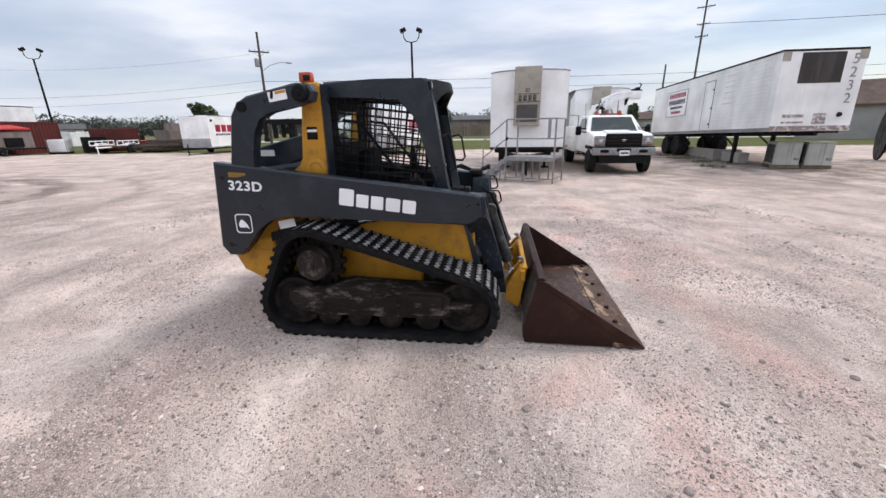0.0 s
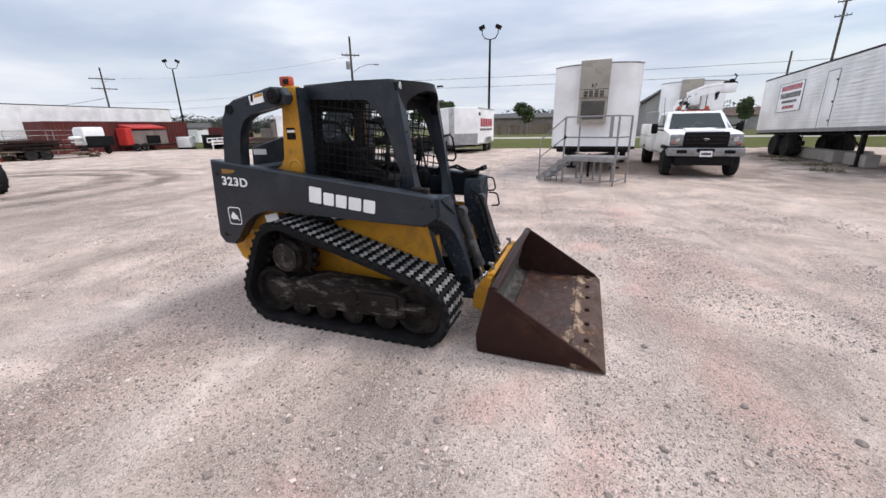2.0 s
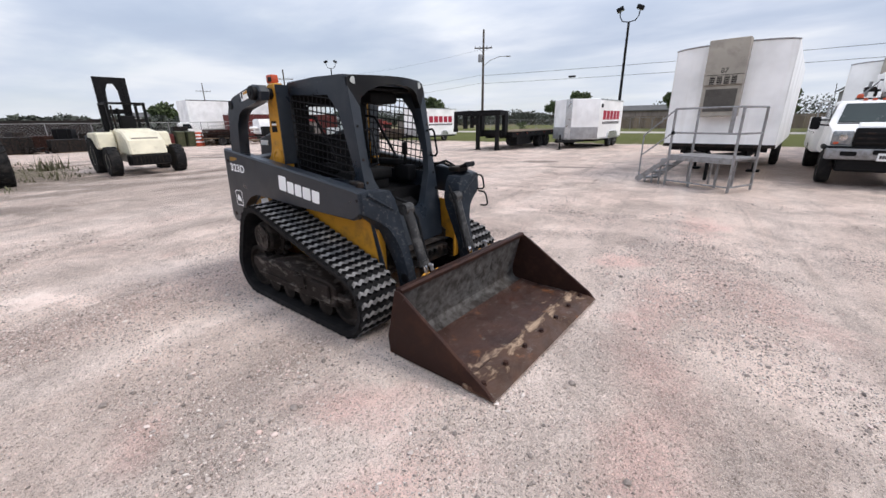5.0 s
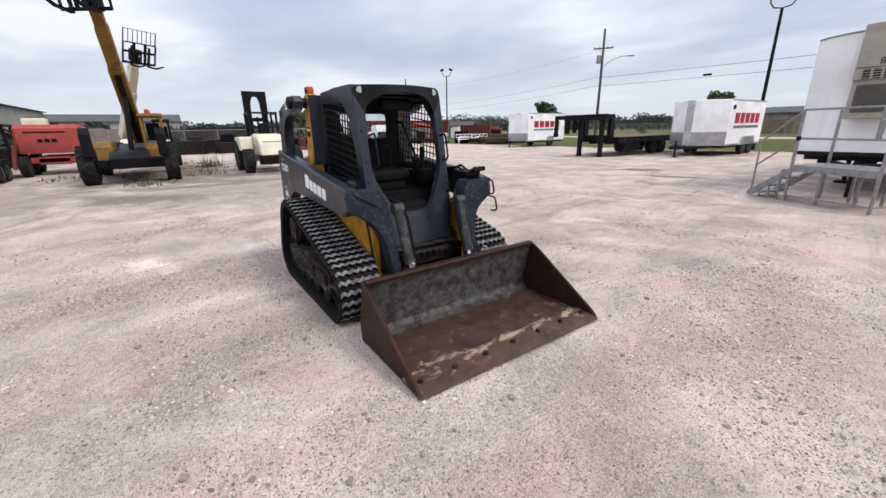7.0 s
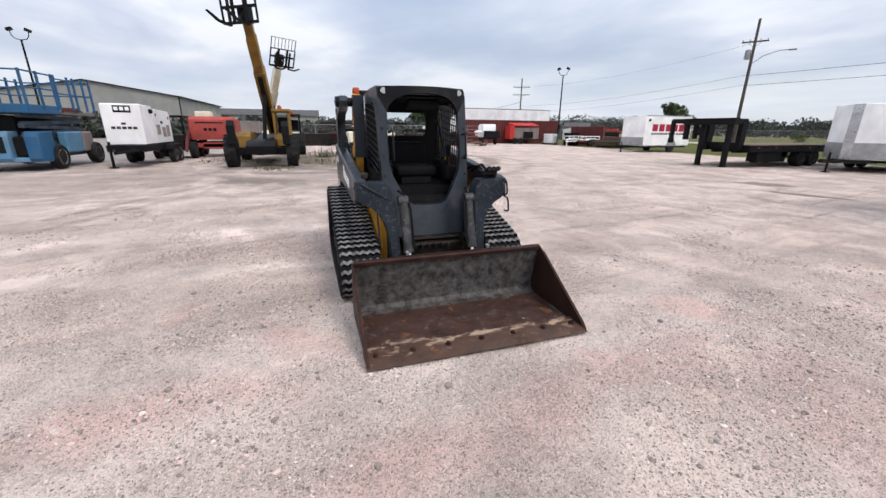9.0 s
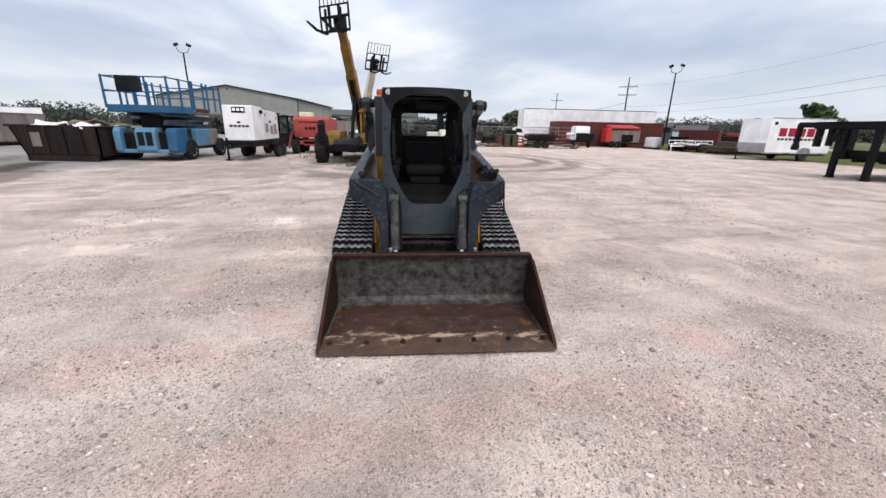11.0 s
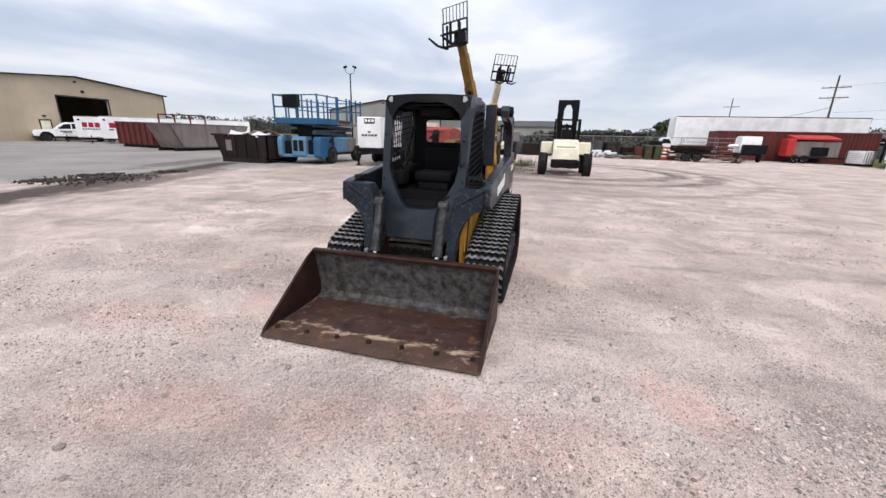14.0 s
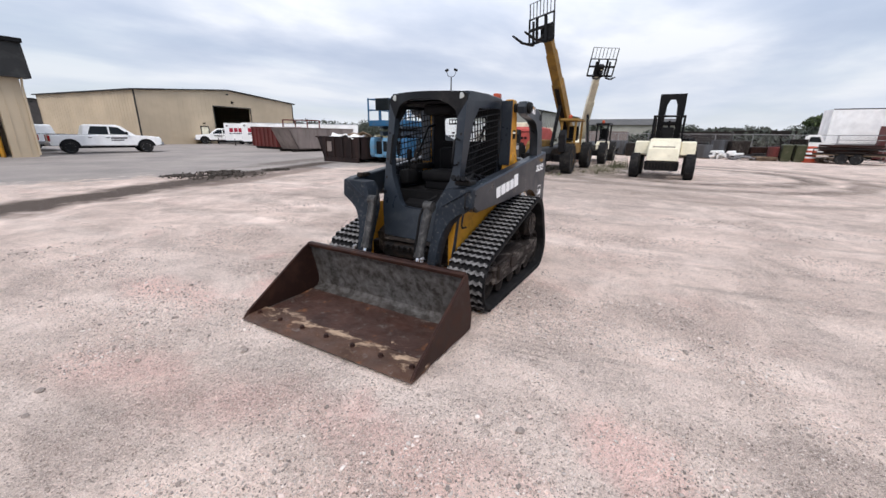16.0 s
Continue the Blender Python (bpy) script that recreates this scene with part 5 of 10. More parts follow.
    for i in range(7):
        bm = B()
        lathe(bm, [(0.004, 0.0), (0.024, 0.0), (0.024, 0.008), (0.019, 0.012), (0.019, 0.026), (0.004, 0.028)], pose(1.045, -0.84 + 0.28 * i, 0.034), 6)
        part("bolt", bm, RUST, ce)
    return L


def edge_material(name, base, mud, lo, hi):
    """Steel with dried sandy patches gathered towards the front edge."""
    m, n, l, b = tree(name)
    tc = n.new("ShaderNodeTexCoord")
    P = tc.outputs["Object"]
    sp = n.new("ShaderNodeSeparateXYZ")
    l.new(P, sp.inputs[0])
    mp = n.new("ShaderNodeMapping")
    mp.inputs["Scale"].default_value = (1.6, 0.8, 1)
    l.new(P, mp.inputs[0])
    k = noise_of(n, l, mp.outputs[0], 5.5, 8, 0.7, 0.6)
    f = n.new("ShaderNodeMath")
    f.operation = "ADD"
    l.new(span(n, l, sp.outputs["X"], lo, hi, -0.12, 0.035), f.inputs[0])
    l.new(k, f.inputs[1])
    col = blend(n, l, span(n, l, noise_of(n, l, P, 4, 6), 0.35, 0.65), base, tuple(c * 1.7 for c in base))
    col = blend(n, l, span(n, l, noise_of(n, l, P, 13, 8, 0.7), 0.58, 0.70, 0, 0.7), col, (0.19, 0.17, 0.15))
    col = blend(n, l, span(n, l, f.outputs[0], 0.50, 0.62, 0, 0.85), col, mud)
    col = blend(n, l, span(n, l, noise_of(n, l, P, 7, 6, 0.6), 0.60, 0.68, 0, 0.8), col, (0.19, 0.075, 0.030))
    l.new(col, b.inputs["Base Color"])
    l.new(span(n, l, k, 0.35, 0.6, 0.36, 0.85), b.inputs["Roughness"])
    b.inputs["Metallic"].default_value = 0.15
    bump_to(n, l, b, noise_of(n, l, P, 40, 6, 0.7), 0.3, 0.004)
    return m


# muddy iron, its colour made darker for the shade inside the tracks
WHEEL_SHADED = surf("shaded_muddy_iron", (0.012, 0.010, 0.009), (0.060, 0.048, 0.042), 0.3, 10, 0.7, 0.2, 60, 0.3)
SCRAPED = surf("scraped_muddy_steel", (0.020, 0.015, 0.013), (0.36, 0.32, 0.29), 0.20, 8, 0.75, 0.1, 60, 0.5, 0.45, True, 0.13, 0.0, (0.7, 1.0, 1.6))
BUCKET_FLOOR = edge_material("brown_bucket_floor", (0.038, 0.017, 0.012), (0.52, 0.37, 0.26), 0.80, 0.965)
EDGE_STEEL = edge_material("cutting_edge_steel", (0.055, 0.026, 0.015), (0.50, 0.36, 0.25), 1.12, 0.90)
track_loader()


# ---- trailers, stair platform, utility truck and semi-trailer ----
def bars(bm, x0, x1, rows, depth=0.004):
    """Plain bars in the plane y = 0 for writing too small to read; rows of (z, height, gaps)."""
    for z, h, n in rows:
        w = (x1 - x0) / n
        for i in range(n):
            box(bm, (x0 + w * (i + 0.5), 0, z), (w * 0.82, depth, h), 0)


VENT_GREY = surf("grey_vent_paint", (0.125, 0.115, 0.105), (0.08, 0.075, 0.07), 0.3, 4, 0.6, 0.0, 60, 0.06)


def office_trailer(m, label):
    T = thing("office_trailer", m, label, "trailer", "office trailers")
    W, D, z0, z1 = 1.31, 8.8, 0.86, 3.40
    bm = B()
    prof = [(-W, z0), (W, z0), (W, z1)] + [(W * math.cos(a), z1 + 0.09 * math.sin(a)) for a in np.linspace(0.15, math.pi - 0.15, 9)] + [(-W, z1)]
    prism(bm, prof, 0.0, D, "y", 0.03)
    body = part("body", bm, WHITE, T)
    for x in (-W + 0.02, W - 0.02):
        bm = B()
        box(bm, (x, -0.006, (z0 + z1) / 2), (0.03, 0.010, z1 - z0), 0.003)
        part("corner_trim", bm, WHITE_OLD, body)
    bm = B()
    tube(bm, [(p[0], -0.002, p[1]) for p in prof[2:]], 0.022, 6)
    part("roof_trim", bm, GALV, body)
    for i in range(1, 4):
        bm = B()
        box(bm, (-W + 2 * W * i / 4, -0.003, (z0 + z1) / 2), (0.018, 0.008, z1 - z0 - 0.02), 0)
        part("panel_seam", bm, WHITE, body)
    bm = B()
    box(bm, (0, -0.006, z0 + 0.04), (2 * W, 0.014, 0.09), 0.003)
    part("bottom_rail", bm, DARK_STEEL, body)
    # wall-mounted air conditioner
    bm = B()
    box(bm, (-0.06, -0.19, 3.0), (0.88, 0.37, 1.10), 0.015)
    box(bm, (-0.06, -0.16, 2.06), (0.88, 0.32, 0.78), 0.012)
    ac = part("air_conditioner", bm, BEIGE, T, "tall beige wall air conditioner")
    bm = B()
    box(bm, (-0.06, -0.325, 2.08), (0.70, 0.012, 0.56), 0)
    gr = part("intake_grille", bm, VENT_GREY, ac, "dark grey intake grille")
    for i in range(11):
        bm = B()
        box(bm, (-0.06, -0.335, 1.83 + 0.05 * i), (0.70, 0.016, 0.012), 0)
        part("slat", bm, VENT_GREY, gr)
    for i in range(4):
        bm = B()
        box(bm, (-0.30 + 0.16 * i, -0.378, 2.57), (0.115, 0.006, 0.20), 0)
        vent = part("vent", bm, BLACK_MATT, ac)
        bm = B()
        for j in range(4):
            box(bm, (-0.30 + 0.16 * i, -0.383, 2.50 + 0.05 * j), (0.115, 0.006, 0.014), 0)
        part("vent_louvre", bm, BEIGE, vent)
    bm = B()
    box(bm, (-0.06, -0.378, 2.70), (0.86, 0.006, 0.014), 0)
    part("panel_joint", bm, BLACK_MATT, ac)
    lettering("unit_number", "87", 0.17, pose(-0.06, -0.381, 2.80, 90, 0, 0), BLACK_MATT, ac, 0.001)
    # running gear
    bm = B()
    box(bm, (-0.8, D / 2, z0 - 0.10), (0.12, D - 0.3, 0.2), 0)
    box(bm, (0.8, D / 2, z0 - 0.10), (0.12, D - 0.3, 0.2), 0)
    for y in (0.25, 2.0, 4.0, 6.0, 8.2):
        box(bm, (0, y, z0 - 0.06), (2.3, 0.10, 0.12), 0)
    prism(bm, [(-0.82, 0.4), (-0.70, 0.4), (0.0, -0.9), (-0.1, -0.95)], z0 - 0.26, z0 - 0.12, "z")
    prism(bm, [(0.82, 0.4), (0.70, 0.4), (0.0, -0.9), (0.1, -0.95)], z0 - 0.26, z0 - 0.12, "z")
    cyl(bm, (0, -0.7, 0.02), (0, -0.7, z0 - 0.1), 0.045, None, 10)
    part("frame", bm, BLACK, T, "black steel trailer frame")
    for y in (5.2, 6.1):
        for s in (-1, 1):
            wheel(T, (1.12 * s, y, 0.37), 0.37, 0.22, 0.20, GALV, "x", 0, "wheel", None, s)
    for x in (-0.8, 0.8):
        bm = B()
        cyl(bm, (x, 2.4, 0.06), (x, 2.4, z0 - 0.2), 0.05, None, 10)
        box(bm, (x, 2.4, 0.03), (0.34, 0.34, 0.06), 0.01)
        part("jack_stand", bm, BLACK, T)
    return T


A_TR = office_trailer(pose(1.05, 14.62, 0, 0, 0, -3), "white office trailer with tall beige wall air conditioner")
copy_thing(A_TR, pose(5.35, 22.6, 0, 0, 0, -8))["label"] = "white office trailer parked behind the utility truck"


def stair_platform():
    S = thing("stair_platform", pose(0.28, 12.62, 0, 0, 0, -24), "galvanised steel entry platform with steps and handrails", "platform")
    H, TOP, MID = 0.74, 1.86, 1.30
    L, Dp = 1.52, 0.95
    bm = B()
    box(bm, (L / 2, Dp / 2, H), (L, Dp, 0.05), 0.004)
    deck = part("deck", bm, GALV, S, "steel plate deck")
    for y in (0.01, Dp - 0.01):
        bm = B()
        box(bm, (L / 2, y, H - 0.06), (L, 0.04, 0.09), 0.003)
        part("deck_rail", bm, GALV, deck)
    for x, y, top in ((0, 0, TOP), (L, 0, TOP), (L, Dp, TOP), (0, Dp, TOP)):
        bm = B()
        box(bm, (x, y, top / 2), (0.045, 0.045, top), 0.004)
        part("post", bm, GALV, S)
    for x, y in ((0.55, 0.1), (0.95, 0.5), (0.55, Dp), (1.1, Dp)):
        bm = B()
        box(bm, (x, y, H / 2), (0.045, 0.045, H), 0.004)
        part("leg", bm, GALV, S)
    for z in (TOP, MID):
        for a, c in (((0, 0), (L, 0)), ((L, 0), (L, Dp))):
            bm = B()
            tube(bm, [(*a, z), (*c, z)], 0.021, 8)
            part("handrail", bm, GALV, S)
    bm = B()
    box(bm, (L * 0.88, -0.01, (TOP + MID) / 2 + 0.01), (0.09, 0.02, TOP - MID), 0.003)
    part("gate_plate", bm, GALV, S)
    for a, c in (((0, 0), (L, 0)), ((L, 0), (L, Dp))):
        bm = B()
        tube(bm, [(*a, 0.12), (*c, 0.12)], 0.02, 6)
        part("brace", bm, GALV, S)
    # steps
    run, n = 0.80, 4
    for y in (0.02, 0.72):
        bm = B()
        pts = [(0.0, H - 0.03), (0.0, H - 0.14), (-run + 0.05, 0.02), (-run - 0.08, 0.02), (-run - 0.08, 0.10)]
        prism(bm, pts, y - 0.02, y + 0.02, "y")
        part("stringer", bm, GALV, S)
        if y < 0.1:
            bm = B()
            tube(bm, [(0, y, TOP), (-run, y, 1.22), (-run, y, 0.0)], 0.02, 8)
            part("stair_rail", bm, GALV, S)
            bm = B()
            tube(bm, [(0, y, MID), (-run, y, 0.70)], 0.018, 8)
            part("stair_rail", bm, GALV, S)
    for i in range(n):
        x = -run * (i + 0.5) / n
        z = H - (H - 0.02) * (i + 0.6) / n
        bm = B()
        box(bm, (x, 0.37, z), (0.22, 0.68, 0.035), 0.004)
        part("tread", bm, GALV, S)
        bm = B()
        box(bm, (x - 0.09, 0.02, z * 0.5), (0.035, 0.035, z), 0.003)
        part("step_post", bm, GALV, S)
    bm = B()
    box(bm, (0.03, -0.03, 1.30), (0.07, 0.07, 0.09), 0.02, ID, 2)
    part("lock_box", bm, BLACK, S)
    return S


stair_platform()


LAMP_CLEAR = surf("truck_headlamp", (0.20, 0.21, 0.22), (0.42, 0.43, 0.44), 0.5, 12, 0.15, 0.4, 60, 0.05)


def utility_truck(m):
    """A crew work truck with a wide service body and a folded bucket boom; it faces -y."""
    T = thing("utility_truck", m, "white utility truck with service body and folded bucket boom", "truck")
    def mir(bm, c, s, bev=0.0, seg=1):
        for k in (-1, 1):
            box(bm, (c[0] * k, c[1], c[2]), s, bev, ID, seg)
    # cab: side profile (y, z), made solid across x
    bm = B()
    prof = [(0.16, 0.62), (0.10, 0.95), (0.12, 1.24), (0.26, 1.32), (1.30, 1.40), (1.42, 1.42), (1.95, 1.93), (2.10, 1.97), (3.05, 1.98), (3.16, 1.92), (3.18, 0.62)]
    prism(bm, prof, -0.97, 0.97, "x", 0.05)
    # narrow the upper cab
    for v in bm.verts:
        if v.co.z > 1.42:
            v.co.x *= 1 - 0.16 * min(1, (v.co.z - 1.42) / 0.5)
    cab = part("cab", bm, WHITE, T, "white truck cab")
    bm = B()
    prism(bm, [(-0.80, 0.02), (0.80, 0.02), (0.69, 0.66), (-0.69, 0.66)], -0.006, 0.012, "y", 0.0, Matrix.Translation((0, 1.415, 1.435)) @ Matrix.Rotation(radians(-46), 4, "X"))
    ws = part("windscreen", bm, GLASS_SKY, cab, "dark reflecting windscreen")
    bm = B()
    tube(bm, [(-0.6, 1.46, 1.43), (0.0, 1.44, 1.42), (0.05, 1.62, 1.58)], 0.01, 6)
    part("wiper", bm, BLACK, ws)
    for s in (-1, 1):
        bm = B()
        prism(bm, [(1.60, 1.45), (2.02, 1.86), (2.85, 1.88), (2.95, 1.45)], -0.006, 0.006, "x", 0, Matrix.Translation((0.975 * s, 0, 0)) @ Matrix.Translation((0, 0, 1.42)) @ Matrix.Rotation(radians(-15 * s), 4, "Y") @ Matrix.Translation((0, 0, -1.42)))
        part("side_window", bm, GLASS_DARK, cab)
        bm = B()
        box(bm, (0.975 * s, 0.62, 0.86), (0.10, 1.10, 0.12), 0.04, ID, 2)
        part("fender_flare", bm, BLACK_MATT, cab)
        bm = B()
        box(bm, (1.22 * s, 1.55, 1.42), (0.20, 0.10, 0.32), 0.04, ID, 2)
        mi = part("mirror", bm, BLACK_MATT, cab, "large black towing mirror")
        bm = B()
        tube(bm, [(0.93 * s, 1.60, 1.36), (1.12 * s, 1.58, 1.38)], 0.022, 6)
        tube(bm, [(0.93 * s, 1.62, 1.50), (1.12 * s, 1.58, 1.50)], 0.022, 6)
        part("mirror_arm", bm, BLACK_MATT, mi)
        bm = B()
        box(bm, (0.77 * s, 0.085, 1.10), (0.36, 0.06, 0.32), 0.025, ID, 2)
        hl = part("headlamp", bm, LAMP_CLEAR, cab, "clear rectangular headlamp")
        bm = B()
        lathe(bm, [(0.01, 0.0), (0.055, 0.0), (0.075, 0.02), (0.01, 0.025)], pose(0.76 * s, 0.052, 1.12, 90, 0, 0), 14)
        part("reflector_bowl", bm, CHROME, hl)
        bm = B()
        box(bm, (0.86 * s, 0.075, 0.99), (0.10, 0.05, 0.06), 0.01)
        part("indicator", bm, AMBER, hl)
    bm = B()
    box(bm, (0, 0.06, 1.10), (1.17, 0.09, 0.46), 0.04, ID, 2)
    gr = part("grille", bm, BLACK, cab, "black front grille")
    for z in (0.97, 1.08, 1.19):
        bm = B()
        box(bm, (0, 0.012, z + 0.02), (1.06, 0.03, 0.04), 0.01)
        part("grille_bar", bm, DARK_STEEL, gr)
    bm = B()
    prism(bm, [(0.09 * math.cos(a), 0.04 * math.sin(a)) for a in np.linspace(0, 2 * math.pi, 18, endpoint=False)], 0.0, 0.02, "y", 0, Matrix.Translation((0, 0.005, 1.11)))
    part("badge", bm, CHROME, gr)
    bm = B()
    box(bm, (0, 0.0, 0.75), (2.02, 0.20, 0.25), 0.04, ID, 2)
    bp = part("bumper", bm, GALV, T, "grey steel front bumper")
    bm = B()
    box(bm, (0, 0.03, 0.895), (1.98, 0.14, 0.05), 0.015)
    part("bumper_pad", bm, BLACK_MATT, bp)
    bm = B()
    prism(bm, [(-0.52, 0.0), (0.52, 0.0), (0.42, 1.02), (-0.42, 1.02)], 0.0, 0.045, "z", 0.02, Matrix.Translation((0, 0.28, 1.318)) @ Matrix.Rotation(radians(4.4), 4, "X"))
    part("bonnet_dome", bm, WHITE, cab)
    bm = B()
    box(bm, (0, 1.36, 1.415), (1.62, 0.12, 0.03), 0.008)
    part("cowl", bm, BLACK_MATT, cab)
    for x in (-0.62, 0.0, 0.62):
        bm = B()
        box(bm, (x, -0.10, 0.80 if x == 0 else 0.76), (0.46 if x == 0 else 0.28, 0.02, 0.10), 0.02)
        part("bumper_slot", bm, BLACK, bp)
    bm = B()
    box(bm, (0.02, -0.115, 0.70), (0.32, 0.012, 0.17), 0.005)
    pl = part("number_plate", bm, WHITE_DECAL, bp)
    bm = B()
    bars(bm, -0.11, 0.15, [(0.70, 0.07, 6)])
    for v in bm.verts:
        v.co.y -= 0.123
    part("plate_bars", bm, LETTER_DARK, pl)
    bm = B()
    box(bm, (0, 0.25, 0.51), (1.55, 0.5, 0.32), 0.03)
    box(bm, (0, 1.6, 0.60), (1.5, 2.6, 0.30), 0.03)
    box(bm, (0, 3.4, 0.55), (0.9, 6.2, 0.16), 0.0)
    part("underbody", bm, BLACK, T)
    for x in (-0.35, -0.18, 0, 0.18, 0.35):
        bm = B()
        box(bm, (x, 2.05, 1.99), (0.09, 0.06, 0.05), 0.015)
        part("roof_marker", bm, AMBER, cab)
    bm = B()
    box(bm, (0, 2.45, 2.02), (1.0, 0.28, 0.03), 0.01)
    part("roof_rack", bm, BLACK, cab)
    for x in (-0.42, 0.42):
        bm = B()
        lathe(bm, [(0.01, 0), (0.07, 0), (0.07, 0.06), (0.05, 0.10), (0.01, 0.11)], pose(x, 2.45, 2.035), 16)
        part("warning_beacon", bm, AMBER, cab)
    # service body
    bm = B()
    for s in (-1, 1):
        box(bm, (0.88 * s, 5.0, 1.07), (0.36, 3.4, 1.0), 0.02)
    box(bm, (0, 5.0, 0.72), (1.5, 3.4, 0.10), 0)
    box(bm, (0, 3.34, 1.20), (1.5, 0.05, 0.95), 0)
    sb = part("service_body", bm, WHITE_OLD, T, "white service body with lockers")
    for s in (-1, 1):
        for y, w in ((3.72, 0.72), (4.55, 0.84), (5.4, 0.72), (6.2, 0.8)):
            bm = B()
            box(bm, (1.065 * s, y, 1.12 if y in (4.55, 5.4) else 1.05), (0.016, w, 0.78 if y not in (4.55,) else 0.55), 0.006)
            lk = part("locker_door", bm, WHITE_OLD, sb)
            bm = B()
            box(bm, (1.076 * s, y, 1.12), (0.012, 0.12, 0.05), 0.004)
            part("latch", bm, BLACK, lk)
        bm = B()
        tube(bm, [(0.9 * s, 3.4, 1.57), (0.9 * s, 3.4, 2.0), (0.9 * s, 4.6, 2.05), (0.9 * s, 6.6, 2.05), (0.9 * s, 6.6, 1.57)], 0.025, 8)
        part("ladder_rack", bm, GALV, sb)
    # boom, turret and bucket
    bm = B()
    cyl(bm, (0, 4.6, 0.78), (0, 4.6, 1.95), 0.30, 0.24, 18)
    box(bm, (0, 4.6, 2.1), (0.42, 0.5, 0.34), 0.04, ID, 2)
    bo = part("boom_turret", bm, WHITE, T, "white boom turret")
    bm = B()
    box(bm, (0.0, 3.9, 2.36), (0.20, 2.2, 0.20), 0.02)
    box(bm, (0.10, 2.84, 2.36), (0.24, 0.34, 0.34), 0.04, ID, 2)
    lb = part("lower_boom", bm, WHITE, bo)
    bm = B()
    box(bm, (0, 0, 0), (1.15, 0.22, 0.21), 0.02, pose(0.45, 3.05, 2.62, 0, -9, 0))
    part("upper_boom", bm, WHITE, bo)
    bm = B()
    tube(bm, [(-0.05, 2.95, 2.62), (0.4, 2.95, 2.80), (0.95, 2.98, 2.86)], 0.055, 6)
    part("boom_link", bm, WHITE, bo)
    for k, x in enumerate((-0.28, -0.1, 0.08)):
        bm = B()
        cyl(bm, (x, 2.95, 2.08), (x + 0.05, 2.95, 2.46 + 0.05 * k), 0.035, None, 10)
        part("boom_cylinder", bm, DARK_STEEL if k % 2 else GALV, bo)
    for k, (a, c) in enumerate((((-0.45, 2.9, 2.03), (-0.05, 2.9, 2.5)), ((0.3, 2.9, 2.03), (0.1, 2.9, 2.5)), ((0.5, 3.0, 2.05), (0.5, 3.0, 2.55)))):
        bm = B()
        tube(bm, [a, c], 0.022, 6)
        part("boom_brace", bm, GALV, bo)
    bm = B()
    box(bm, (-0.15, 3.0, 2.27), (0.36, 0.22, 0.12), 0.02)
    part("boom_linkage", bm, DARK_STEEL, bo, "dark boom valves and hoses")
    bm = B()
    box(bm, (1.10, 3.05, 2.72), (0.40, 0.40, 0.30), 0.04, ID, 2)
    bu = part("bucket_basket", bm, WHITE, bo, "white boom tip with winch")
    for k, (x, z, r) in enumerate(((0.98, 2.88, 0.07), (1.14, 2.92, 0.09), (1.26, 2.86, 0.06))):
        bm = B()
        lathe(bm, [(0.01, -0.08), (r, -0.08), (r, 0.08), (0.01, 0.08)], pose(x, 3.0, z, 90, 0, 0), 12)
        part("winch_drum", bm, BLACK if k % 2 else DARK_STEEL, bu)
    bm = B()
    tube(bm, [(1.2, 3.0, 2.9), (1.28, 3.0, 3.10), (1.2, 3.0, 3.16)], 0.025, 6)
    part("hook_arm", bm, DARK_STEEL, bu)
    bm = B()
    prism(bm, [(0.72, 2.62), (0.86, 2.64), (0.80, 2.38), (0.76, 2.34)], 2.94, 3.08, "y", 0.01)
    part("boom_rest", bm, BLACK, bo)
    for s in (-1, 1):
        wheel(T, (0.90 * s, 0.62, 0.40), 0.40, 0.25, 0.22, GALV, "x", 0, "wheel", None, s)
        wheel(T, (0.90 * s, 4.95, 0.40), 0.40, 0.34, 0.22, GALV, "x", 0, "wheel", None, s)
    bm = B()
    tube(bm, [(-0.93, 1.75, 1.45), (-1.0, 1.72, 2.4)], 0.008, 5)
    part("antenna", bm, BLACK, cab)
    return T


utility_truck(pose(4.36, 14.65, 0) @ Matrix.Scale(1.03, 4))


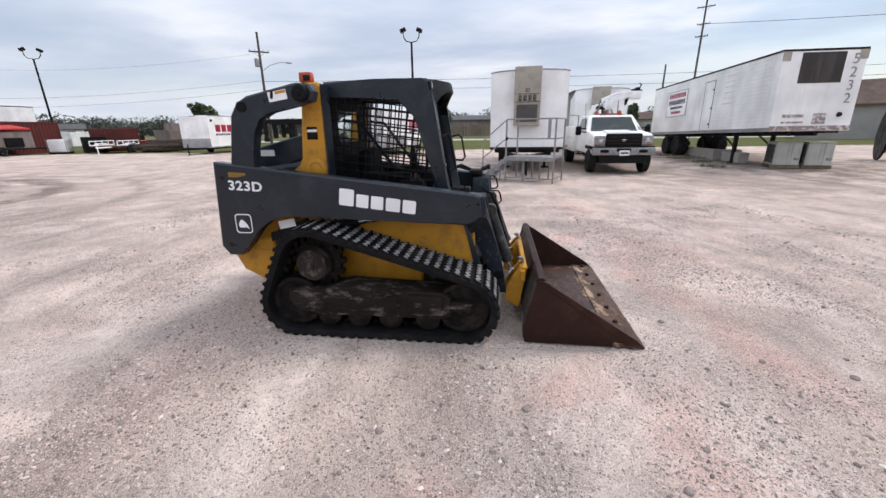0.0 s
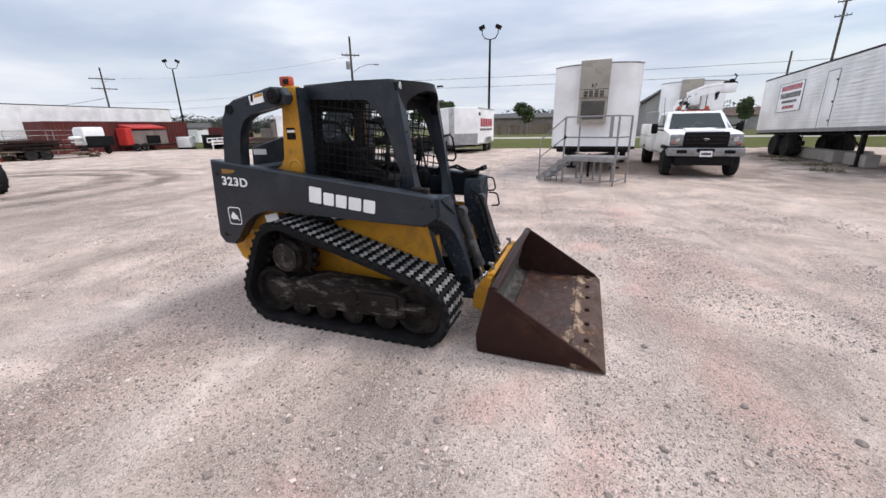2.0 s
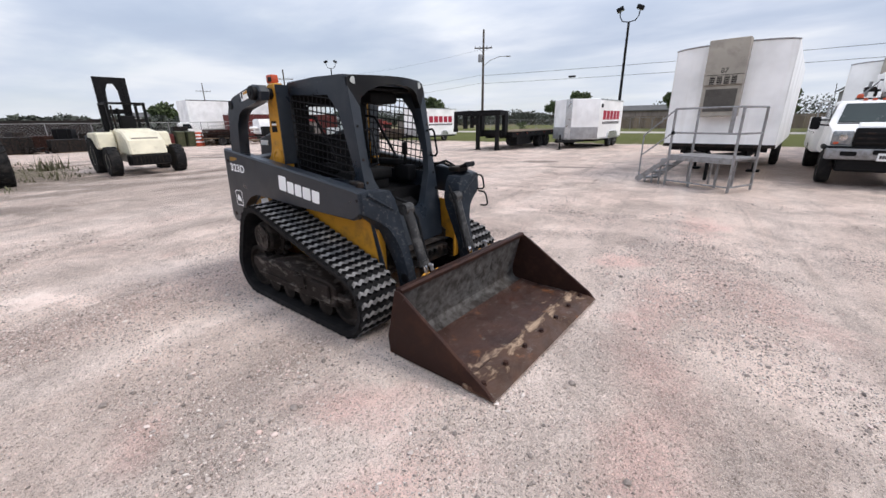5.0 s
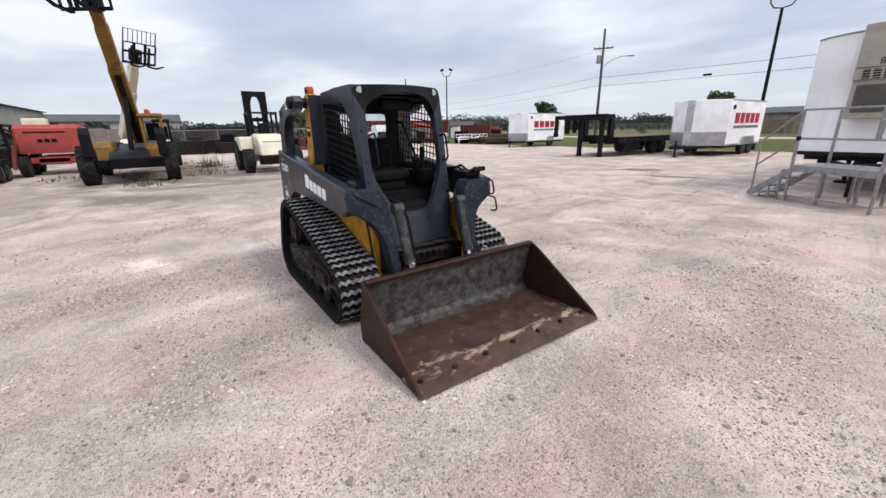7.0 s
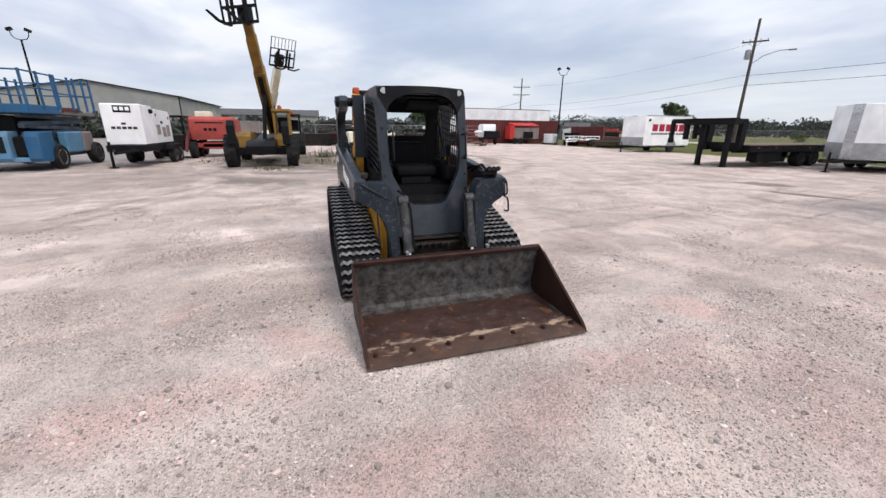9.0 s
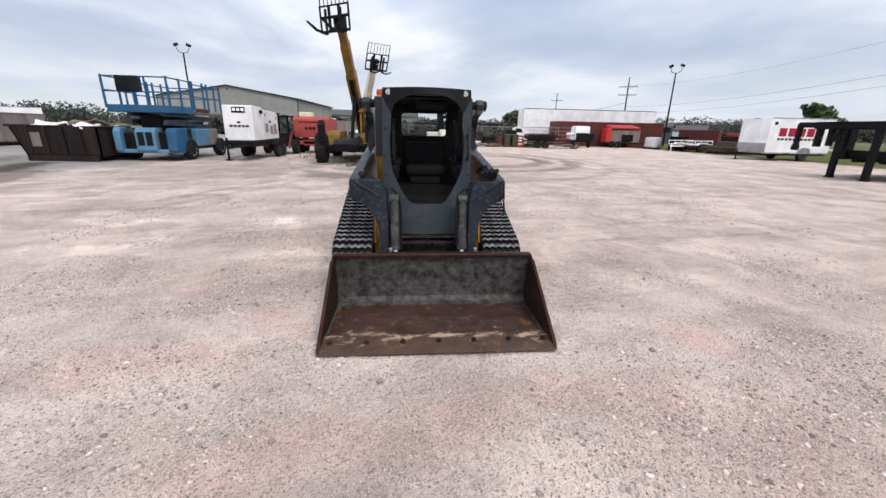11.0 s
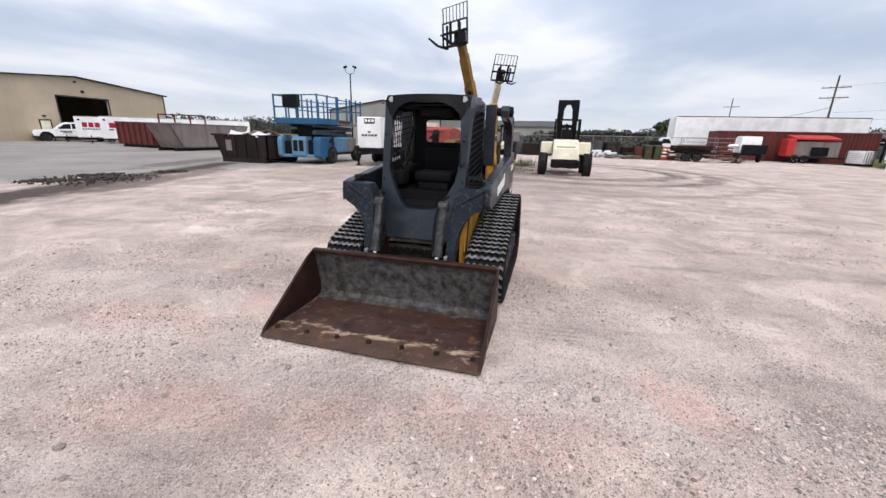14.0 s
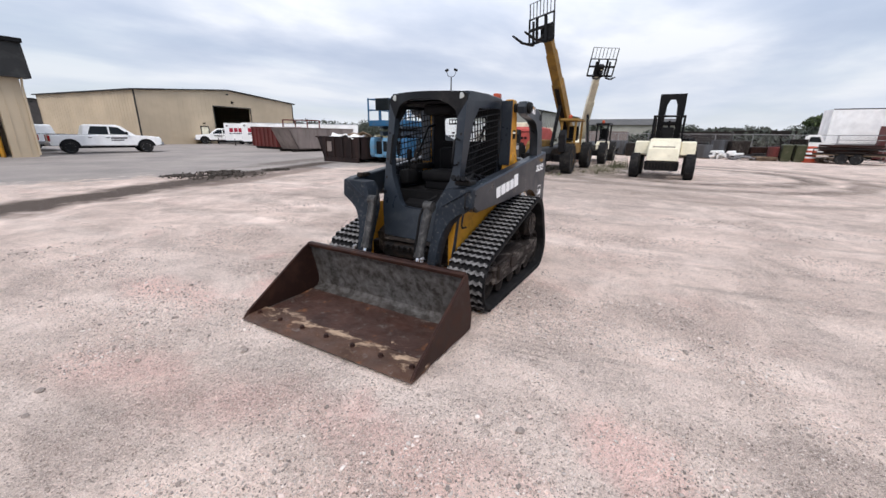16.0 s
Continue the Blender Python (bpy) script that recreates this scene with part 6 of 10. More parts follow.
def semi_trailer(m, length, label, name="semi_trailer", sign=True, H=2.69):
    """A van trailer; its nose is at y = 0, its near side at x = 0, floor at 1.08 m."""
    T = thing(name, m, label, "trailer")
    W, z0 = 2.6, 1.12
    bm = B()
    prism(bm, [(0, z0), (W, z0), (W, z0 + H - 0.03), (W - 0.08, z0 + H), (0.08, z0 + H), (0, z0 + H - 0.03)], 0, length, "y", 0.02)
    skin = WHITE_OLD if sign else WHITE
    body = part("body", bm, skin, T)
    for i in range(int(H / 0.14)):
        z = z0 + 0.28 + 0.14 * i
        if z > z0 + H - 0.12:
            break
        bm = B()
        box(bm, (-0.008, length / 2, z), (0.018, length - 0.7, 0.03), 0.004)
        part("side_rib", bm, skin, body)
    bm = B()
    box(bm, (-0.012, length / 2, z0 + 0.06), (0.03, length, 0.14), 0.005)
    rl = part("side_rail", bm, GALV, body, "dull grey side rail")
    for i in range(int(length / 0.62)):
        bm = B()
        box(bm, (-0.022, 0.5 + 0.62 * i, z0 + 0.17), (0.012, 0.30, 0.07), 0.003)
        part("rail_plate", bm, WHITE_OLD, rl)
    bm = B()
    box(bm, (-0.006, length / 2, z0 + H - 0.03), (0.02, length, 0.07), 0.004)
    box(bm, (W / 2, -0.006, z0 + H - 0.03), (W, 0.02, 0.07), 0.004)
    part("roof_rail", bm, DARK_STEEL, body)
    for y in (0.04, length - 0.04):
        bm = B()
        box(bm, (-0.005, y, z0 + H / 2), (0.014, 0.06, H - 0.06), 0.003)
        part("corner_post", bm, WHITE_OLD, body)
    for x in (0.12, W - 0.12):
        bm = B()
        box(bm, (x, -0.008, z0 + H - 0.20), (0.26, 0.014, 0.32), 0.004)
        part("corner_plate", bm, BEIGE, body)
    if sign:
        bm = B()
        box(bm, (1.27, -0.012, z0 + H - 0.60), (1.34, 0.02, 0.98), 0.004)
        part("nose_panel", bm, DARK_PANEL, body, "dark weathered nose panel")
        for i, ch in enumerate("5232"):
            lettering("fleet_number", ch, 0.46, pose(2.27, -0.014, z0 + H - 0.36 - 0.42 * i, 90, 0, 0), GALV, body, 0.001)
        bm = B()
        box(bm, (W / 2, -0.012, z0 + 0.10), (W, 0.02, 0.16), 0.004)
        part("rusted_sill", bm, RUSTY_WHITE, body, "flaking rusted sill")
        for x, z, w, h in ((0.70, 0.52, 0.7, 0.10), (0.70, 0.30, 0.7, 0.06), (1.55, 0.42, 0.42, 0.36)):
            bm = B()
            box(bm, (x, -0.010, z0 + z), (w, 0.012, h), 0.003)
            part("patch_plate", bm, RUSTY_WHITE, body)
        bm = B()
        lathe(bm, [(0.01, 0), (0.08, 0), (0.08, 0.05), (0.01, 0.06)], pose(2.15, -0.0, z0 + 0.55, 90, 0, 0), 12)
        part("gladhand", bm, DARK_STEEL, body)
        # side door
        for c, s in (((-0.012, 4.22, z0 + 1.20), (0.016, 0.04, 2.18)), ((-0.012, 5.06, z0 + 1.20), (0.016, 0.04, 2.18)), ((-0.012, 4.64, z0 + 2.28), (0.016, 0.88, 0.04)), ((-0.012, 4.64, z0 + 0.12), (0.016, 0.88, 0.04))):
            bm = B()
            box(bm, c, s, 0.003)
            part("door_frame", bm, GALV, body)
        bm = B()
        box(bm, (-0.011, 4.64, z0 + 1.20), (0.014, 0.80, 2.12), 0.003)
        dr = part("side_door", bm, WHITE_OLD, body)
        for z in (0.4, 1.1, 1.9):
            bm = B()
            box(bm, (-0.022, 4.27, z0 + z), (0.03, 0.10, 0.07), 0.006)
            part("hinge", bm, DARK_STEEL, dr)
        # sign board
        bm = B()
        box(bm, (-0.02, 8.0, z0 + 1.58), (0.02, 2.4, 1.28), 0.004)
        sg = part("sign_board", bm, WHITE_DECAL, body, "white sign board with crimson and dark bars")
        for i, (z, h, n, mt) in enumerate(((0.48, 0.26, 9, LETTER_RED), (0.10, 0.26, 10, LETTER_DARK), (-0.22, 0.13, 12, LETTER_DARK), (-0.50, 0.15, 8, LETTER_RED))):
            wtot = (2.0, 2.0, 1.5, 1.15)[i]
            bm = B()
            for j in range(n):
                box(bm, (-0.033, 8.0 - wtot / 2 + wtot * (j + 0.5) / n, z0 + 1.58 + z * 0.88), (0.006, wtot / n * 0.72, h * 0.88), 0)
            part("writing_bars", bm, mt, sg)
        bm = B()
        for z in (0.64, -0.64):
            box(bm, (-0.03, 8.0, z0 + 1.58 + z), (0.012, 2.4, 0.02), 0)
        for y in (-1.2, 1.2):
            box(bm, (-0.03, 8.0 + y, z0 + 1.58), (0.012, 0.02, 1.28), 0)
        part("sign_border", bm, LETTER_DARK, sg)
        bm = B()
        for j in range(6):
            box(bm, (-0.012, 3.0, z0 + 1.2 + 0.22 * j), (0.006, 0.9 - 0.05 * j, 0.03), 0)
        part("ghost_lettering", bm, GHOST, body, "faded ghost of old writing")
    # running gear
    bm = B()
    box(bm, (0.85, length / 2, z0 - 0.08), (0.12, length - 0.4, 0.16), 0)
    box(bm, (1.70, length / 2, z0 - 0.08), (0.12, length - 0.4, 0.16), 0)
    for y in np.arange(0.4, length, 0.9):
        box(bm, (W / 2, float(y), z0 - 0.03), (W - 0.1, 0.07, 0.08), 0)
    part("underframe", bm, BLACK, T)
    for x in (0.55, 2.0):
        bm = B()
        foot = -0.125 if sign else 0.03
        box(bm, (x, 2.9, 0.535 + foot / 2), (0.14, 0.14, 1.07 - foot), 0.01)
        box(bm, (x, 2.9, foot), (0.28, 0.28, 0.06), 0.01)
        tube(bm, [(x, 2.9, 0.5), (x, 3.9, z0 - 0.1)], 0.035, 6)
        part("landing_leg", bm, DARK_STEEL, T)
    for y in (length - 3.6, length - 2.3):
        for x in (0.30, 2.25):
            wheel(T, (x, y, 0.50), 0.50, 0.52, 0.28, DARK_STEEL, "x", 0, "wheel", None, -1 if x < 1 else 1)
    bm = B()
    tube(bm, [(0.08, 6.2, z0 - 0.02), (0.08, 6.2, 0.65), (0.08, 6.6, 0.65), (0.08, 6.7, z0 - 0.02)], 0.02, 6)
    box(bm, (0.5, length - 2.9, 0.62), (0.2, 2.6, 0.22), 0.02)
    part("step_and_bogie", bm, DARK_STEEL, T)
    return T


DARK_PANEL = surf("dark_weathered_panel", (0.055, 0.048, 0.045), (0.11, 0.10, 0.095), 0.4, 3, 0.6, 0.2, 40, 0.15, streak=True)
RUSTY_WHITE = surf("flaking_white_over_rust", (0.62, 0.60, 0.58), (0.13, 0.05, 0.04), 0.55, 7, 0.7, 0.0, 40, 0.3, soft=0.05)
GHOST = surf("ghosted_paint", (0.60, 0.585, 0.585), (0.70, 0.69, 0.69), 0.5, 9, 0.5, 0.0, 40, 0.0)
semi_trailer(pose(9.72, 24.45, 0, -1.6, 0, 0) @ pose(0, -8.35, 0), 11.3, "weathered white semi-trailer with side door and sign")


def hvac_unit(m, label):
    U = thing("rooftop_unit", m, label, "air conditioner", "old air conditioner units")
    bm = B()
    box(bm, (0, 0, 0.52), (0.80, 0.85, 0.80), 0.012)
    body = part("casing", bm, PALE_GREEN, U, "pale grey-green sheet metal casing")
    bm = B()
    box(bm, (0, 0, 0.94), (0.84, 0.89, 0.04), 0.006)
    part("lid", bm, PALE_GREEN, body)
    bm = B()
    box(bm, (-0.404, 0, 0.53), (0.012, 0.72, 0.68), 0)
    cg = part("coil_guard", bm, GALV, body)
    for i in range(12):
        bm = B()
        box(bm, (-0.413, -0.33 + 0.06 * i, 0.53), (0.012, 0.012, 0.68), 0)
        part("guard_bar", bm, BLACK, cg)
    bm = B()
    box(bm, (0.12, -0.428, 0.52), (0.02, 0.01, 0.78), 0)
    box(bm, (0.3, -0.430, 0.35), (0.2, 0.008, 0.10), 0)
    part("panel_seam", bm, GALV, body)
    for y in (-0.35, 0, 0.35):
        bm = B()
        box(bm, (0, y, 0.06), (0.92, 0.10, 0.12), 0.006)
        part("skid", bm, WOOD, U)
    return U


PALE_GREEN = surf("pale_green_sheet_metal", (0.42, 0.43, 0.39), (0.28, 0.27, 0.24), 0.35, 4, 0.5, 0.1, 60, 0.08, streak=True)
HU = hvac_unit(pose(10.9, 16.95, 0, 0, 0, -12), "grey-green air conditioner unit on timber skids")
copy_thing(HU, pose(11.82, 16.75, 0, 0, 0, -9))


def block(name, m, size, mat, label, category, group=""):
    bm = B()
    box(bm, (0, 0, size[2] / 2), size, 0.02)
    return solid(name, bm, mat, m, label, category, group)


for x, y, ln, rz in ((10.6, 22.6, 3.4, 92), (10.5, 19.3, 1.6, 85), (10.9, 20.9, 1.4, 10)):
    block("concrete_barrier", pose(x, y, 0, 0, 0, rz), (ln, 0.4, 0.45), CONCRETE, "weathered concrete beam lying under the semi-trailer", "barrier", "concrete beams")


def cable_reel():
    R = thing("cable_reel", pose(17.2, 19.8, 0, 0, 0, 60), "large cable reel wound with orange pipe", "reel")
    for s in (-1, 1):
        bm = B()
        lathe(bm, [(0.78, -0.04), (1.12, -0.04), (1.12, 0.04), (0.78, 0.04)], pose(0, 0.55 * s, 1.13, 90, 0, 0), 36)
        fl = part("flange", bm, BLACK, R)
        for i in range(4):
            bm = B()
            box(bm, (0, 0, 0), (2.1, 0.09, 0.05), 0.005, pose(0, 0.55 * s, 1.13, 0, 45 * i, 0))
            part("spoke", bm, BLACK, fl)
    for i in range(9):
        for j in range(3):
            bm = B()
            r = 0.55 + 0.11 * j
            tube(bm, [(r * math.cos(a), -0.44 + 0.11 * i, 1.13 + r * math.sin(a)) for a in np.linspace(0, 2 * math.pi, 24, endpoint=False)], 0.055, 6, True)
            part("pipe_winding", bm, AMBER, R, "coiled orange plastic pipe")
    bm = B()
    cyl(bm, (0, -0.5, 1.13), (0, 0.5, 1.13), 0.48, None, 24)
    part("drum", bm, BLACK, R)
    return R


cable_reel()


# ---- enclosed trailers, flatbed, containers and the far row ----
def name_blocks(parent, m, width, h, n=5, sub=True):
    """A company name as plain crimson blocks with a row of small bars under it."""
    bm = B()
    w = width / n
    for i in range(n):
        box(bm, (w * (i + 0.5) - width / 2, 0, 0), (w * 0.80, 0.006, h), 0, m)
    part("name_blocks", bm, LETTER_RED, parent, "crimson name blocks")
    if sub:
        bm = B()
        for i in range(12):
            box(bm, (width * (i + 0.5) / 12 - width / 2, 0, -h * 0.85), (width / 12 * 0.7, 0.006, h * 0.28), 0, m)
        part("small_bars", bm, LETTER_DARK, parent)


def enclosed_trailer(m, W, L, H, vee, axles, label, band=True, wheel_y=0.62):
    """A box trailer; its nose points to -y with the body starting at y = 0; the side at +x carries the name."""
    T = thing("enclosed_trailer", m, label, "trailer", "enclosed cargo trailers")
    z0 = 0.48
    bm = B()
    foot = [(-W / 2, 0), (-0.16, -vee), (0.16, -vee), (W / 2, 0), (W / 2, L), (-W / 2, L)] if vee else [(-W / 2, 0), (W / 2, 0), (W / 2, L), (-W / 2, L)]
    prism(bm, foot, z0, z0 + H, "z", 0.025)
    body = part("body", bm, WHITE, T)
    if vee:
        bm = B()
        box(bm, (0, -vee - 0.004, z0 + H / 2), (0.34, 0.02, H - 0.02), 0.004)
        part("nose_cap", bm, ALU, body, "bright aluminium nose cap")
        for s in (-1, 1):
            a = Vector((0.17 * s, -vee)); c = Vector((W / 2 * s, 0))
            d = c - a
            bm = B()
            box(bm, (0, 0, 0), (d.length, 0.012, 0.62), 0, Matrix.Translation(((a.x + c.x) / 2, (a.y + c.y) / 2 - 0.006, z0 + 0.33)) @ Matrix.Rotation(math.atan2(d.y, d.x), 4, "Z"))
            part("stone_guard", bm, ALU_DULL, body, "dull aluminium stone guard")
    else:
        bm = B()
        box(bm, (0, -0.006, z0 + 0.33), (W, 0.012, 0.62), 0)
        part("stone_guard", bm, ALU_DULL, body, "dull aluminium stone guard")
        bm = B()
        box(bm, (0, -0.01, z0 + H - 0.04), (0.5, 0.02, 0.03), 0)
        part("marker_strip", bm, BLACK, body)
    for s in (-1, 1):
        bm = B()
        box(bm, (W / 2 * s, L / 2, z0 + H - 0.03), (0.02, L, 0.07), 0.004)
        box(bm, (W / 2 * s, L / 2, z0 + 0.03), (0.03, L, 0.08), 0.004)
        part("side_trim", bm, ALU, body)
        for i in range(1, int(L / 1.2)):
            bm = B()
            box(bm, (W / 2 * s + 0.001 * s, L * i / int(L / 1.2), z0 + H / 2), (0.005, 0.012, H - 0.15), 0)
            part("panel_seam", bm, WHITE, body)
        bm = B()
        ys = [L * wheel_y + 0.85 * (k - (axles - 1) / 2) for k in range(axles)]
        pts = [(ys[0] - 0.48, z0), (ys[0] - 0.40, z0 + 0.30), (ys[0] - 0.2, z0 + 0.40), (ys[-1] + 0.2, z0 + 0.40), (ys[-1] + 0.40, z0 + 0.30), (ys[-1] + 0.48, z0)]
        prism(bm, pts, W / 2 * s, W / 2 * s + 0.09 * s, "x", 0.008)
        part("wheel_fender", bm, ALU, body)
        for y in ys:
            wheel(T, ((W / 2 - 0.02) * s, y, 0.35), 0.35, 0.22, 0.20, WHITE_OLD, "x", 0, "wheel", None, s)
    bm = B()
    lathe(bm, [(0.01, 0), (0.10, 0), (0.10, 0.05), (0.01, 0.06)], pose(W / 2, 0.35, z0 + H - 0.35, 0, 90, 0) @ Matrix.Diagonal((1, 1, 1, 1)), 14)
    part("vent", bm, BLACK, body)
    name_blocks(body, pose(W / 2 + 0.006, L * (0.5 if L < 8 else 0.27), z0 + H * 0.60, 0, 0, 90), L * (0.72 if L < 8 else 0.46), H * 0.23)
    bm = B()
    for s in (-1, 1):
        prism(bm, [(0.7 * s, -vee * 0.3), (0.6 * s, -vee * 0.3), (0.0, -vee - 1.25), (0.08 * s, -vee - 1.3)], z0 - 0.12, z0, "z")
    cyl(bm, (0, -vee - 0.95, 0.02), (0, -vee - 0.95, z0 + 0.28), 0.04, None, 10)
    box(bm, (0, -vee - 0.95, 0.02), (0.2, 0.2, 0.04), 0)
    box(bm, (0, -vee - 1.3, z0 - 0.03), (0.16, 0.3, 0.14), 0.02)
    box(bm, (0, L / 2, z0 - 0.06), (W - 0.3, L - 0.1, 0.12), 0)
    part("tongue", bm, BLACK, T, "black steel tongue with jack")
    return T


ALU_DULL = surf("dull_aluminium", (0.42, 0.42, 0.43), (0.30, 0.30, 0.30), 0.35, 6, 0.45, 0.6, 70, 0.05)
enclosed_trailer(pose(-7.15, 25.5, 0) @ Matrix.Scale(1.08, 4), 2.55, 4.3, 2.10, 1.05, 2, "white enclosed cargo trailer with aluminium nose", True, 0.58)
enclosed_trailer(pose(-21.9, 26.9, 0), 2.3, 4.6, 2.25, 0.0, 1, "white enclosed cargo trailer with crimson name blocks", True, 0.6)


def gooseneck_trailer():
    G = thing("gooseneck_trailer", pose(-10.65, 21.1, 0), "black gooseneck flatbed trailer standing on its legs", "trailer")
    for x in (-0.66, 0.66):
        bm = B()
        box(bm, (x, 0, 1.05), (0.20, 0.18, 2.0), 0.008)
        box(bm, (x, 0, 0.03), (0.26, 0.26, 0.05), 0.006)
        part("jack_leg", bm, BLACK, G)
    bm = B()
    box(bm, (-0.40, 0, 2.07), (2.66, 0.30, 0.30), 0.01)
    box(bm, (-1.62, 0.05, 1.60), (0.20, 0.22, 0.80), 0.01)
    box(bm, (-1.15, 0.08, 1.62), (0.16, 0.20, 0.75), 0.01)
    for x in (-0.8, 0.8):
        box(bm, (x, 0.6, 1.45), (0.22, 0.34, 1.35), 0.01)
        box(bm, (x, 0.35, 2.07), (0.18, 0.8, 0.24), 0.01)
    prism(bm, [(-0.85, -0.05), (-0.65, 0.05), (-1.45, -0.95), (-1.65, -1.0)], 1.97, 2.18, "z")
    prism(bm, [(0.75, -0.1), (0.55, -0.1), (-1.5, -1.1), (-1.6, -0.95)], 1.97, 2.18, "z")
    box(bm, (0, 0.62, 1.0), (1.7, 0.2, 0.25), 0.01)
    nk = part("neck", bm, BLACK, G, "black steel gooseneck frame")
    bm = B()
    box(bm, (-1.55, -1.0, 1.72), (0.16, 0.16, 0.8), 0.01)
    lathe(bm, [(0.02, 0.0), (0.13, 0.0), (0.15, 0.12), (0.10, 0.30), (0.02, 0.34)], pose(-1.55, -1.0, 1.05), 14)
    part("coupler", bm, BLACK, nk)
    bm = B()
    lathe(bm, [(0.16, -0.02), (0.20, -0.02), (0.20, 0.02), (0.16, 0.02)], pose(-0.75, -0.12, 1.62, 90, 0, 0), 18)
    part("ring", bm, BLACK, nk)
    L, W, z = 7.4, 2.45, 1.0
    bm = B()
    for x in (-0.5, 0.5):
        box(bm, (x, 0.7 + L / 2, z - 0.20), (0.16, L, 0.32), 0)
    box(bm, (0, 0.75, z - 0.12), (W, 0.12, 0.24), 0.006)
    part("frame", bm, BLACK, G)
    for s in (-1, 1):
        bm = B()
        box(bm, (W / 2 * s, 0.7 + L / 2, z - 0.14), (0.07, L, 0.30), 0.006)
        rail = part("side_rail", bm, BLACK, G)
        for i in range(11):
            bm = B()
            box(bm, ((W / 2 + 0.05) * s, 1.0 + 0.66 * i, z - 0.05), (0.05, 0.10, 0.10), 0.004)
            part("stake_pocket", bm, BLACK, rail)
        for i in range(6):
            bm = B()
            box(bm, ((W / 2 + 0.037) * s, 1.3 + 1.2 * i, z - 0.10), (0.006, 0.10, 0.035), 0)
            part("reflector", bm, AMBER, rail)
    for i in range(9):
        bm = B()
        box(bm, (-1.09 + 0.2725 * i, 0.75 + L / 2, z + 0.02), (0.255, L, 0.045), 0.006)
        part("plank", bm, WOOD, G)
    for y in (4.6, 5.5):
        for x in (-1.0, 1.0):
            wheel(G, (x, y, 0.40), 0.40, 0.42, 0.22, GALV, "x", 0, "wheel", None, 1 if x > 0 else -1)
    bm = B()
    box(bm, (0, 5.05, 0.40), (1.7, 0.1, 0.1), 0)
    part("axle", bm, BLACK, G)
    # black boxes added to darken the shadow below the deck
    bm = B()
    box(bm, (0.95, 2.4, z - 0.50), (0.5, 2.0, 0.5), 0.02)
    box(bm, (1.0, 3.3, z - 0.40), (0.4, 0.5, 0.3), 0.02)
    part("underdeck_shade_box", bm, BLACK, G)
    return G


gooseneck_trailer()


def shipping_container(m, L, label):
    C = thing("shipping_container", m, label, "container")
    bm = B()
    H, W = 2.6, 2.44
    pts = []
    k = int(L / 0.28)
    for i in range(k):
        y = L * i / k
        d = L / k
        pts += [(0.0, y), (0.0, y + d * 0.30), (0.04, y + d * 0.5), (0.04, y + d * 0.8)]
    pts += [(0.0, L), (-W, L), (-W, 0)]
    prism(bm, pts, 0.14, H - 0.06, "z")
    body = part("corrugated_wall", bm, RED_RUST, C)
    for z in (0.08, H - 0.05):
        bm = B()
        box(bm, (0.03, L / 2, z), (0.06, L, 0.12), 0.006)
        box(bm, (-W, L / 2, z), (0.06, L, 0.12), 0.006)
        part("rail", bm, RED_RUST, C)
    for y in (0.05, L - 0.05):
        bm = B()
        box(bm, (0.03, y, H / 2), (0.10, 0.12, H), 0.008)
        part("corner_post", bm, RED_RUST, C)
    bm = B()
    box(bm, (-W / 2, L / 2, H - 0.03), (W, L, 0.04), 0)
    part("roof", bm, RED_RUST, C)
    return C


shipping_container(pose(-39.5, 19.7, 0), 12.19, "long faded red oxide shipping container")
semi_trailer(pose(-43.0, 33.0, 0, 0, 0, 180), 16.1, "long plain white semi-trailer behind the red container", "semi_trailer", False, 2.9)


def towable_heater(m):
    """A small white generator trailer with a dark rear."""
    G = thing("towable_generator", m, "small white generator trailer with black rear box", "generator")
    bm = B()
    prism(bm, [(-0.9, 0.75), (-0.8, 1.95), (-0.55, 2.1), (0.35, 2.1), (0.45, 1.9), (0.45, 0.75)], -0.75, 0.75, "y", 0.05)
    part("housing", bm, WHITE, G)
    bm = B()
    box(bm, (0.62, 0.2, 1.05), (0.6, 1.7, 0.75), 0.04)
    part("tank_box", bm, BLACK, G, "black box")
    bm = B()
    lathe(bm, [(0.01, 0), (0.30, 0.02), (0.42, 0.15), (0.30, 0.28), (0.01, 0.30)], pose(0.1, -1.15, 1.15), 16)
    box(bm, (0.1, -1.0, 1.0), (0.2, 0.9, 0.1), 0)
    part("lamp_head", bm, WHITE_OLD, G)
    bm = B()
    box(bm, (0, 0, 0.62), (1.5, 1.5, 0.14), 0)
    box(bm, (0.0, -1.1, 0.55), (0.1, 1.2, 0.1), 0)
    part("frame", bm, BLACK, G)
    for s in (-1, 1):
        wheel(G, (0.25, 0.82 * s, 0.33), 0.33, 0.2, 0.19, GALV, "y", 0, "wheel", None, s)
    return G


towable_heater(pose(-36.2, 21.0, 0, 0, 0, 0))


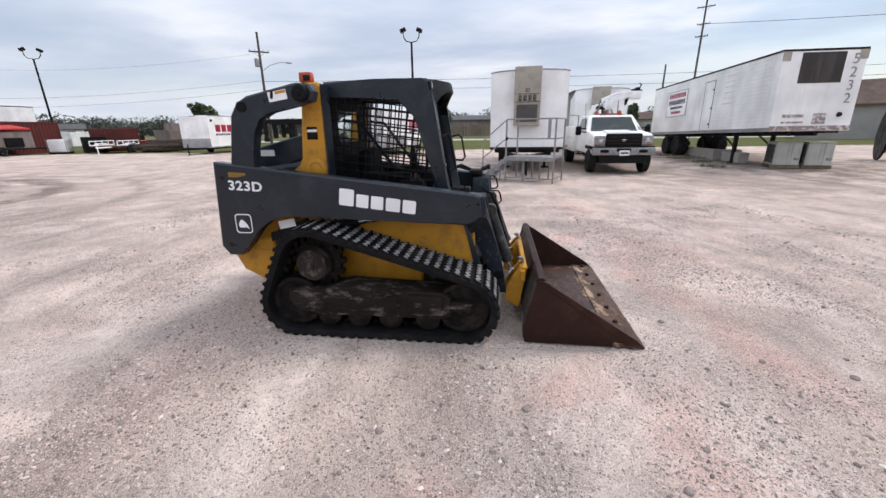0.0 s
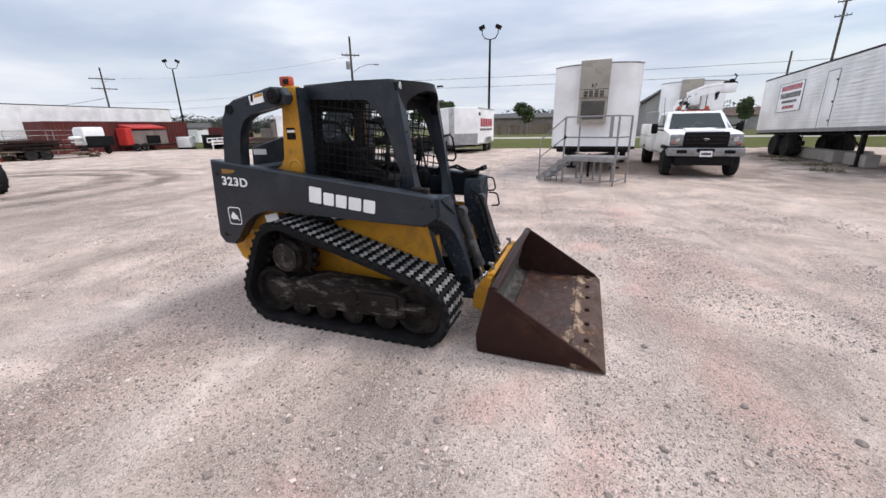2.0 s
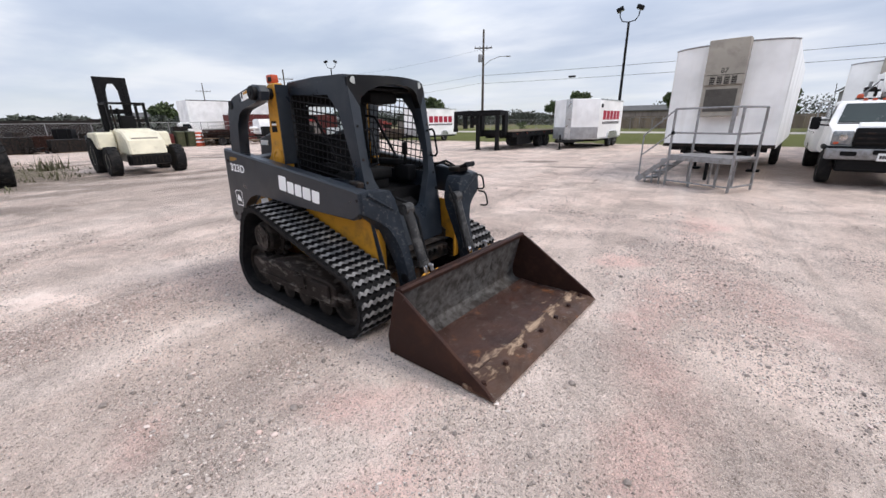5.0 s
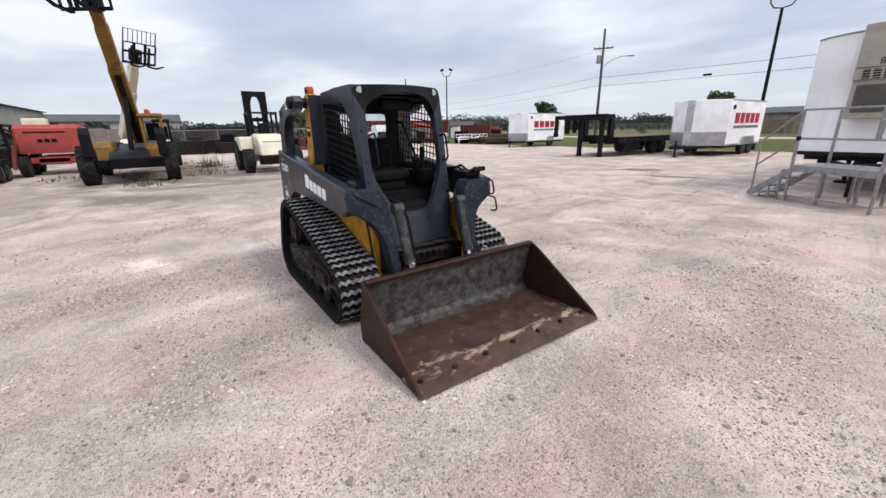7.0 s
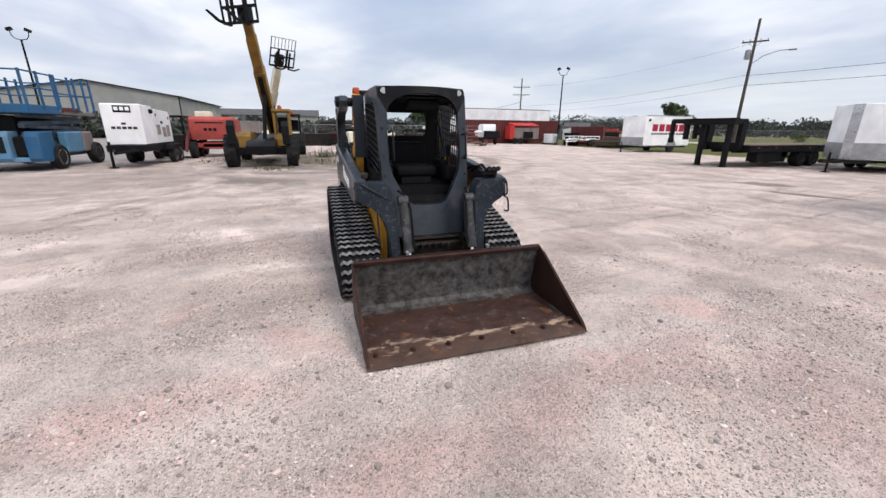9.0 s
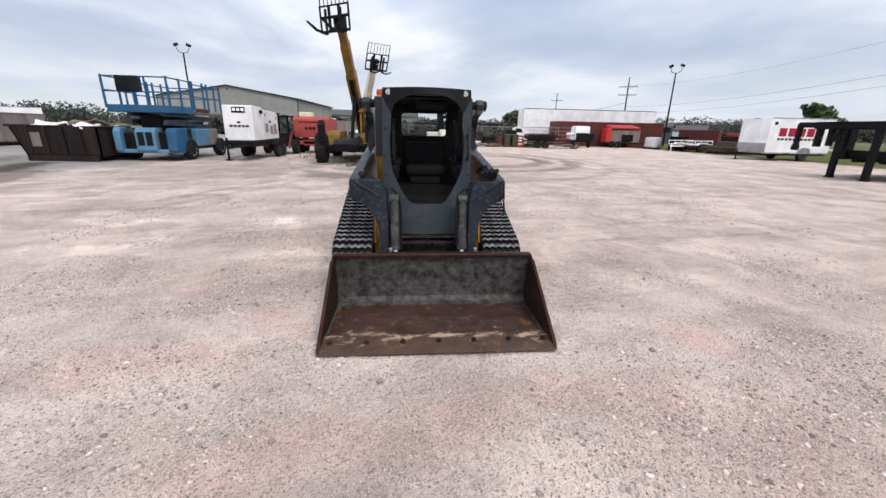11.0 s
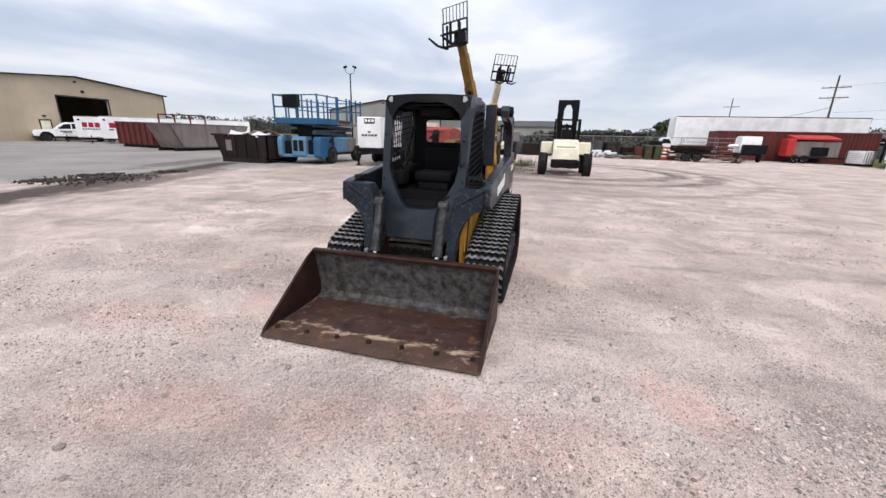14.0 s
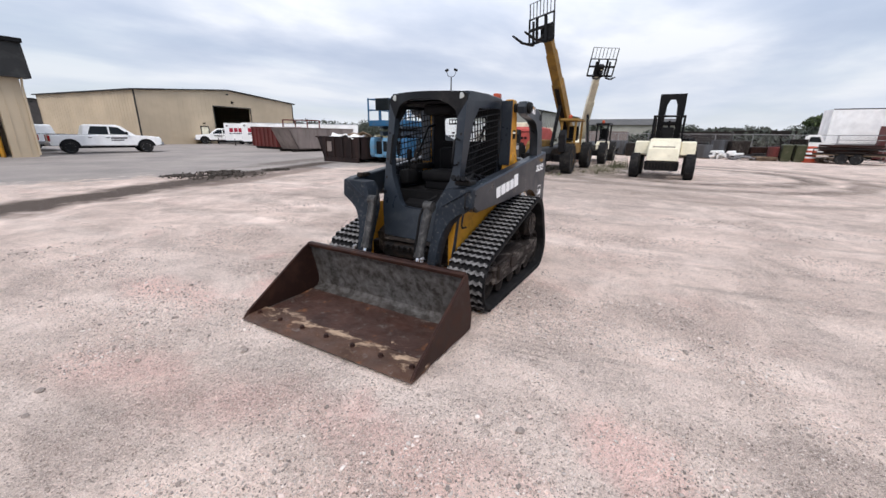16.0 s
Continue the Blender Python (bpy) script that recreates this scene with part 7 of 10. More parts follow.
def red_shed():
    S = thing("job_box_trailer", pose(-37.8, 26.6, 0), "grey job trailer with a red awning roof", "trailer")
    bm = B()
    box(bm, (-0.6, 0, 1.15), (1.6, 3.2, 1.3), 0.02)
    part("box_body", bm, GREY_BIN, S)
    bm = B()
    prism(bm, [(-1.4, 1.9), (-1.4, 2.35), (0.35, 2.05), (0.35, 1.95)], -1.6, 1.5, "y", 0.02)
    part("awning_roof", bm, RED, S, "bright red sloping roof")
    bm = B()
    box(bm, (-0.3, -1.9, 1.25), (1.2, 0.6, 1.5), 0.04)
    part("red_end", bm, RED, S)
    bm = B()
    box(bm, (0.25, 0.2, 1.0), (0.1, 1.2, 0.7), 0.0)
    part("opening", bm, BLACK, S)
    bm = B()
    box(bm, (0, 0, 0.5), (1.6, 4.4, 0.12), 0)
    part("frame", bm, DARK_STEEL, S)
    for y in (-1.6, -0.9):
        wheel(S, (0.5, y, 0.34), 0.34, 0.22, 0.2, WHITE_OLD, "x", 0, "wheel", None, 1)
    return S


red_shed()


def ibc_tote(m):
    T = thing("tote_tank", m, "white plastic tote tank in a wire cage", "tank")
    bm = B()
    box(bm, (0, 0, 0.66), (1.1, 1.15, 1.0), 0.06, ID, 2)
    part("bottle", bm, WHITE, T)
    for i in range(7):
        z = 0.22 + 0.15 * i
        bm = B()
        tube(bm, [(-0.6, -0.63, z), (0.6, -0.63, z), (0.6, 0.63, z), (-0.6, 0.63, z)], 0.02, 5, True)
        part("cage_hoop", bm, GALV, T)
    for k in range(5):
        y = -0.6 + 0.3 * k
        bm = B()
        box(bm, (0.62, y, 0.66), (0.03, 0.03, 1.05), 0)
        part("cage_bar", bm, GALV, T)
    bm = B()
    box(bm, (0, 0, 0.08), (1.2, 1.25, 0.14), 0.01)
    part("pallet", bm, BLACK, T)
    return T


ibc_tote(pose(-35.9, 28.7, 0, 0, 0, 30))


def utility_trailer(m, label, rail_mat):
    U = thing("utility_trailer", m, label, "trailer", "open utility trailers")
    L, W = 3.6, 1.9
    bm = B()
    box(bm, (0, 0, 0.58), (W, L, 0.08), 0)
    part("bed", bm, WOOD, U)
    for s in (-1, 1):
        for z in (0.66, 0.98):
            bm = B()
            box(bm, (W / 2 * s, 0, z), (0.06, L, 0.07), 0.005)
            part("side_rail", bm, rail_mat, U)
        for k in range(5):
            bm = B()
            box(bm, (W / 2 * s, -L / 2 + L * k / 4, 0.8), (0.05, 0.05, 0.36), 0)
            part("post", bm, rail_mat, U)
        bm = B()
        prism(bm, [(-0.75, 0.60), (-0.65, 0.80), (0.65, 0.80), (0.75, 0.60), (0.66, 0.60), (0.6, 0.73), (-0.6, 0.73), (-0.66, 0.60)], W / 2 * s, (W / 2 + 0.25) * s, "x")
        part("fender", bm, rail_mat, U)
        for y in (-0.36, 0.36):
            wheel(U, ((W / 2 + 0.12) * s, y, 0.33), 0.33, 0.2, 0.19, GALV, "x", 0, "wheel", None, s)
    bm = B()
    tube(bm, [(-0.5, -L / 2, 0.52), (0, -L / 2 - 1.2, 0.5), (0.5, -L / 2, 0.52)], 0.05, 6)
    cyl(bm, (0, -L / 2 - 1.0, 0.0), (0, -L / 2 - 1.0, 0.75), 0.04, None, 8)
    part("tongue", bm, rail_mat, U)
    return U


UT = utility_trailer(pose(-31.9, 29.9, 0, 0, 0, 22), "white open utility trailer with tandem wheels", WHITE)
utility_trailer(pose(-33.75, 16.1, 0, 0, 0, -14), "dark rusty open utility trailer in the scrap row", DARK_STEEL)


def bin_box(m, size, mat, label, name="dump_bin", ribs=5):
    T = thing(name, m, label, "bin")
    x, y, z = size
    bm = B()
    t = 0.06
    for c, s in (((0, 0, 0.2), (x, y, 0.08)), ((x / 2, 0, z / 2 + 0.1), (t, y, z - 0.2)), ((-x / 2, 0, z / 2 + 0.1), (t, y, z - 0.2)), ((0, y / 2, z / 2 + 0.1), (x, t, z - 0.2)), ((0, -y / 2, z / 2 + 0.1), (x, t, z - 0.2))):
        box(bm, c, s, 0)
    body = part("body", bm, mat, T)
    bm = B()
    tube(bm, [(-x / 2, -y / 2, z), (x / 2, -y / 2, z), (x / 2, y / 2, z), (-x / 2, y / 2, z)], 0.05, 4, True)
    part("top_rail", bm, mat, body)
    for i in range(ribs):
        bm = B()
        box(bm, (x / 2 + 0.06, -y / 2 + y * (i + 0.5) / ribs, z / 2 + 0.1), (0.09, 0.09, z - 0.25), 0.008)
        part("rib", bm, mat, body)
    for s in (-1, 1):
        bm = B()
        box(bm, (0.35 * x * s, 0, 0.08), (0.12, y, 0.16), 0)
        part("skid", bm, mat, T)
    return T


bin_box(pose(-35.0, 33.0, 0, 0, 0, -46), (2.0, 3.4, 1.95), RED_RUST, "dark red steel dump bin")
bm = B()
box(bm, (0, 0, 0.65), (1.2, 1.5, 1.3), 0.02)
solid("crate", bm, BLACK_MATT, pose(-34.6, 30.5, 0, 0, 0, -30), "black steel crate beside the utility trailer", "crate")


WOOD_DARK = surf("dark_weathered_timber", (0.105, 0.078, 0.06), (0.06, 0.045, 0.04), 0.45, 5, 0.85, 0.0, 40, 0.3, rand=0.45)


def pile(name, m, n, L, r, mat, label, category, seed, spread=1.0, sq=True):
    """A loose stack of lengths of timber or pipe, each a part."""
    T = thing(name, m, label, category)
    rnd = random.Random(seed)
    for i in range(n):
        lay = int(math.sqrt(2 * i + 0.25) * 0.55)
        bm = B()
        ln = L * rnd.uniform(0.7, 1.1)
        mm = pose(rnd.uniform(-spread, spread), rnd.uniform(-0.3, 0.3), r + lay * r * 1.7, 0, rnd.uniform(-3, 3), rnd.uniform(-9, 9))
        if sq:
            box(bm, (0, 0, 0), (r * 2.2, ln, r * 1.5), 0, mm)
        else:
            cyl(bm, mm @ Vector((0, -ln / 2, 0)), mm @ Vector((0, ln / 2, 0)), r, None, 10)
        part("plank" if sq else "pipe", bm, mat, T)
    return T


pile("timber_pile", pose(-28.4, 30.6, 0, 0, 0, -40), 30, 3.2, 0.08, WOOD_DARK, "loose stack of weathered timbers", "timber", 3, 1.1)
pile("timber_pile", pose(-29.2, 33.5, 0, 0, 0, -55), 30, 4.0, 0.11, WOOD_DARK, "tall stack of weathered brown timbers", "timber", 5, 1.3)
pile("pipe_pile", pose(-33.0, 36.0, 0, 0, 0, -75), 26, 6.0, 0.12, RED_ORANGE, "stack of red painted steel members", "steel", 8, 1.6)


# ---- lifting machines, generator, bins, sheds and pickups ----
def rough_forklift():
    F = thing("rough_terrain_forklift", pose(-15.3, 5.55, 0), "cream rough-terrain forklift with black mast", "forklift")
    bm = B()
    prism(bm, [(-1.5, 0.70), (-1.5, 1.52), (-0.9, 1.56), (-0.1, 1.46), (0.42, 1.16), (0.55, 0.72), (0.45, 0.66)], -0.56, 0.56, "y", 0.05)
    hd = part("hood", bm, CREAM, F, "cream sloping engine hood")
    bm = B()
    box(bm, (0.33, 0, 1.235), (0.015, 0.78, 0.05), 0.0, pose(0, 0, 0))
    part("name_bars", bm, BEIGE, hd)
    bm = B()
    prism(bm, [(0.50, 0.70), (0.62, 0.66), (0.60, 0.36), (0.10, 0.30), (0.1, 0.70)], -0.60, 0.60, "y", 0.04)
    gw = part("counterweight", bm, BLACK, F, "black grille and counterweight")
    for i in range(9):
        bm = B()
        box(bm, (0.61, -0.44 + 0.11 * i, 0.53), (0.05, 0.035, 0.26), 0.004)
        part("grille_bar", bm, DARK_STEEL, gw)
    bm = B()
    box(bm, (-1.2, 0, 0.62), (2.6, 0.9, 0.45), 0.03)
    part("chassis", bm, BEIGE, F)
    for s in (-1, 1):
        bm = B()
        prism(bm, [(-2.1, 0.95), (-2.1, 1.42), (-0.95, 1.45), (-0.80, 1.38), (-0.72, 0.92), (-1.0, 0.86)], 0.58 * s, 1.12 * s, "y", 0.04)
        part("fender", bm, CREAM, F, "cream wheel fender")
        wheel(F, (0.0, 0.98 * s, 0.48), 0.48, 0.34, 0.24, CREAM, "y", 14, "wheel", None, s)
        wheel(F, (-1.75, 0.98 * s, 0.62), 0.62, 0.42, 0.32, CREAM, "y", 16, "wheel", None, s)
        bm = B()
        box(bm, (-1.0, 0.55 * s, 1.98), (0.09, 0.08, 0.98), 0.006)
        box(bm, (-2.0, 0.55 * s, 1.70), (0.09, 0.08, 1.5), 0.006)
        box(bm, (-1.5, 0.55 * s, 2.42), (1.15, 0.08, 0.08), 0.006)
        part("guard_post", bm, BLACK, F)
        bm = B()
        box(bm, (-2.30, 0.40 * s, 1.82), (0.20, 0.14, 3.10), 0.008)
        box(bm, (-2.30, 0.28 * s, 1.62), (0.14, 0.10, 2.6), 0.006)
        part("mast_rail", bm, BLACK, F)
    for i in range(6):
        bm = B()
        box(bm, (-1.95 + 0.18 * i, 0, 2.45), (0.05, 1.1, 0.04), 0.004)
        part("guard_bar", bm, BLACK, F)
    bm = B()
    prism(bm, [(-0.50, 2.40), (-0.50, 3.40), (0.50, 3.40), (0.50, 2.40), (0.22, 2.40), (0.20, 2.95), (0.10, 3.18), (-0.10, 3.18), (-0.20, 2.95), (-0.22, 2.40)], -2.35, -2.22, "x", 0.008)
    box(bm, (-2.3, 0, 2.18), (0.12, 0.9, 0.16), 0.006)
    box(bm, (-2.3, 0, 1.2), (0.12, 0.8, 0.12), 0.006)
    cyl(bm, (-2.2, 0.0, 0.5), (-2.2, 0.0, 2.3), 0.05, None, 10)
    part("mast_crosshead", bm, BLACK, F)
    bm = B()
    box(bm, (-1.35, 0, 1.40), (0.5, 0.5, 0.12), 0.04, ID, 2)
    box(bm, (-1.1, 0, 1.75), (0.12, 0.46, 0.5), 0.04, ID, 2)
    part("seat", bm, SEAT_VINYL, F)
    for s in (-1, 1):
        bm = B()
        box(bm, (-3.0, 0.35 * s, 0.12), (1.2, 0.12, 0.05), 0.005)
        box(bm, (-2.42, 0.35 * s, 0.45), (0.06, 0.12, 0.7), 0.005)
        part("fork", bm, DARK_STEEL, F)
    bm = B()
    tube(bm, [(-0.9, -0.45, 1.5), (-0.88, -0.47, 2.35)], 0.03, 8)
    part("exhaust", bm, DARK_STEEL, F)
    return F


rough_forklift()


def telehandler(m, paint, base, top, label, cab_mat, r=0.64, hw=1.17, wb=4.0, outriggers=True, swing=0, dip=0):
    """A telescopic handler facing +x with its boom raised from base to top (x, y, z)."""
    T = thing("telehandler", m, label, "telehandler", "telescopic handlers")
    for s in (-1, 1):
        wheel(T, (0, hw * s, r), r, 0.44, r * 0.5, paint, "y", 16, "wheel", None, s)
        wheel(T, (-wb, hw * s, r), r, 0.44, r * 0.5, paint, "y", 16, "wheel", None, s)
    bm = B()
    prism(bm, [(0.7, 0.55), (0.75, 0.85), (0.3, 1.05), (-wb, 1.1), (-wb - 1.1, 1.25), (-wb - 1.2, 0.7), (-wb, 0.55)], -0.55, 0.55, "y", 0.03)
    box(bm, (0, 0, r), (0.3, 2 * hw - 0.4, 0.3), 0.02)
    box(bm, (-wb, 0, r), (0.3, 2 * hw - 0.4, 0.3), 0.02)
    part("chassis", bm, BLACK, T, "dark steel chassis and axles")
    bm = B()
    prism(bm, [(-0.9, 0.75), (-0.95, 1.20), (-1.3, 1.38), (-wb + 0.6, 1.40), (-wb + 0.6, 0.75)], -1.12, -0.52, "y", 0.05)
    part("engine_hood", bm, paint, T, "painted engine hood")
    # cab on the right side
    for x in (-2.55, -1.15):
        for y in (0.50, 1.12):
            bm = B()
            box(bm, (x + (0.12 if x > -2 else 0) * 0, y, 1.55), (0.09, 0.09, 1.45), 0.008)
            part("cab_post", bm, cab_mat, T)
    bm = B()
    box(bm, (-1.85, 0.81, 2.30), (1.65, 0.80, 0.08), 0.02)
    for i in range(5):
        box(bm, (-2.5 + 0.32 * i, 0.81, 2.36), (0.06, 0.78, 0.05), 0.006)
    rf = part("cab_roof", bm, cab_mat, T)
    bm = B()
    lathe(bm, [(0.01, 0), (0.09, 0), (0.09, 0.12), (0.05, 0.17), (0.01, 0.18)], pose(-1.6, 0.75, 2.38), 12)
    part("beacon", bm, AMBER, rf)
    bm = B()
    prism(bm, [(-2.6, 0.8), (-2.6, 1.30), (-1.3, 1.30), (-1.05, 1.1), (-1.05, 0.8)], 0.48, 1.14, "y", 0.03)
    part("cab_base", bm, paint, T)
    bm = B()
    box(bm, (-2.1, 0.81, 1.45), (0.5, 0.46, 0.12), 0.03)
    box(bm, (-2.35, 0.81, 1.78), (0.12, 0.46, 0.55), 0.03)
    part("seat", bm, SEAT_VINYL, T)
    if outriggers:
        for s in (-1, 1):
            bm = B()
            prism(bm, [(0.55, 0.9), (0.75, 0.95), (0.80, 1.65), (0.6, 1.85), (0.45, 1.7)], (hw - 0.30) * s, (hw - 0.02) * s, "y", 0.03)
            part("stabiliser", bm, BLACK, T, "black folded stabiliser leg")
    # boom in three nested sections
    b0, b1 = Vector(base), Vector(top)
    d = (b1 - b0)
    q = d.to_track_quat("X", "Z").to_matrix().to_4x4()
    L = d.length
    M = Matrix.Translation(b0) @ q
    bm = B()
    box(bm, (L * 0.30, 0, 0), (L * 0.60, 0.44, 0.52), 0.02, M)
    bo = part("boom", bm, paint, T, "raised telescopic boom")
    bm = B()
    box(bm, (L * 0.48, 0, 0), (L * 0.72, 0.37, 0.43), 0.015, M)
    part("boom_section", bm, paint, bo)
    bm = B()
    box(bm, (L * 0.66, 0, 0), (L * 0.68, 0.31, 0.36), 0.012, M)
    part("boom_section", bm, paint, bo)
    bm = B()
    box(bm, (L * 0.3, 0, -0.27), (L * 0.55, 0.20, 0.06), 0.006, M)
    part("boom_underside", bm, DARK_STEEL if outriggers else paint, bo)
    bm = B()
    cyl(bm, (-wb * 0.35, 0, 0.95), M @ Vector((L * 0.42, 0, -0.26)), 0.085, None, 12)
    part("lift_cylinder", bm, BLACK, T)
    # fork carriage at the boom head
    C = Matrix.Translation(b1) @ pose(0, 0, 0, 0, dip, swing) @ Matrix.Scale(0.92, 4)
    bm = B()
    box(bm, (0.0, 0, -0.12), (0.34, 0.50, 0.60), 0.03, C)
    cyl(bm, C @ Vector((-0.1, 0, 0.1)), C @ Vector((0.35, 0, -0.35)), 0.07, None, 10)
    cr = part("boom_head", bm, BLACK, bo, "black boom head")
    for z in (-0.42, 0.12, 0.55):
        bm = B()
        box(bm, (0.32, 0, z), (0.09, 1.62, 0.10 if z < 0.5 else 0.05), 0.006, C)
        part("carriage_beam", bm, BLACK, bo)
    for y in (-0.80, 0.80, -0.28, 0.28):
        bm = B()
        box(bm, (0.32, y, 0.06), (0.07, 0.06 if abs(y) > 0.5 else 0.12, 1.0), 0.006, C)
        part("carriage_post", bm, BLACK, bo)
    for k in range(8):
        bm = B()
        box(bm, (0.30, -0.78 + 0.223 * k, 0.86), (0.025, 0.025, 0.62), 0, C)
        part("backrest_bar", bm, BLACK, bo)
    bm = B()
    tube(bm, [C @ Vector((0.30, -0.80, 0.55)), C @ Vector((0.30, -0.80, 1.17)), C @ Vector((0.30, 0.80, 1.17)), C @ Vector((0.30, 0.80, 0.55))], 0.02, 6)
    part("backrest_frame", bm, BLACK, bo)
    for y in (-0.42, 0.42):
        bm = B()
        box(bm, (0.40, y, -0.05), (0.05, 0.12, 0.95), 0.004, C)
        prism(bm, [(0.36, -0.54), (0.42, -0.48), (1.0, -0.40), (1.5, -0.16), (1.48, -0.20), (1.0, -0.47), (0.42, -0.56)], y - 0.06, y + 0.06, "y", 0, C)
        part("fork", bm, BLACK, bo)
    return T


telehandler(pose(-15.0, 0.72, 0), YELLOW_OLD, (-4.0, 0.25, 1.45), (0.95, 0.07, 5.62), "yellow telehandler with raised boom and forks", YELLOW_OLD, swing=-34, dip=4)
telehandler(pose(-22.6, 1.05, 0), CREAM, (-4.2, -1.05, 1.5), (0.0, 0.40, 5.40), "cream telehandler with raised boom and forks", BLACK, 0.62, 1.15, 3.7, False, 34, 22)


def boom_lift():
    J = thing("boom_lift", pose(-21.4, -2.25, 0), "faded red boom lift with rounded counterweight", "boom lift")
    bm = B()
    prism(bm, [(-2.4, 0.95), (-2.4, 1.85), (-1.8, 2.05), (0.3, 2.10), (0.52, 1.95), (0.60, 1.4), (0.50, 0.92)], -1.05, 1.05, "y", 0.08)
    tb = part("counterweight", bm, RED_ORANGE, J, "faded red counterweight housing")
    bm = B()
    for i in range(3):
        box(bm, (0.60, -0.25 + 0.22 * i, 1.45), (0.02, 0.16, 0.14), 0)
    box(bm, (0.56, -0.05, 1.80), (0.03, 1.3, 0.05), 0)
    part("name_blocks", bm, BLACK, tb)
    bm = B()
    box(bm, (-0.7, 0, 0.62), (2.2, 1.1, 0.36), 0.05)
    box(bm, (0.15, 0, 0.62), (0.5, 1.6, 0.26), 0.05)
    part("chassis", bm, RED_ORANGE, J)
    for x in (0.15, -2.0):
        for s in (-1, 1):
            wheel(J, (x, 1.0 * s, 0.45), 0.45, 0.34, 0.23, RED_ORANGE, "y", 14, "wheel", None, s)
    bm = B()
    box(bm, (-0.1, -0.35, 2.22), (0.6, 0.75, 0.28), 0.03)
    part("control_box", bm, CREAM, J)
    bm = B()
    box(bm, (-2.2, 0.5, 1.95), (4.2, 0.30, 0.32), 0.03)
    box(bm, (-4.4, 0.5, 1.55), (0.3, 0.26, 0.8), 0.03)
    part("boom", bm, CREAM, J)
    bm = B()
    for z in (0.9, 1.4, 1.95):
        tube(bm, [(-5.2, 0.0, z), (-4.6, 0.0, z), (-4.6, 1.4, z), (-5.2, 1.4, z)], 0.025, 6, True)
    part("basket", bm, GALV, J)
    return J


boom_lift()


def towed_generator():
    G = thing("towed_generator", pose(-15.5, -4.2, 0), "large white diesel generator on a tandem trailer", "generator")
    bm = B()
    prism(bm, [(-1.25, 0.90), (-1.25, 2.38), (-0.05, 2.42), (0.0, 2.38), (0.0, 0.90)], -0.65, 0.65, "y", 0.02)
    fr = part("front_housing", bm, WHITE, G)
    bm = B()
    prism(bm, [(-3.5, 0.90), (-3.5, 2.10), (-3.3, 2.24), (-1.26, 2.30), (-1.26, 0.90)], -0.65, 0.65, "y", 0.02)
    rr = part("rear_housing", bm, WHITE_OLD, G)
    bm = B()
    box(bm, (0.004, 0.05, 2.22), (0.008, 0.58, 0.26), 0)
    lg = part("maker_plate", bm, BLACK, fr, "black maker plate")
    bm = B()
    for i in range(3):
        box(bm, (0.010, -0.13 + 0.18 * i, 2.23), (0.006, 0.13, 0.13), 0)
    part("white_blocks", bm, WHITE_DECAL, lg)
    bm = B()
    for i in range(5):
        box(bm, (0.004, -0.34 + 0.18 * i, 1.52), (0.006, 0.14, 0.10), 0)
    box(bm, (0.004, 0.02, 1.68), (0.006, 0.16, 0.08), 0)
    part("name_bars", bm, LETTER_DARK, fr)
    for k, (x, z, w, h) in enumerate(((-1.7, 1.45, 0.45, 0.42), (-2.4, 1.35, 0.40, 0.42), (-2.95, 1.40, 0.45, 0.5))):
        bm = B()
        box(bm, (x, 0.654, z), (w, 0.012, h), 0)
        lv = part("louvre_panel", bm, BEIGE, rr)
        for j in range(6):
            bm = B()
            box(bm, (x, 0.664, z - h / 2 + h * (j + 0.5) / 6), (w, 0.016, 0.02), 0)
            part("louvre", bm, BEIGE, lv)
    for x, z in ((-1.6, 2.05), (-2.15, 1.75), (-2.3, 1.75), (-3.2, 1.95)):
        bm = B()
        box(bm, (x, 0.656, z), (0.10, 0.012, 0.12), 0)
        part("label_plate", bm, BLACK, rr)
    bm = B()
    lathe(bm, [(0.01, 0), (0.09, 0), (0.09, 0.1), (0.01, 0.12)], pose(-0.95, 0.655, 2.18, -90, 0, 0), 14)
    part("filler_cap", bm, BLACK, fr)
    bm = B()
    box(bm, (-1.75, 0, 0.74), (3.9, 1.3, 0.26), 0.02)
    tube(bm, [(0.1, -0.45, 0.68), (1.3, 0, 0.62), (0.1, 0.45, 0.68)], 0.06, 6)
    cyl(bm, (0.15, -0.55, 0.02), (0.15, -0.55, 1.0), 0.05, None, 10)
    box(bm, (0.15, -0.55, 0.02), (0.24, 0.24, 0.04), 0)
    part("trailer_frame", bm, BLACK, G, "black trailer frame with jack")
    for x in (-2.55, -3.35):
        for s in (-1, 1):
            wheel(G, (x, 0.82 * s, 0.37), 0.37, 0.24, 0.22, WHITE_OLD, "y", 0, "wheel", None, s)
    bm = B()
    prism(bm, [(-3.85, 0.62), (-3.75, 0.82), (-2.15, 0.82), (-2.05, 0.62), (-2.15, 0.66), (-3.75, 0.66)], 0.68, 0.96, "y")
    part("fender", bm, BLACK, G)
    return G


towed_generator()


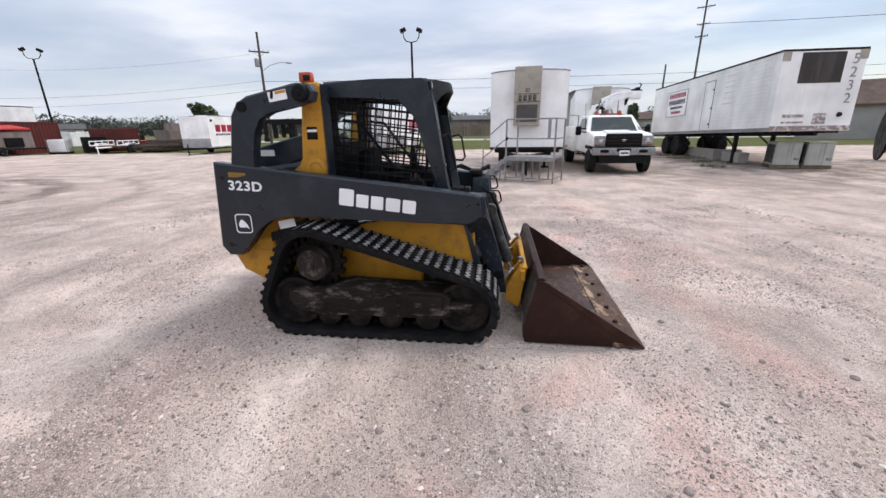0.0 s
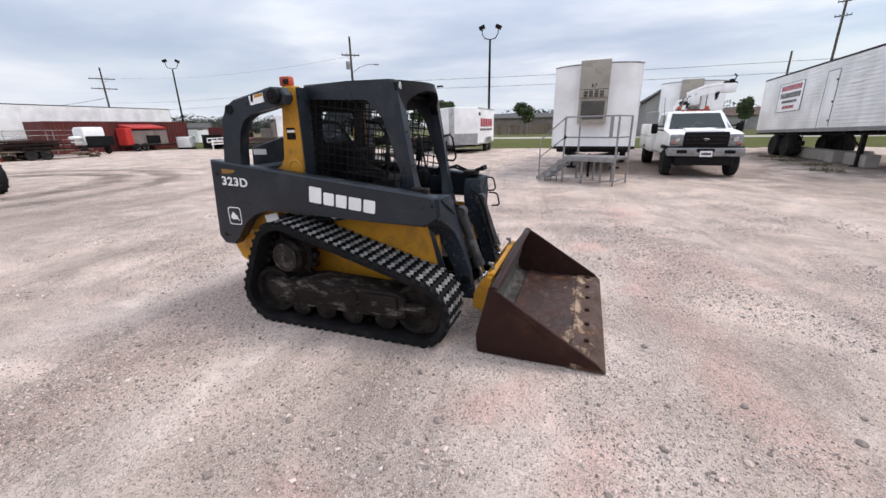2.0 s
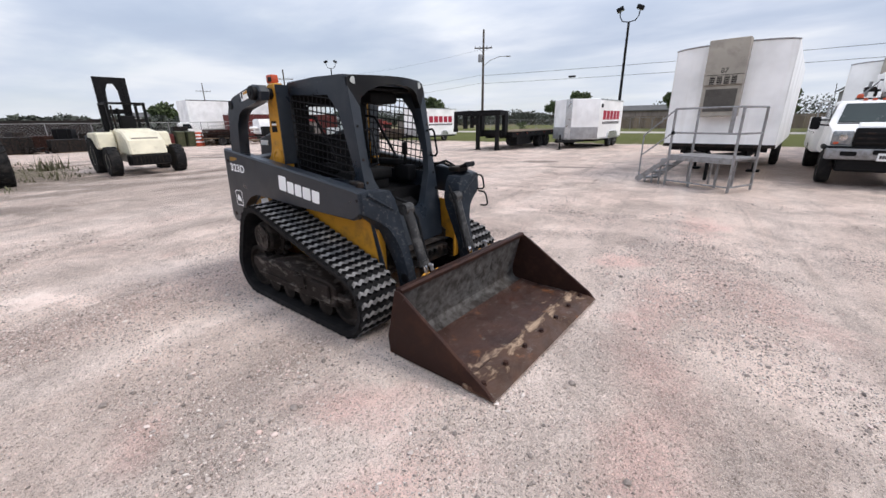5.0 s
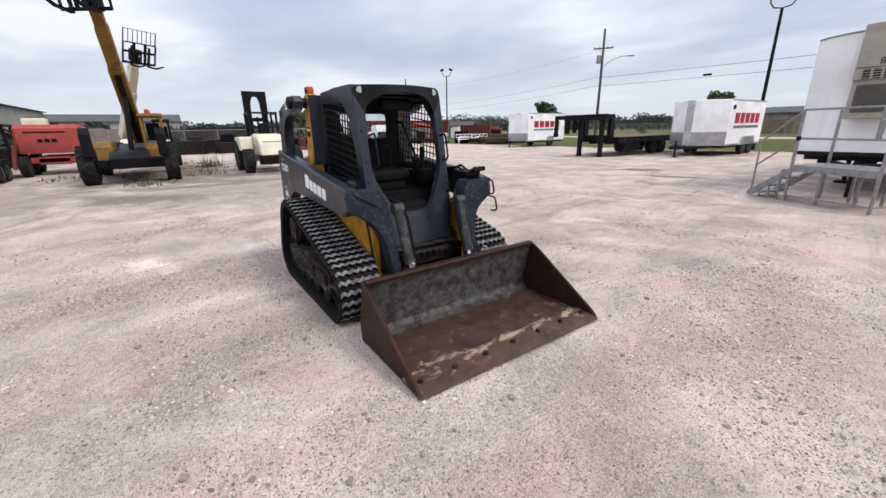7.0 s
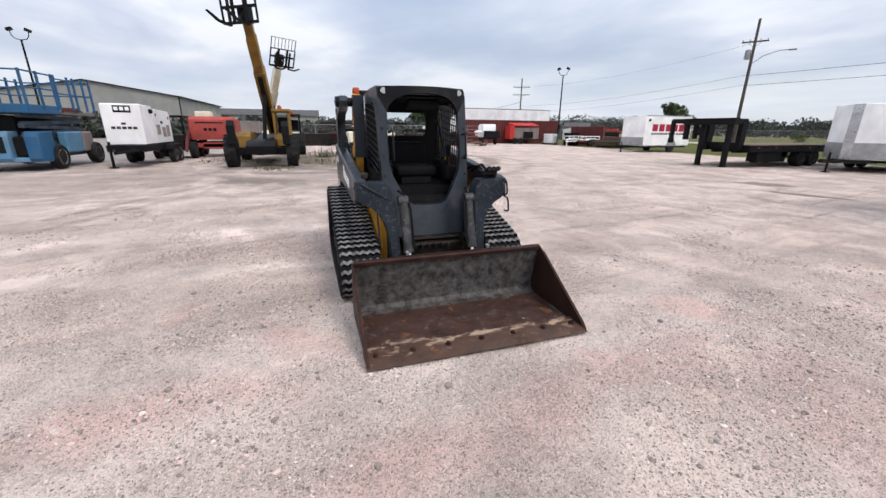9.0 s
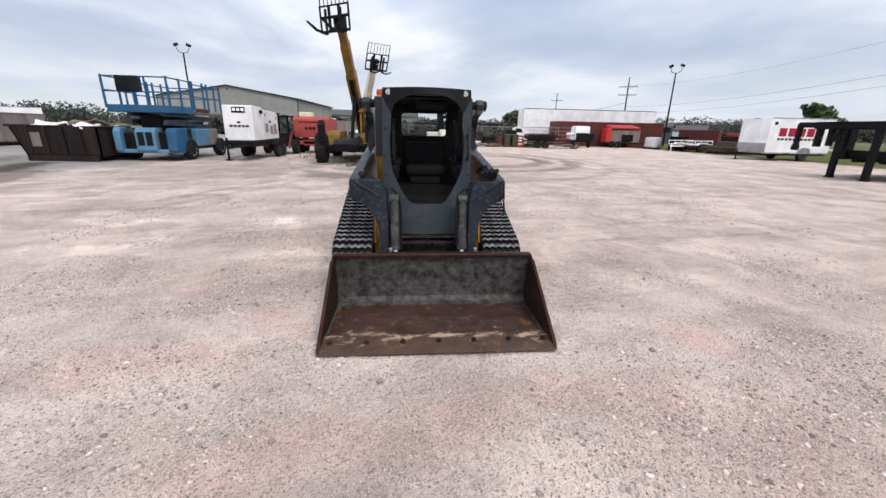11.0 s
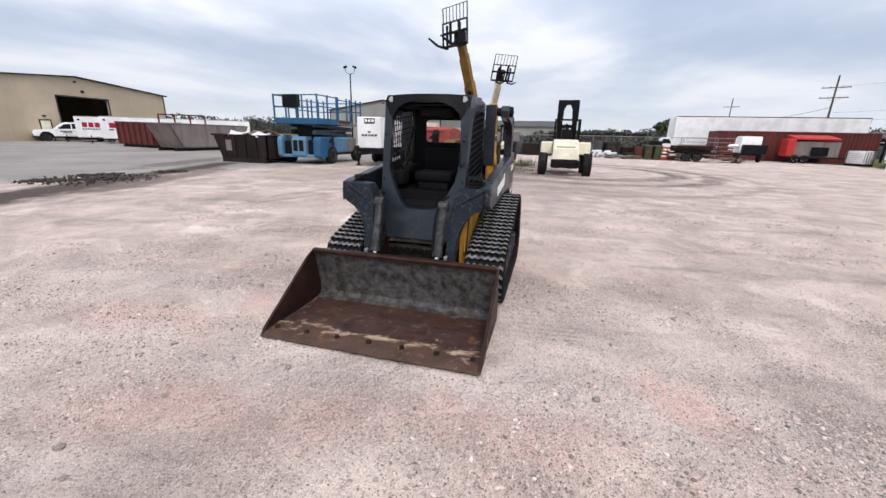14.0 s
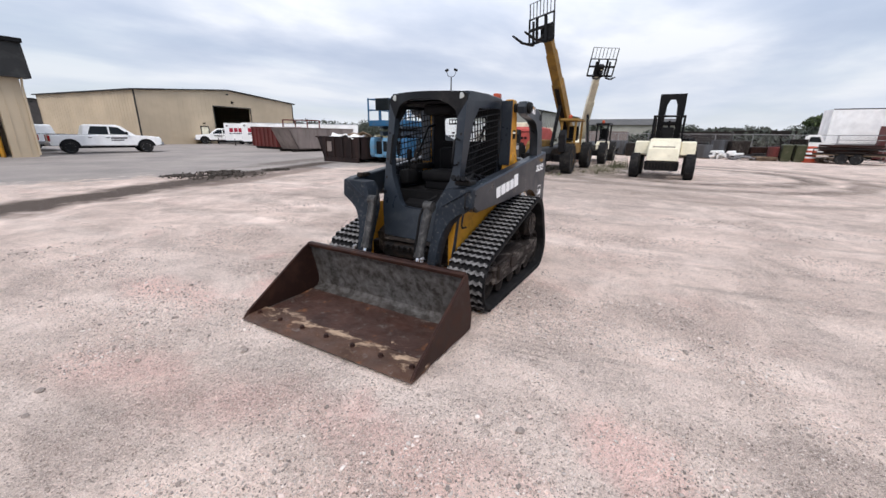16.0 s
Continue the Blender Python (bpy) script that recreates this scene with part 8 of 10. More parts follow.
def compact_loader():
    """A dark machine parked behind the generator."""
    K = thing("skid_loader", pose(-20.6, -3.9, 0), "dark skid loader parked behind the generator", "skid loader")
    bm = B()
    box(bm, (-0.6, 0, 0.8), (2.0, 1.0, 0.8), 0.06)
    part("body", bm, DARK_STEEL, K)
    for x in (-1.2, 0.1):
        for y in (-0.45, 0.45):
            bm = B()
            box(bm, (x, y, 1.6), (0.1, 0.1, 0.95), 0.01)
            part("cab_post", bm, BLACK, K)
    bm = B()
    box(bm, (-0.55, 0, 2.08), (1.5, 1.05, 0.10), 0.03)
    part("cab_roof", bm, BLACK, K)
    for s in (-1, 1):
        bm = B()
        prism(bm, [(-1.5, 1.2), (-1.4, 1.75), (-1.1, 1.8), (0.3, 1.1), (0.9, 0.4), (0.75, 0.35), (0.1, 1.0), (-1.1, 1.55)], 0.56 * s, 0.68 * s, "y", 0.01)
        part("lift_arm", bm, RED_RUST, K)
        for x in (-1.2, 0.1):
            wheel(K, (x, 0.80 * s, 0.42), 0.42, 0.28, 0.2, BEIGE, "y", 12, "wheel", None, s)
    return K


compact_loader()


ARM_GREY = surf("blue_grey_arm_paint", (0.085, 0.11, 0.14), (0.05, 0.05, 0.05), 0.4, 3, 0.6, 0.0, 40, 0.1)


def scissor_lift():
    S = thing("scissor_lift", pose(-14.5, -7.7, 0), "blue scissor lift with railed platform lowered", "scissor lift")
    L, W = 4.1, 2.5
    bm = B()
    box(bm, (-L / 2 - 0.2, 0, 0.72), (L - 0.2, W * 0.70, 0.66), 0.03)
    part("chassis", bm, ARM_GREY, S)
    # front end: tool bays, ladder and grille
    for y0, y1, mt in ((-1.28, -1.0, BLUE_PALE), (-0.42, 0.42, BLUE_PALE), (0.85, 1.28, BLUE)):
        bm = B()
        prism(bm, [(-0.9, 0.35), (-0.9, 1.38), (-0.1, 1.38), (0.03, 1.2), (0.03, 0.45), (-0.05, 0.35)], y0, y1, "y", 0.04)
        part("front_panel", bm, mt, S, "blue front panel")
    bm = B()
    box(bm, (-0.35, 0, 0.40), (0.6, 2.5, 0.16), 0.03)
    part("front_beam", bm, BLUE_PALE, S)
    bm = B()
    box(bm, (-0.5, -0.72, 0.8), (0.7, 0.5, 0.75), 0.05)
    part("tool_bay", bm, BLACK, S)
    bm = B()
    box(bm, (-0.5, 0.64, 0.85), (0.7, 0.4, 0.7), 0.05)
    part("tool_bay", bm, BLACK, S)
    for k in range(2):
        bm = B()
        box(bm, (0.035, -0.17 + 0.34 * k, 0.92), (0.012, 0.26, 0.55), 0.0)
        part("grille", bm, GLASS_DARK, S)
    for s in (-1, 1):
        bm = B()
        box(bm, (-2.4, 1.1 * s, 0.95), (1.2, 0.3, 0.80), 0.05)
        part("side_cover", bm, BLUE_PALE if s > 0 else BLUE, S, "faded blue side cover")
        bm = B()
        box(bm, (-3.5, 1.1 * s, 0.95), (0.8, 0.3, 0.80), 0.05)
        part("side_cover", bm, GREY_BIN, S)
        for x in (-1.05, -3.9):
            wheel(S, (x, 1.22 * s, 0.45), 0.45, 0.32, 0.27, WHITE_OLD, "y", 0, "wheel", None, s)
    # folded scissor arms
    for k in range(5):
        for s in (-1, 1):
            bm = B()
            box(bm, (0, 0, 0), (3.9, 0.16, 0.15), 0.01, pose(-2.3, (0.70 + 0.05 * (k % 2)) * s, 1.14 + 0.185 * k) @ Matrix.Rotation(radians(1.6 if k % 2 else -1.6), 4, "Y"))
            part("scissor_arm", bm, ARM_GREY, S)
    # added black box that closes the view between the folded arms
    bm = B()
    box(bm, (-2.4, 0, 1.45), (3.6, 0.9, 0.95), 0.04)
    part("gap_filler", bm, BLACK, S, "added black box filling the gaps between folded arms")
    bm = B()
    cyl(bm, (-1.3, -0.5, 1.55), (-1.3, 0.5, 1.55), 0.18, None, 16)
    cyl(bm, (-3.0, -0.5, 1.3), (-1.4, -0.4, 1.7), 0.12, None, 12)
    part("lift_cylinder", bm, BLACK, S)
    # platform
    bm = B()
    box(bm, (-0.9, 0, 2.14), (1.9, W, 0.30), 0.02)
    pf = part("platform", bm, BLUE, S, "blue platform deck")
    bm = B()
    box(bm, (-3.2, 0, 2.05), (2.9, W * 0.96, 0.12), 0.02)
    part("rear_deck", bm, GREY_BIN, pf)
    bm = B()
    box(bm, (-2.7, W / 2 * 0.97, 2.18), (1.3, 0.03, 0.16), 0.0)
    part("toe_board", bm, RED_RUST, pf)
    H = 3.38
    xs = (0.04, -0.9, -1.8, -1.95, -2.9, -3.3, -4.0, -4.6)
    for s in (-1, 1):
        for x in xs:
            bm = B()
            box(bm, (x, W / 2 * s, (2.2 + H) / 2), (0.07, 0.07, H - 2.1), 0.005)
            part("rail_post", bm, BLUE, pf)
        for z in (H, 2.85):
            bm = B()
            tube(bm, [(0.04, W / 2 * s, z), (-1.85, W / 2 * s, z)], 0.03, 6)
            part("guard_rail", bm, BLUE, pf)
            bm = B()
            tube(bm, [(-1.85, W / 2 * s * 0.97, z - 0.08), (-4.6, W / 2 * s * 0.97, z - 0.08)], 0.028, 6)
            part("guard_rail", bm, BLUE, pf)
    for x in (0.04, -4.6):
        for z in (H if x > 0 else H - 0.08, 2.80):
            bm = B()
            tube(bm, [(x, -W / 2, z), (x, W / 2, z)], 0.03, 6)
            part("guard_rail", bm, BLUE, pf)
    for y in (-0.4, 0.4):
        bm = B()
        box(bm, (0.04, y, 2.8), (0.06, 0.06, 1.15), 0.004)
        part("rail_post", bm, BLUE, pf)
    bm = B()
    box(bm, (0.0, -0.25, 3.10), (0.25, 0.9, 0.62), 0.03)
    part("control_box", bm, GLASS_DARK, pf, "dark control box")
    return S


scissor_lift()


def rubbish_bin():
    D = thing("rubbish_bin", pose(-14.9, -10.8, 0), "dark steel rubbish bin heaped with white waste", "bin")
    L, W, H = 3.3, 2.0, 1.38
    bm = B()
    t = 0.05
    prism(bm, [(-L / 2, H), (-L / 2 + 0.45, 0.2), (L / 2, 0.2), (L / 2, H), (L / 2 - t, H), (L / 2 - t, 0.26), (-L / 2 + 0.5, 0.26), (-L / 2 + t, H)], -W / 2, W / 2, "y", 0, Matrix.Rotation(radians(90), 4, "Z"))
    for s in (-1, 1):
        prism(bm, [(-L / 2, H), (-L / 2 + 0.45, 0.2), (L / 2, 0.2), (L / 2, H)], W / 2 * s, (W / 2 - t) * s, "y", 0, Matrix.Rotation(radians(90), 4, "Z"))
    body = part("body", bm, BIN_DARK, D, "rust-dark steel body")
    for y in (-0.95, -0.3, 0.35, 1.0):
        bm = B()
        box(bm, (W / 2 + 0.05, y, 0.8), (0.09, 0.09, 1.15), 0.008)
        part("rib", bm, BIN_DARK, body)
    bm = B()
    tube(bm, [(W / 2, -L / 2 - 0.1, H), (W / 2, L / 2, H), (-W / 2, L / 2, H), (-W / 2, -L / 2 - 0.1, H)], 0.05, 4, True)
    box(bm, (W / 2 + 0.03, 0.2, 0.12), (0.08, 2.7, 0.24), 0)
    box(bm, (-W / 2, 0.2, 0.12), (0.08, 2.7, 0.24), 0)
    part("rail", bm, BIN_DARK, body)
    bm = B()
    box(bm, (W / 2 + 0.005, -0.75, 0.85), (0.012, 0.42, 0.55), 0)
    part("dented_panel", bm, GREY_BIN, body)
    rnd = random.Random(11)
    for i in range(22):
        bm = B()
        s = (rnd.uniform(0.2, 0.7), rnd.uniform(0.25, 0.9), rnd.uniform(0.03, 0.16))
        box(bm, (0, 0, 0), s, 0.015, pose(rnd.uniform(-0.7, 0.7), rnd.uniform(-1.2, 1.35), H - 0.05 + rnd.uniform(-0.05, 0.16), rnd.uniform(-25, 25), rnd.uniform(-25, 25), rnd.uniform(0, 180)))
        part("waste_sheet", bm, WHITE_OLD if i % 3 else WOOD, D)
    return D


BIN_DARK = surf("rust_dark_bin_paint", (0.022, 0.016, 0.016), (0.06, 0.035, 0.03), 0.4, 4, 0.65, 0.1, 50, 0.2, streak=True)
rubbish_bin()


def roll_off(m, L, W, H, mat, label, slope=0.9, ribs=0):
    R = thing("roll_off_box", m, label, "container", "roll-off boxes")
    bm = B()
    t = 0.07
    prism(bm, [(-L / 2, H), (-L / 2 + slope, 0.22), (L / 2 - slope, 0.22), (L / 2, H), (L / 2 - t, H), (L / 2 - slope - t, 0.3), (-L / 2 + slope + t, 0.3), (-L / 2 + t, H)], -W / 2, W / 2, "y")
    for s in (-1, 1):
        prism(bm, [(-L / 2, H), (-L / 2 + slope, 0.22), (L / 2 - slope, 0.22), (L / 2, H)], W / 2 * s, (W / 2 - t) * s, "y")
    body = part("body", bm, mat, R)
    bm = B()
    tube(bm, [(-L / 2, -W / 2, H), (L / 2, -W / 2, H), (L / 2, W / 2, H), (-L / 2, W / 2, H)], 0.07, 4, True)
    part("top_rail", bm, mat, body)
    for i in range(ribs):
        for s in (-1, 1):
            bm = B()
            box(bm, (-L / 2 + 0.3 + (L - 0.6) * i / max(1, ribs - 1), (W / 2 + 0.06) * s, H / 2 + 0.1), (0.16, 0.12, H - 0.3), 0.01)
            part("rib", bm, mat, body)
    for s in (-1, 1):
        bm = B()
        box(bm, (0, W * 0.35 * s, 0.11), (L - slope, 0.15, 0.2), 0.01)
        part("skid", bm, DARK_STEEL, R)
    return R


roll_off(pose(-23.0, -22.6, 0, 0, 0, -4), 7.2, 2.4, 1.95, GREY_BIN, "long grey open-topped roll-off box", 0.9)
roll_off(pose(-23.9, -29.2, 0, 0, 0, 80), 5.4, 2.4, 2.05, RED_RUST, "dark red ribbed roll-off box", 0.2, 7)
enclosed_trailer(pose(-26.9, -39.1, 0, 0, 0, 51.7), 2.4, 13.5, 2.15, 0.0, 2, "long white enclosed trailer with crimson name blocks", True, 0.3)
enclosed_trailer(pose(-28.2, -44.6, 0, 0, 0, 51.7), 2.3, 3.6, 2.15, 0.0, 1, "short white enclosed trailer with crimson name blocks", True, 0.75)


def steel_rack(m, L, H, mat):
    R = thing("storage_rack", m, "rusty open steel frame standing behind the boxes", "frame")
    for x in (-L / 2, -L / 6, L / 6, L / 2):
        bm = B()
        box(bm, (x, 0, H / 2), (0.12, 0.12, H), 0.01)
        part("upright", bm, mat, R)
    for z in (H, H * 0.72):
        bm = B()
        box(bm, (0, 0, z), (L, 0.12, 0.10), 0.01)
        part("beam", bm, mat, R)
    return R


steel_rack(pose(-24.8, -23.9 - 2.5, 0, 0, 0, 135), 3.4, 2.75, RED_RUST)


def pickup(m, label):
    """A crew-cab pickup facing -x; the origin lies under the middle of the wheelbase."""
    P = thing("pickup_truck", m, label, "pickup truck", "white pickups")
    bm = B()
    prism(bm, [(-3.0, 0.55), (-3.02, 0.95), (-2.9, 1.08), (-1.55, 1.20), (-1.45, 1.22), (3.0, 1.20), (3.02, 0.6), (2.9, 0.50), (-2.8, 0.48)], -0.98, 0.98, "y", 0.05)
    bd = part("body", bm, WHITE, P)
    bm = B()
    prism(bm, [(-1.50, 1.20), (-0.75, 1.80), (-0.5, 1.88), (1.0, 1.88), (1.2, 1.80), (1.38, 1.20)], -0.88, 0.88, "y", 0.05)
    for v in bm.verts:
        if v.co.z > 1.3:
            v.co.y *= 0.90
    part("cab", bm, WHITE, P)
    for s in (-1, 1):
        for pts in ([(-1.12, 1.24), (-0.62, 1.70), (-0.12, 1.76), (-0.12, 1.24)], [(-0.02, 1.24), (-0.02, 1.76), (0.85, 1.76), (1.05, 1.24)]):
            bm = B()
            M = Matrix.Translation((0, 0.885 * s, 1.25)) @ Matrix.Rotation(radians(9 * s), 4, "X") @ Matrix.Translation((0, 0, -1.25))
            prism(bm, pts, -0.004, 0.012 * s, "y", 0, M)
            part("side_window", bm, GLASS_DARK, bd)
        for x in (-2.05, 2.05):
            bm = B()
            prism(bm, [(x + 0.55 * math.cos(a), 0.40 + 0.55 * math.sin(a)) for a in np.linspace(0.1, math.pi - 0.1, 12)], 0.96 * s, 0.988 * s, "y")
            part("wheel_arch", bm, BLACK, bd)
            wheel(P, (x, 0.88 * s, 0.40), 0.40, 0.26, 0.25, ALU_DULL, "y", 0, "wheel", None, s)
        bm = B()
        box(bm, (-1.0, 1.08 * s, 1.32), (0.12, 0.2, 0.2), 0.03, ID, 2)
        part("mirror", bm, BLACK, bd)
        bm = B()
        box(bm, (0.05, 0.985 * s, 1.02), (0.18, 0.02, 0.04), 0.005)
        box(bm, (1.0, 0.985 * s, 1.02), (0.18, 0.02, 0.04), 0.005)
        part("door_handle", bm, BLACK, bd)
        bm = B()
        box(bm, (2.99, 0.88 * s, 0.98), (0.12, 0.24, 0.38), 0.02)
        part("tail_lamp", bm, TAIL_RED, bd)
        bm = B()
        for i in range(2):
            box(bm, (-0.55 + 0.1 * i, 0.984 * s, 1.0 - 0.14 * i), (0.9 - 0.2 * i, 0.01, 0.10 - 0.03 * i), 0)
        part("name_bars", bm, LETTER_DARK, bd)
        bm = B()
        box(bm, (-2.98, 0.75 * s, 0.92), (0.08, 0.4, 0.2), 0.03)
        part("headlamp", bm, LENS, bd)
    bm = B()
    box(bm, (2.2, 0, 1.19), (1.55, 1.7, 0.06), 0)
    part("bed_cover", bm, BLACK, bd)
    bm = B()
    box(bm, (-3.05, 0, 0.60), (0.2, 1.95, 0.26), 0.05)
    box(bm, (3.05, 0, 0.60), (0.2, 1.95, 0.22), 0.05)
    part("bumper", bm, GALV, bd)
    bm = B()
    box(bm, (0, 0, 0.42), (4.9, 1.5, 0.16), 0)
    part("underbody", bm, BLACK, P)
    return P


PK = pickup(pose(-10.3, -30.5, 0, 0, 0, -12) @ Matrix.Scale(1.05, 4), "white crew-cab pickup parked beside the shed")
copy_thing(PK, pose(-8.4, -38.4, 0, 0, 0, 95))["label"] = "white pickup parked behind the near shed"
copy_thing(PK, pose(-29.0, -46.6, 0, 0, 0, 150))["label"] = "white pickup parked at the tan shed"


ROOF_DARK = surf("dark_brown_cladding", (0.07, 0.065, 0.062), (0.11, 0.10, 0.095), 0.4, 0.6, 0.6, 0.0, 20, 0.04)


def shed(name, m, W, D, eave, ridge, mat, label, door=None, small_door=None, ribs=True):
    """A steel shed with its gable wall along x at y = 0, from x = 0 to W."""
    S = thing(name, m, label, "shed", "", "structure")
    S["kind"] = "structure"
    t = 0.25
    pts = [(0, 0), (0, eave), (W / 2, ridge), (W, eave), (W, 0)]
    bm = B()
    if door:
        x0, x1, h = door
        zi = lambda x: eave + (ridge - eave) * (1 - abs(x - W / 2) / (W / 2))
        prism(bm, [(0, 0), (0, eave), (x0, zi(x0)), (x0, 0)], 0, -t, "y")
        if x0 < W / 2 < x1:
            prism(bm, [(x0, h), (x0, zi(x0)), (W / 2, ridge), (x1, zi(x1)), (x1, h)], 0, -t, "y")
            prism(bm, [(x1, 0), (x1, zi(x1)), (W, eave), (W, 0)], 0, -t, "y")
        elif x1 <= W / 2:
            prism(bm, [(x0, h), (x0, zi(x0)), (x1, zi(x1)), (x1, h)], 0, -t, "y")
            prism(bm, [(x1, 0), (x1, zi(x1)), (W / 2, ridge), (W, eave), (W, 0)], 0, -t, "y")
        else:
            prism(bm, [(x0, h), (x0, zi(x0)), (x1, zi(x1)), (x1, h)], 0, -t, "y")
            prism(bm, [(x1, 0), (x1, zi(x1)), (W, eave), (W, 0)], 0, -t, "y")
            # refill between the ridge and the door
            prism(bm, [(x0 - 0.001, zi(x0)), (W / 2, ridge), (W / 2, zi(x0))], 0, -t, "y") if False else None
    else:
        prism(bm, pts, 0, -t, "y")
    gw = part("gable_wall", bm, mat, S)
    for x in (0.0, W - t):
        bm = B()
        box(bm, (x + t / 2, -D / 2 - t / 2, eave / 2), (t, D - t, eave), 0)
        part("side_wall", bm, mat, S)
    bm = B()
    prism(bm, pts, -D, -D + t, "y")
    part("rear_wall", bm, mat, S)
    for s in (0, 1):
        a = Vector((0 if s == 0 else W, eave)); c = Vector((W / 2, ridge))
        d = (c - a)
        ext = a - d.normalized() * 0.35
        nrm = Vector((-d.y, d.x)).normalized() * (0.14 if s == 0 else -0.14)
        bm = B()
        prism(bm, [tuple(ext), tuple(c), tuple(c + nrm), tuple(ext + nrm)], 0.3, -D - 0.3, "y")
        part("roof", bm, DARK_TRIM, S, "dark trimmed metal roof")
    if ribs:
        bm = B()
        zi = lambda x: eave + (ridge - eave) * (1 - abs(x - W / 2) / (W / 2))
        k = int(W / 0.6)
        for i in range(1, k):
            x = W * i / k
            lo = door[2] if door and door[0] - 0.1 < x < door[1] + 0.1 else 0
            box(bm, (x, 0.004, (lo + zi(x)) / 2), (0.05, 0.012, zi(x) - lo - 0.05), 0)
        k = int(D / 0.6)
        for i in range(1, k):
            box(bm, (W + 0.012, -D * i / k, eave / 2), (0.03, 0.05, eave), 0)
            box(bm, (-0.012, -D * i / k, eave / 2), (0.03, 0.05, eave), 0)
        rb = part("cladding_rib", bm, mat, gw)
        rb["kind"] = "stuff"
    for x in (0.06, W - 0.06):
        bm = B()
        box(bm, (x, 0.02, eave / 2), (0.16, 0.06, eave), 0.005)
        part("corner_trim", bm, DARK_TRIM, gw)
    if door:
        x0, x1, h = door
        bm = B()
        box(bm, (x0 - 0.06, 0.02, h / 2), (0.12, 0.06, h), 0)
        box(bm, (x1 + 0.06, 0.02, h / 2), (0.12, 0.06, h), 0)
        box(bm, ((x0 + x1) / 2, 0.02, h + 0.06), (x1 - x0 + 0.24, 0.06, 0.12), 0)
        part("door_trim", bm, DARK_TRIM, gw)
        bm = B()
        lathe(bm, [(0.02, 0), (0.18, 0), (0.12, 0.2), (0.02, 0.22)], pose((x0 + x1) / 2, 0.03, h + 0.7, -90, 0, 0), 10)
        part("wall_lamp", bm, DARK_STEEL, gw)
    if small_door:
        x = small_door
        bm = B()
        box(bm, (x, 0.03, 1.05), (0.95, 0.06, 2.1), 0.004)
        dd = part("service_door", bm, CREAM, gw, "cream service door")
        bm = B()
        for c, s in (((x - 0.53, 0.035, 1.08), (0.10, 0.09, 2.2)), ((x + 0.53, 0.035, 1.08), (0.10, 0.09, 2.2)), ((x, 0.035, 2.2), (1.16, 0.09, 0.10))):
            box(bm, c, s, 0)
        part("door_frame", bm, DARK_TRIM, dd)
        bm = B()
        box(bm, (x, 0.05, 2.6), (0.3, 0.16, 0.14), 0.02)
        part("door_lamp", bm, DARK_STEEL, gw)
    bm = B()
    box(bm, (W / 2, 0.03, ridge - 0.5), (0.35, 0.05, 0.18), 0)
    part("vent", bm, DARK_TRIM, gw)
    return S


# tan shed: its gable wall runs from (-20.0, -47.9) to (-43.7, -50.2) and faces the yard
shed("tan_shed", pose(-43.7, -50.2, 0, 0, 0, 5.5), 23.8, 22.0, 6.0, 7.0, TAN, "tan steel shed with dark roof trim and open bay", (8.4, 14.2, 4.8), 15.9)
shed("grey_shed", pose(-66.2, -14.6, 0, 0, 0, -90), 22.0, 30.0, 5.6, 7.4, GREY_CLAD, "low-pitched grey steel shed beyond the yard")


shed("dark_shed", pose(-33.0, -92.0, 0, 0, 0, 4), 20.0, 14.0, 5.0, 6.6, ROOF_DARK, "dark steel shed far behind the tan shed", None, None, False)


def near_shed():
    S = thing("near_shed", pose(-5.6, -27.2, 0), "tan steel shed with a deep dark fascia and open bay", "shed", "", "structure")
    W, t = 22.0, 0.3
    bm = B()
    box(bm, (0.55, -t / 2, 2.25), (1.1, t, 4.5), 0)
    box(bm, (W / 2 + 3.0, -t / 2, 2.25), (W - 6.0, t, 4.5), 0)
    box(bm, (3.55, -t / 2, 4.3), (4.9, t, 0.4), 0)
    part("front_wall", bm, TAN, S)
    bm = B()
    box(bm, (t / 2, -8.0, 2.25), (t, 15.4, 4.5), 0)
    box(bm, (W - t / 2, -8.0, 2.25), (t, 15.4, 4.5), 0)
    box(bm, (W / 2, -15.8, 2.25), (W, t, 4.5), 0)
    part("side_wall", bm, TAN, S)
    bm = B()
    for i in range(2):
        box(bm, (0.3 + 0.5 * i, 0.012, 2.25), (0.05, 0.03, 4.5), 0)
    part("cladding_rib", bm, TAN, S)
    bm = B()
    prism(bm, [(0.45, 4.4), (0.10, 6.2), (0.10, 6.45), (-0.5, 6.45), (-0.5, 4.4)], -0.45, W + 0.4, "x", 0.0)
    fs = part("fascia", bm, DARK_TRIM, S, "deep dark bronze fascia")
    bm = B()
    box(bm, (W / 2, 0.12, 6.40), (W + 1.0, 0.25, 0.22), 0)
    part("coping", bm, BLACK, fs)
    bm = B()
    box(bm, (W / 2, -8.2, 6.3), (W + 0.8, 15.6, 0.2), 0)
    part("roof", bm, DARK_TRIM, S)
    bm = B()
    tube(bm, [(-0.05, 0.25, 4.5), (-0.05, 0.2, 4.2), (-0.05, 0.06, 4.0), (-0.05, 0.06, 0.1)], 0.06, 8)
    part("downpipe", bm, TAN, S)
    # black sheet stands in for the shade inside the open bay
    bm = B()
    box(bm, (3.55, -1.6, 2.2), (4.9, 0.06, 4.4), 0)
    part("bay_shade_sheet", bm, BLACK, S, "black sheet for the shaded bay interior")
    return S


near_shed()
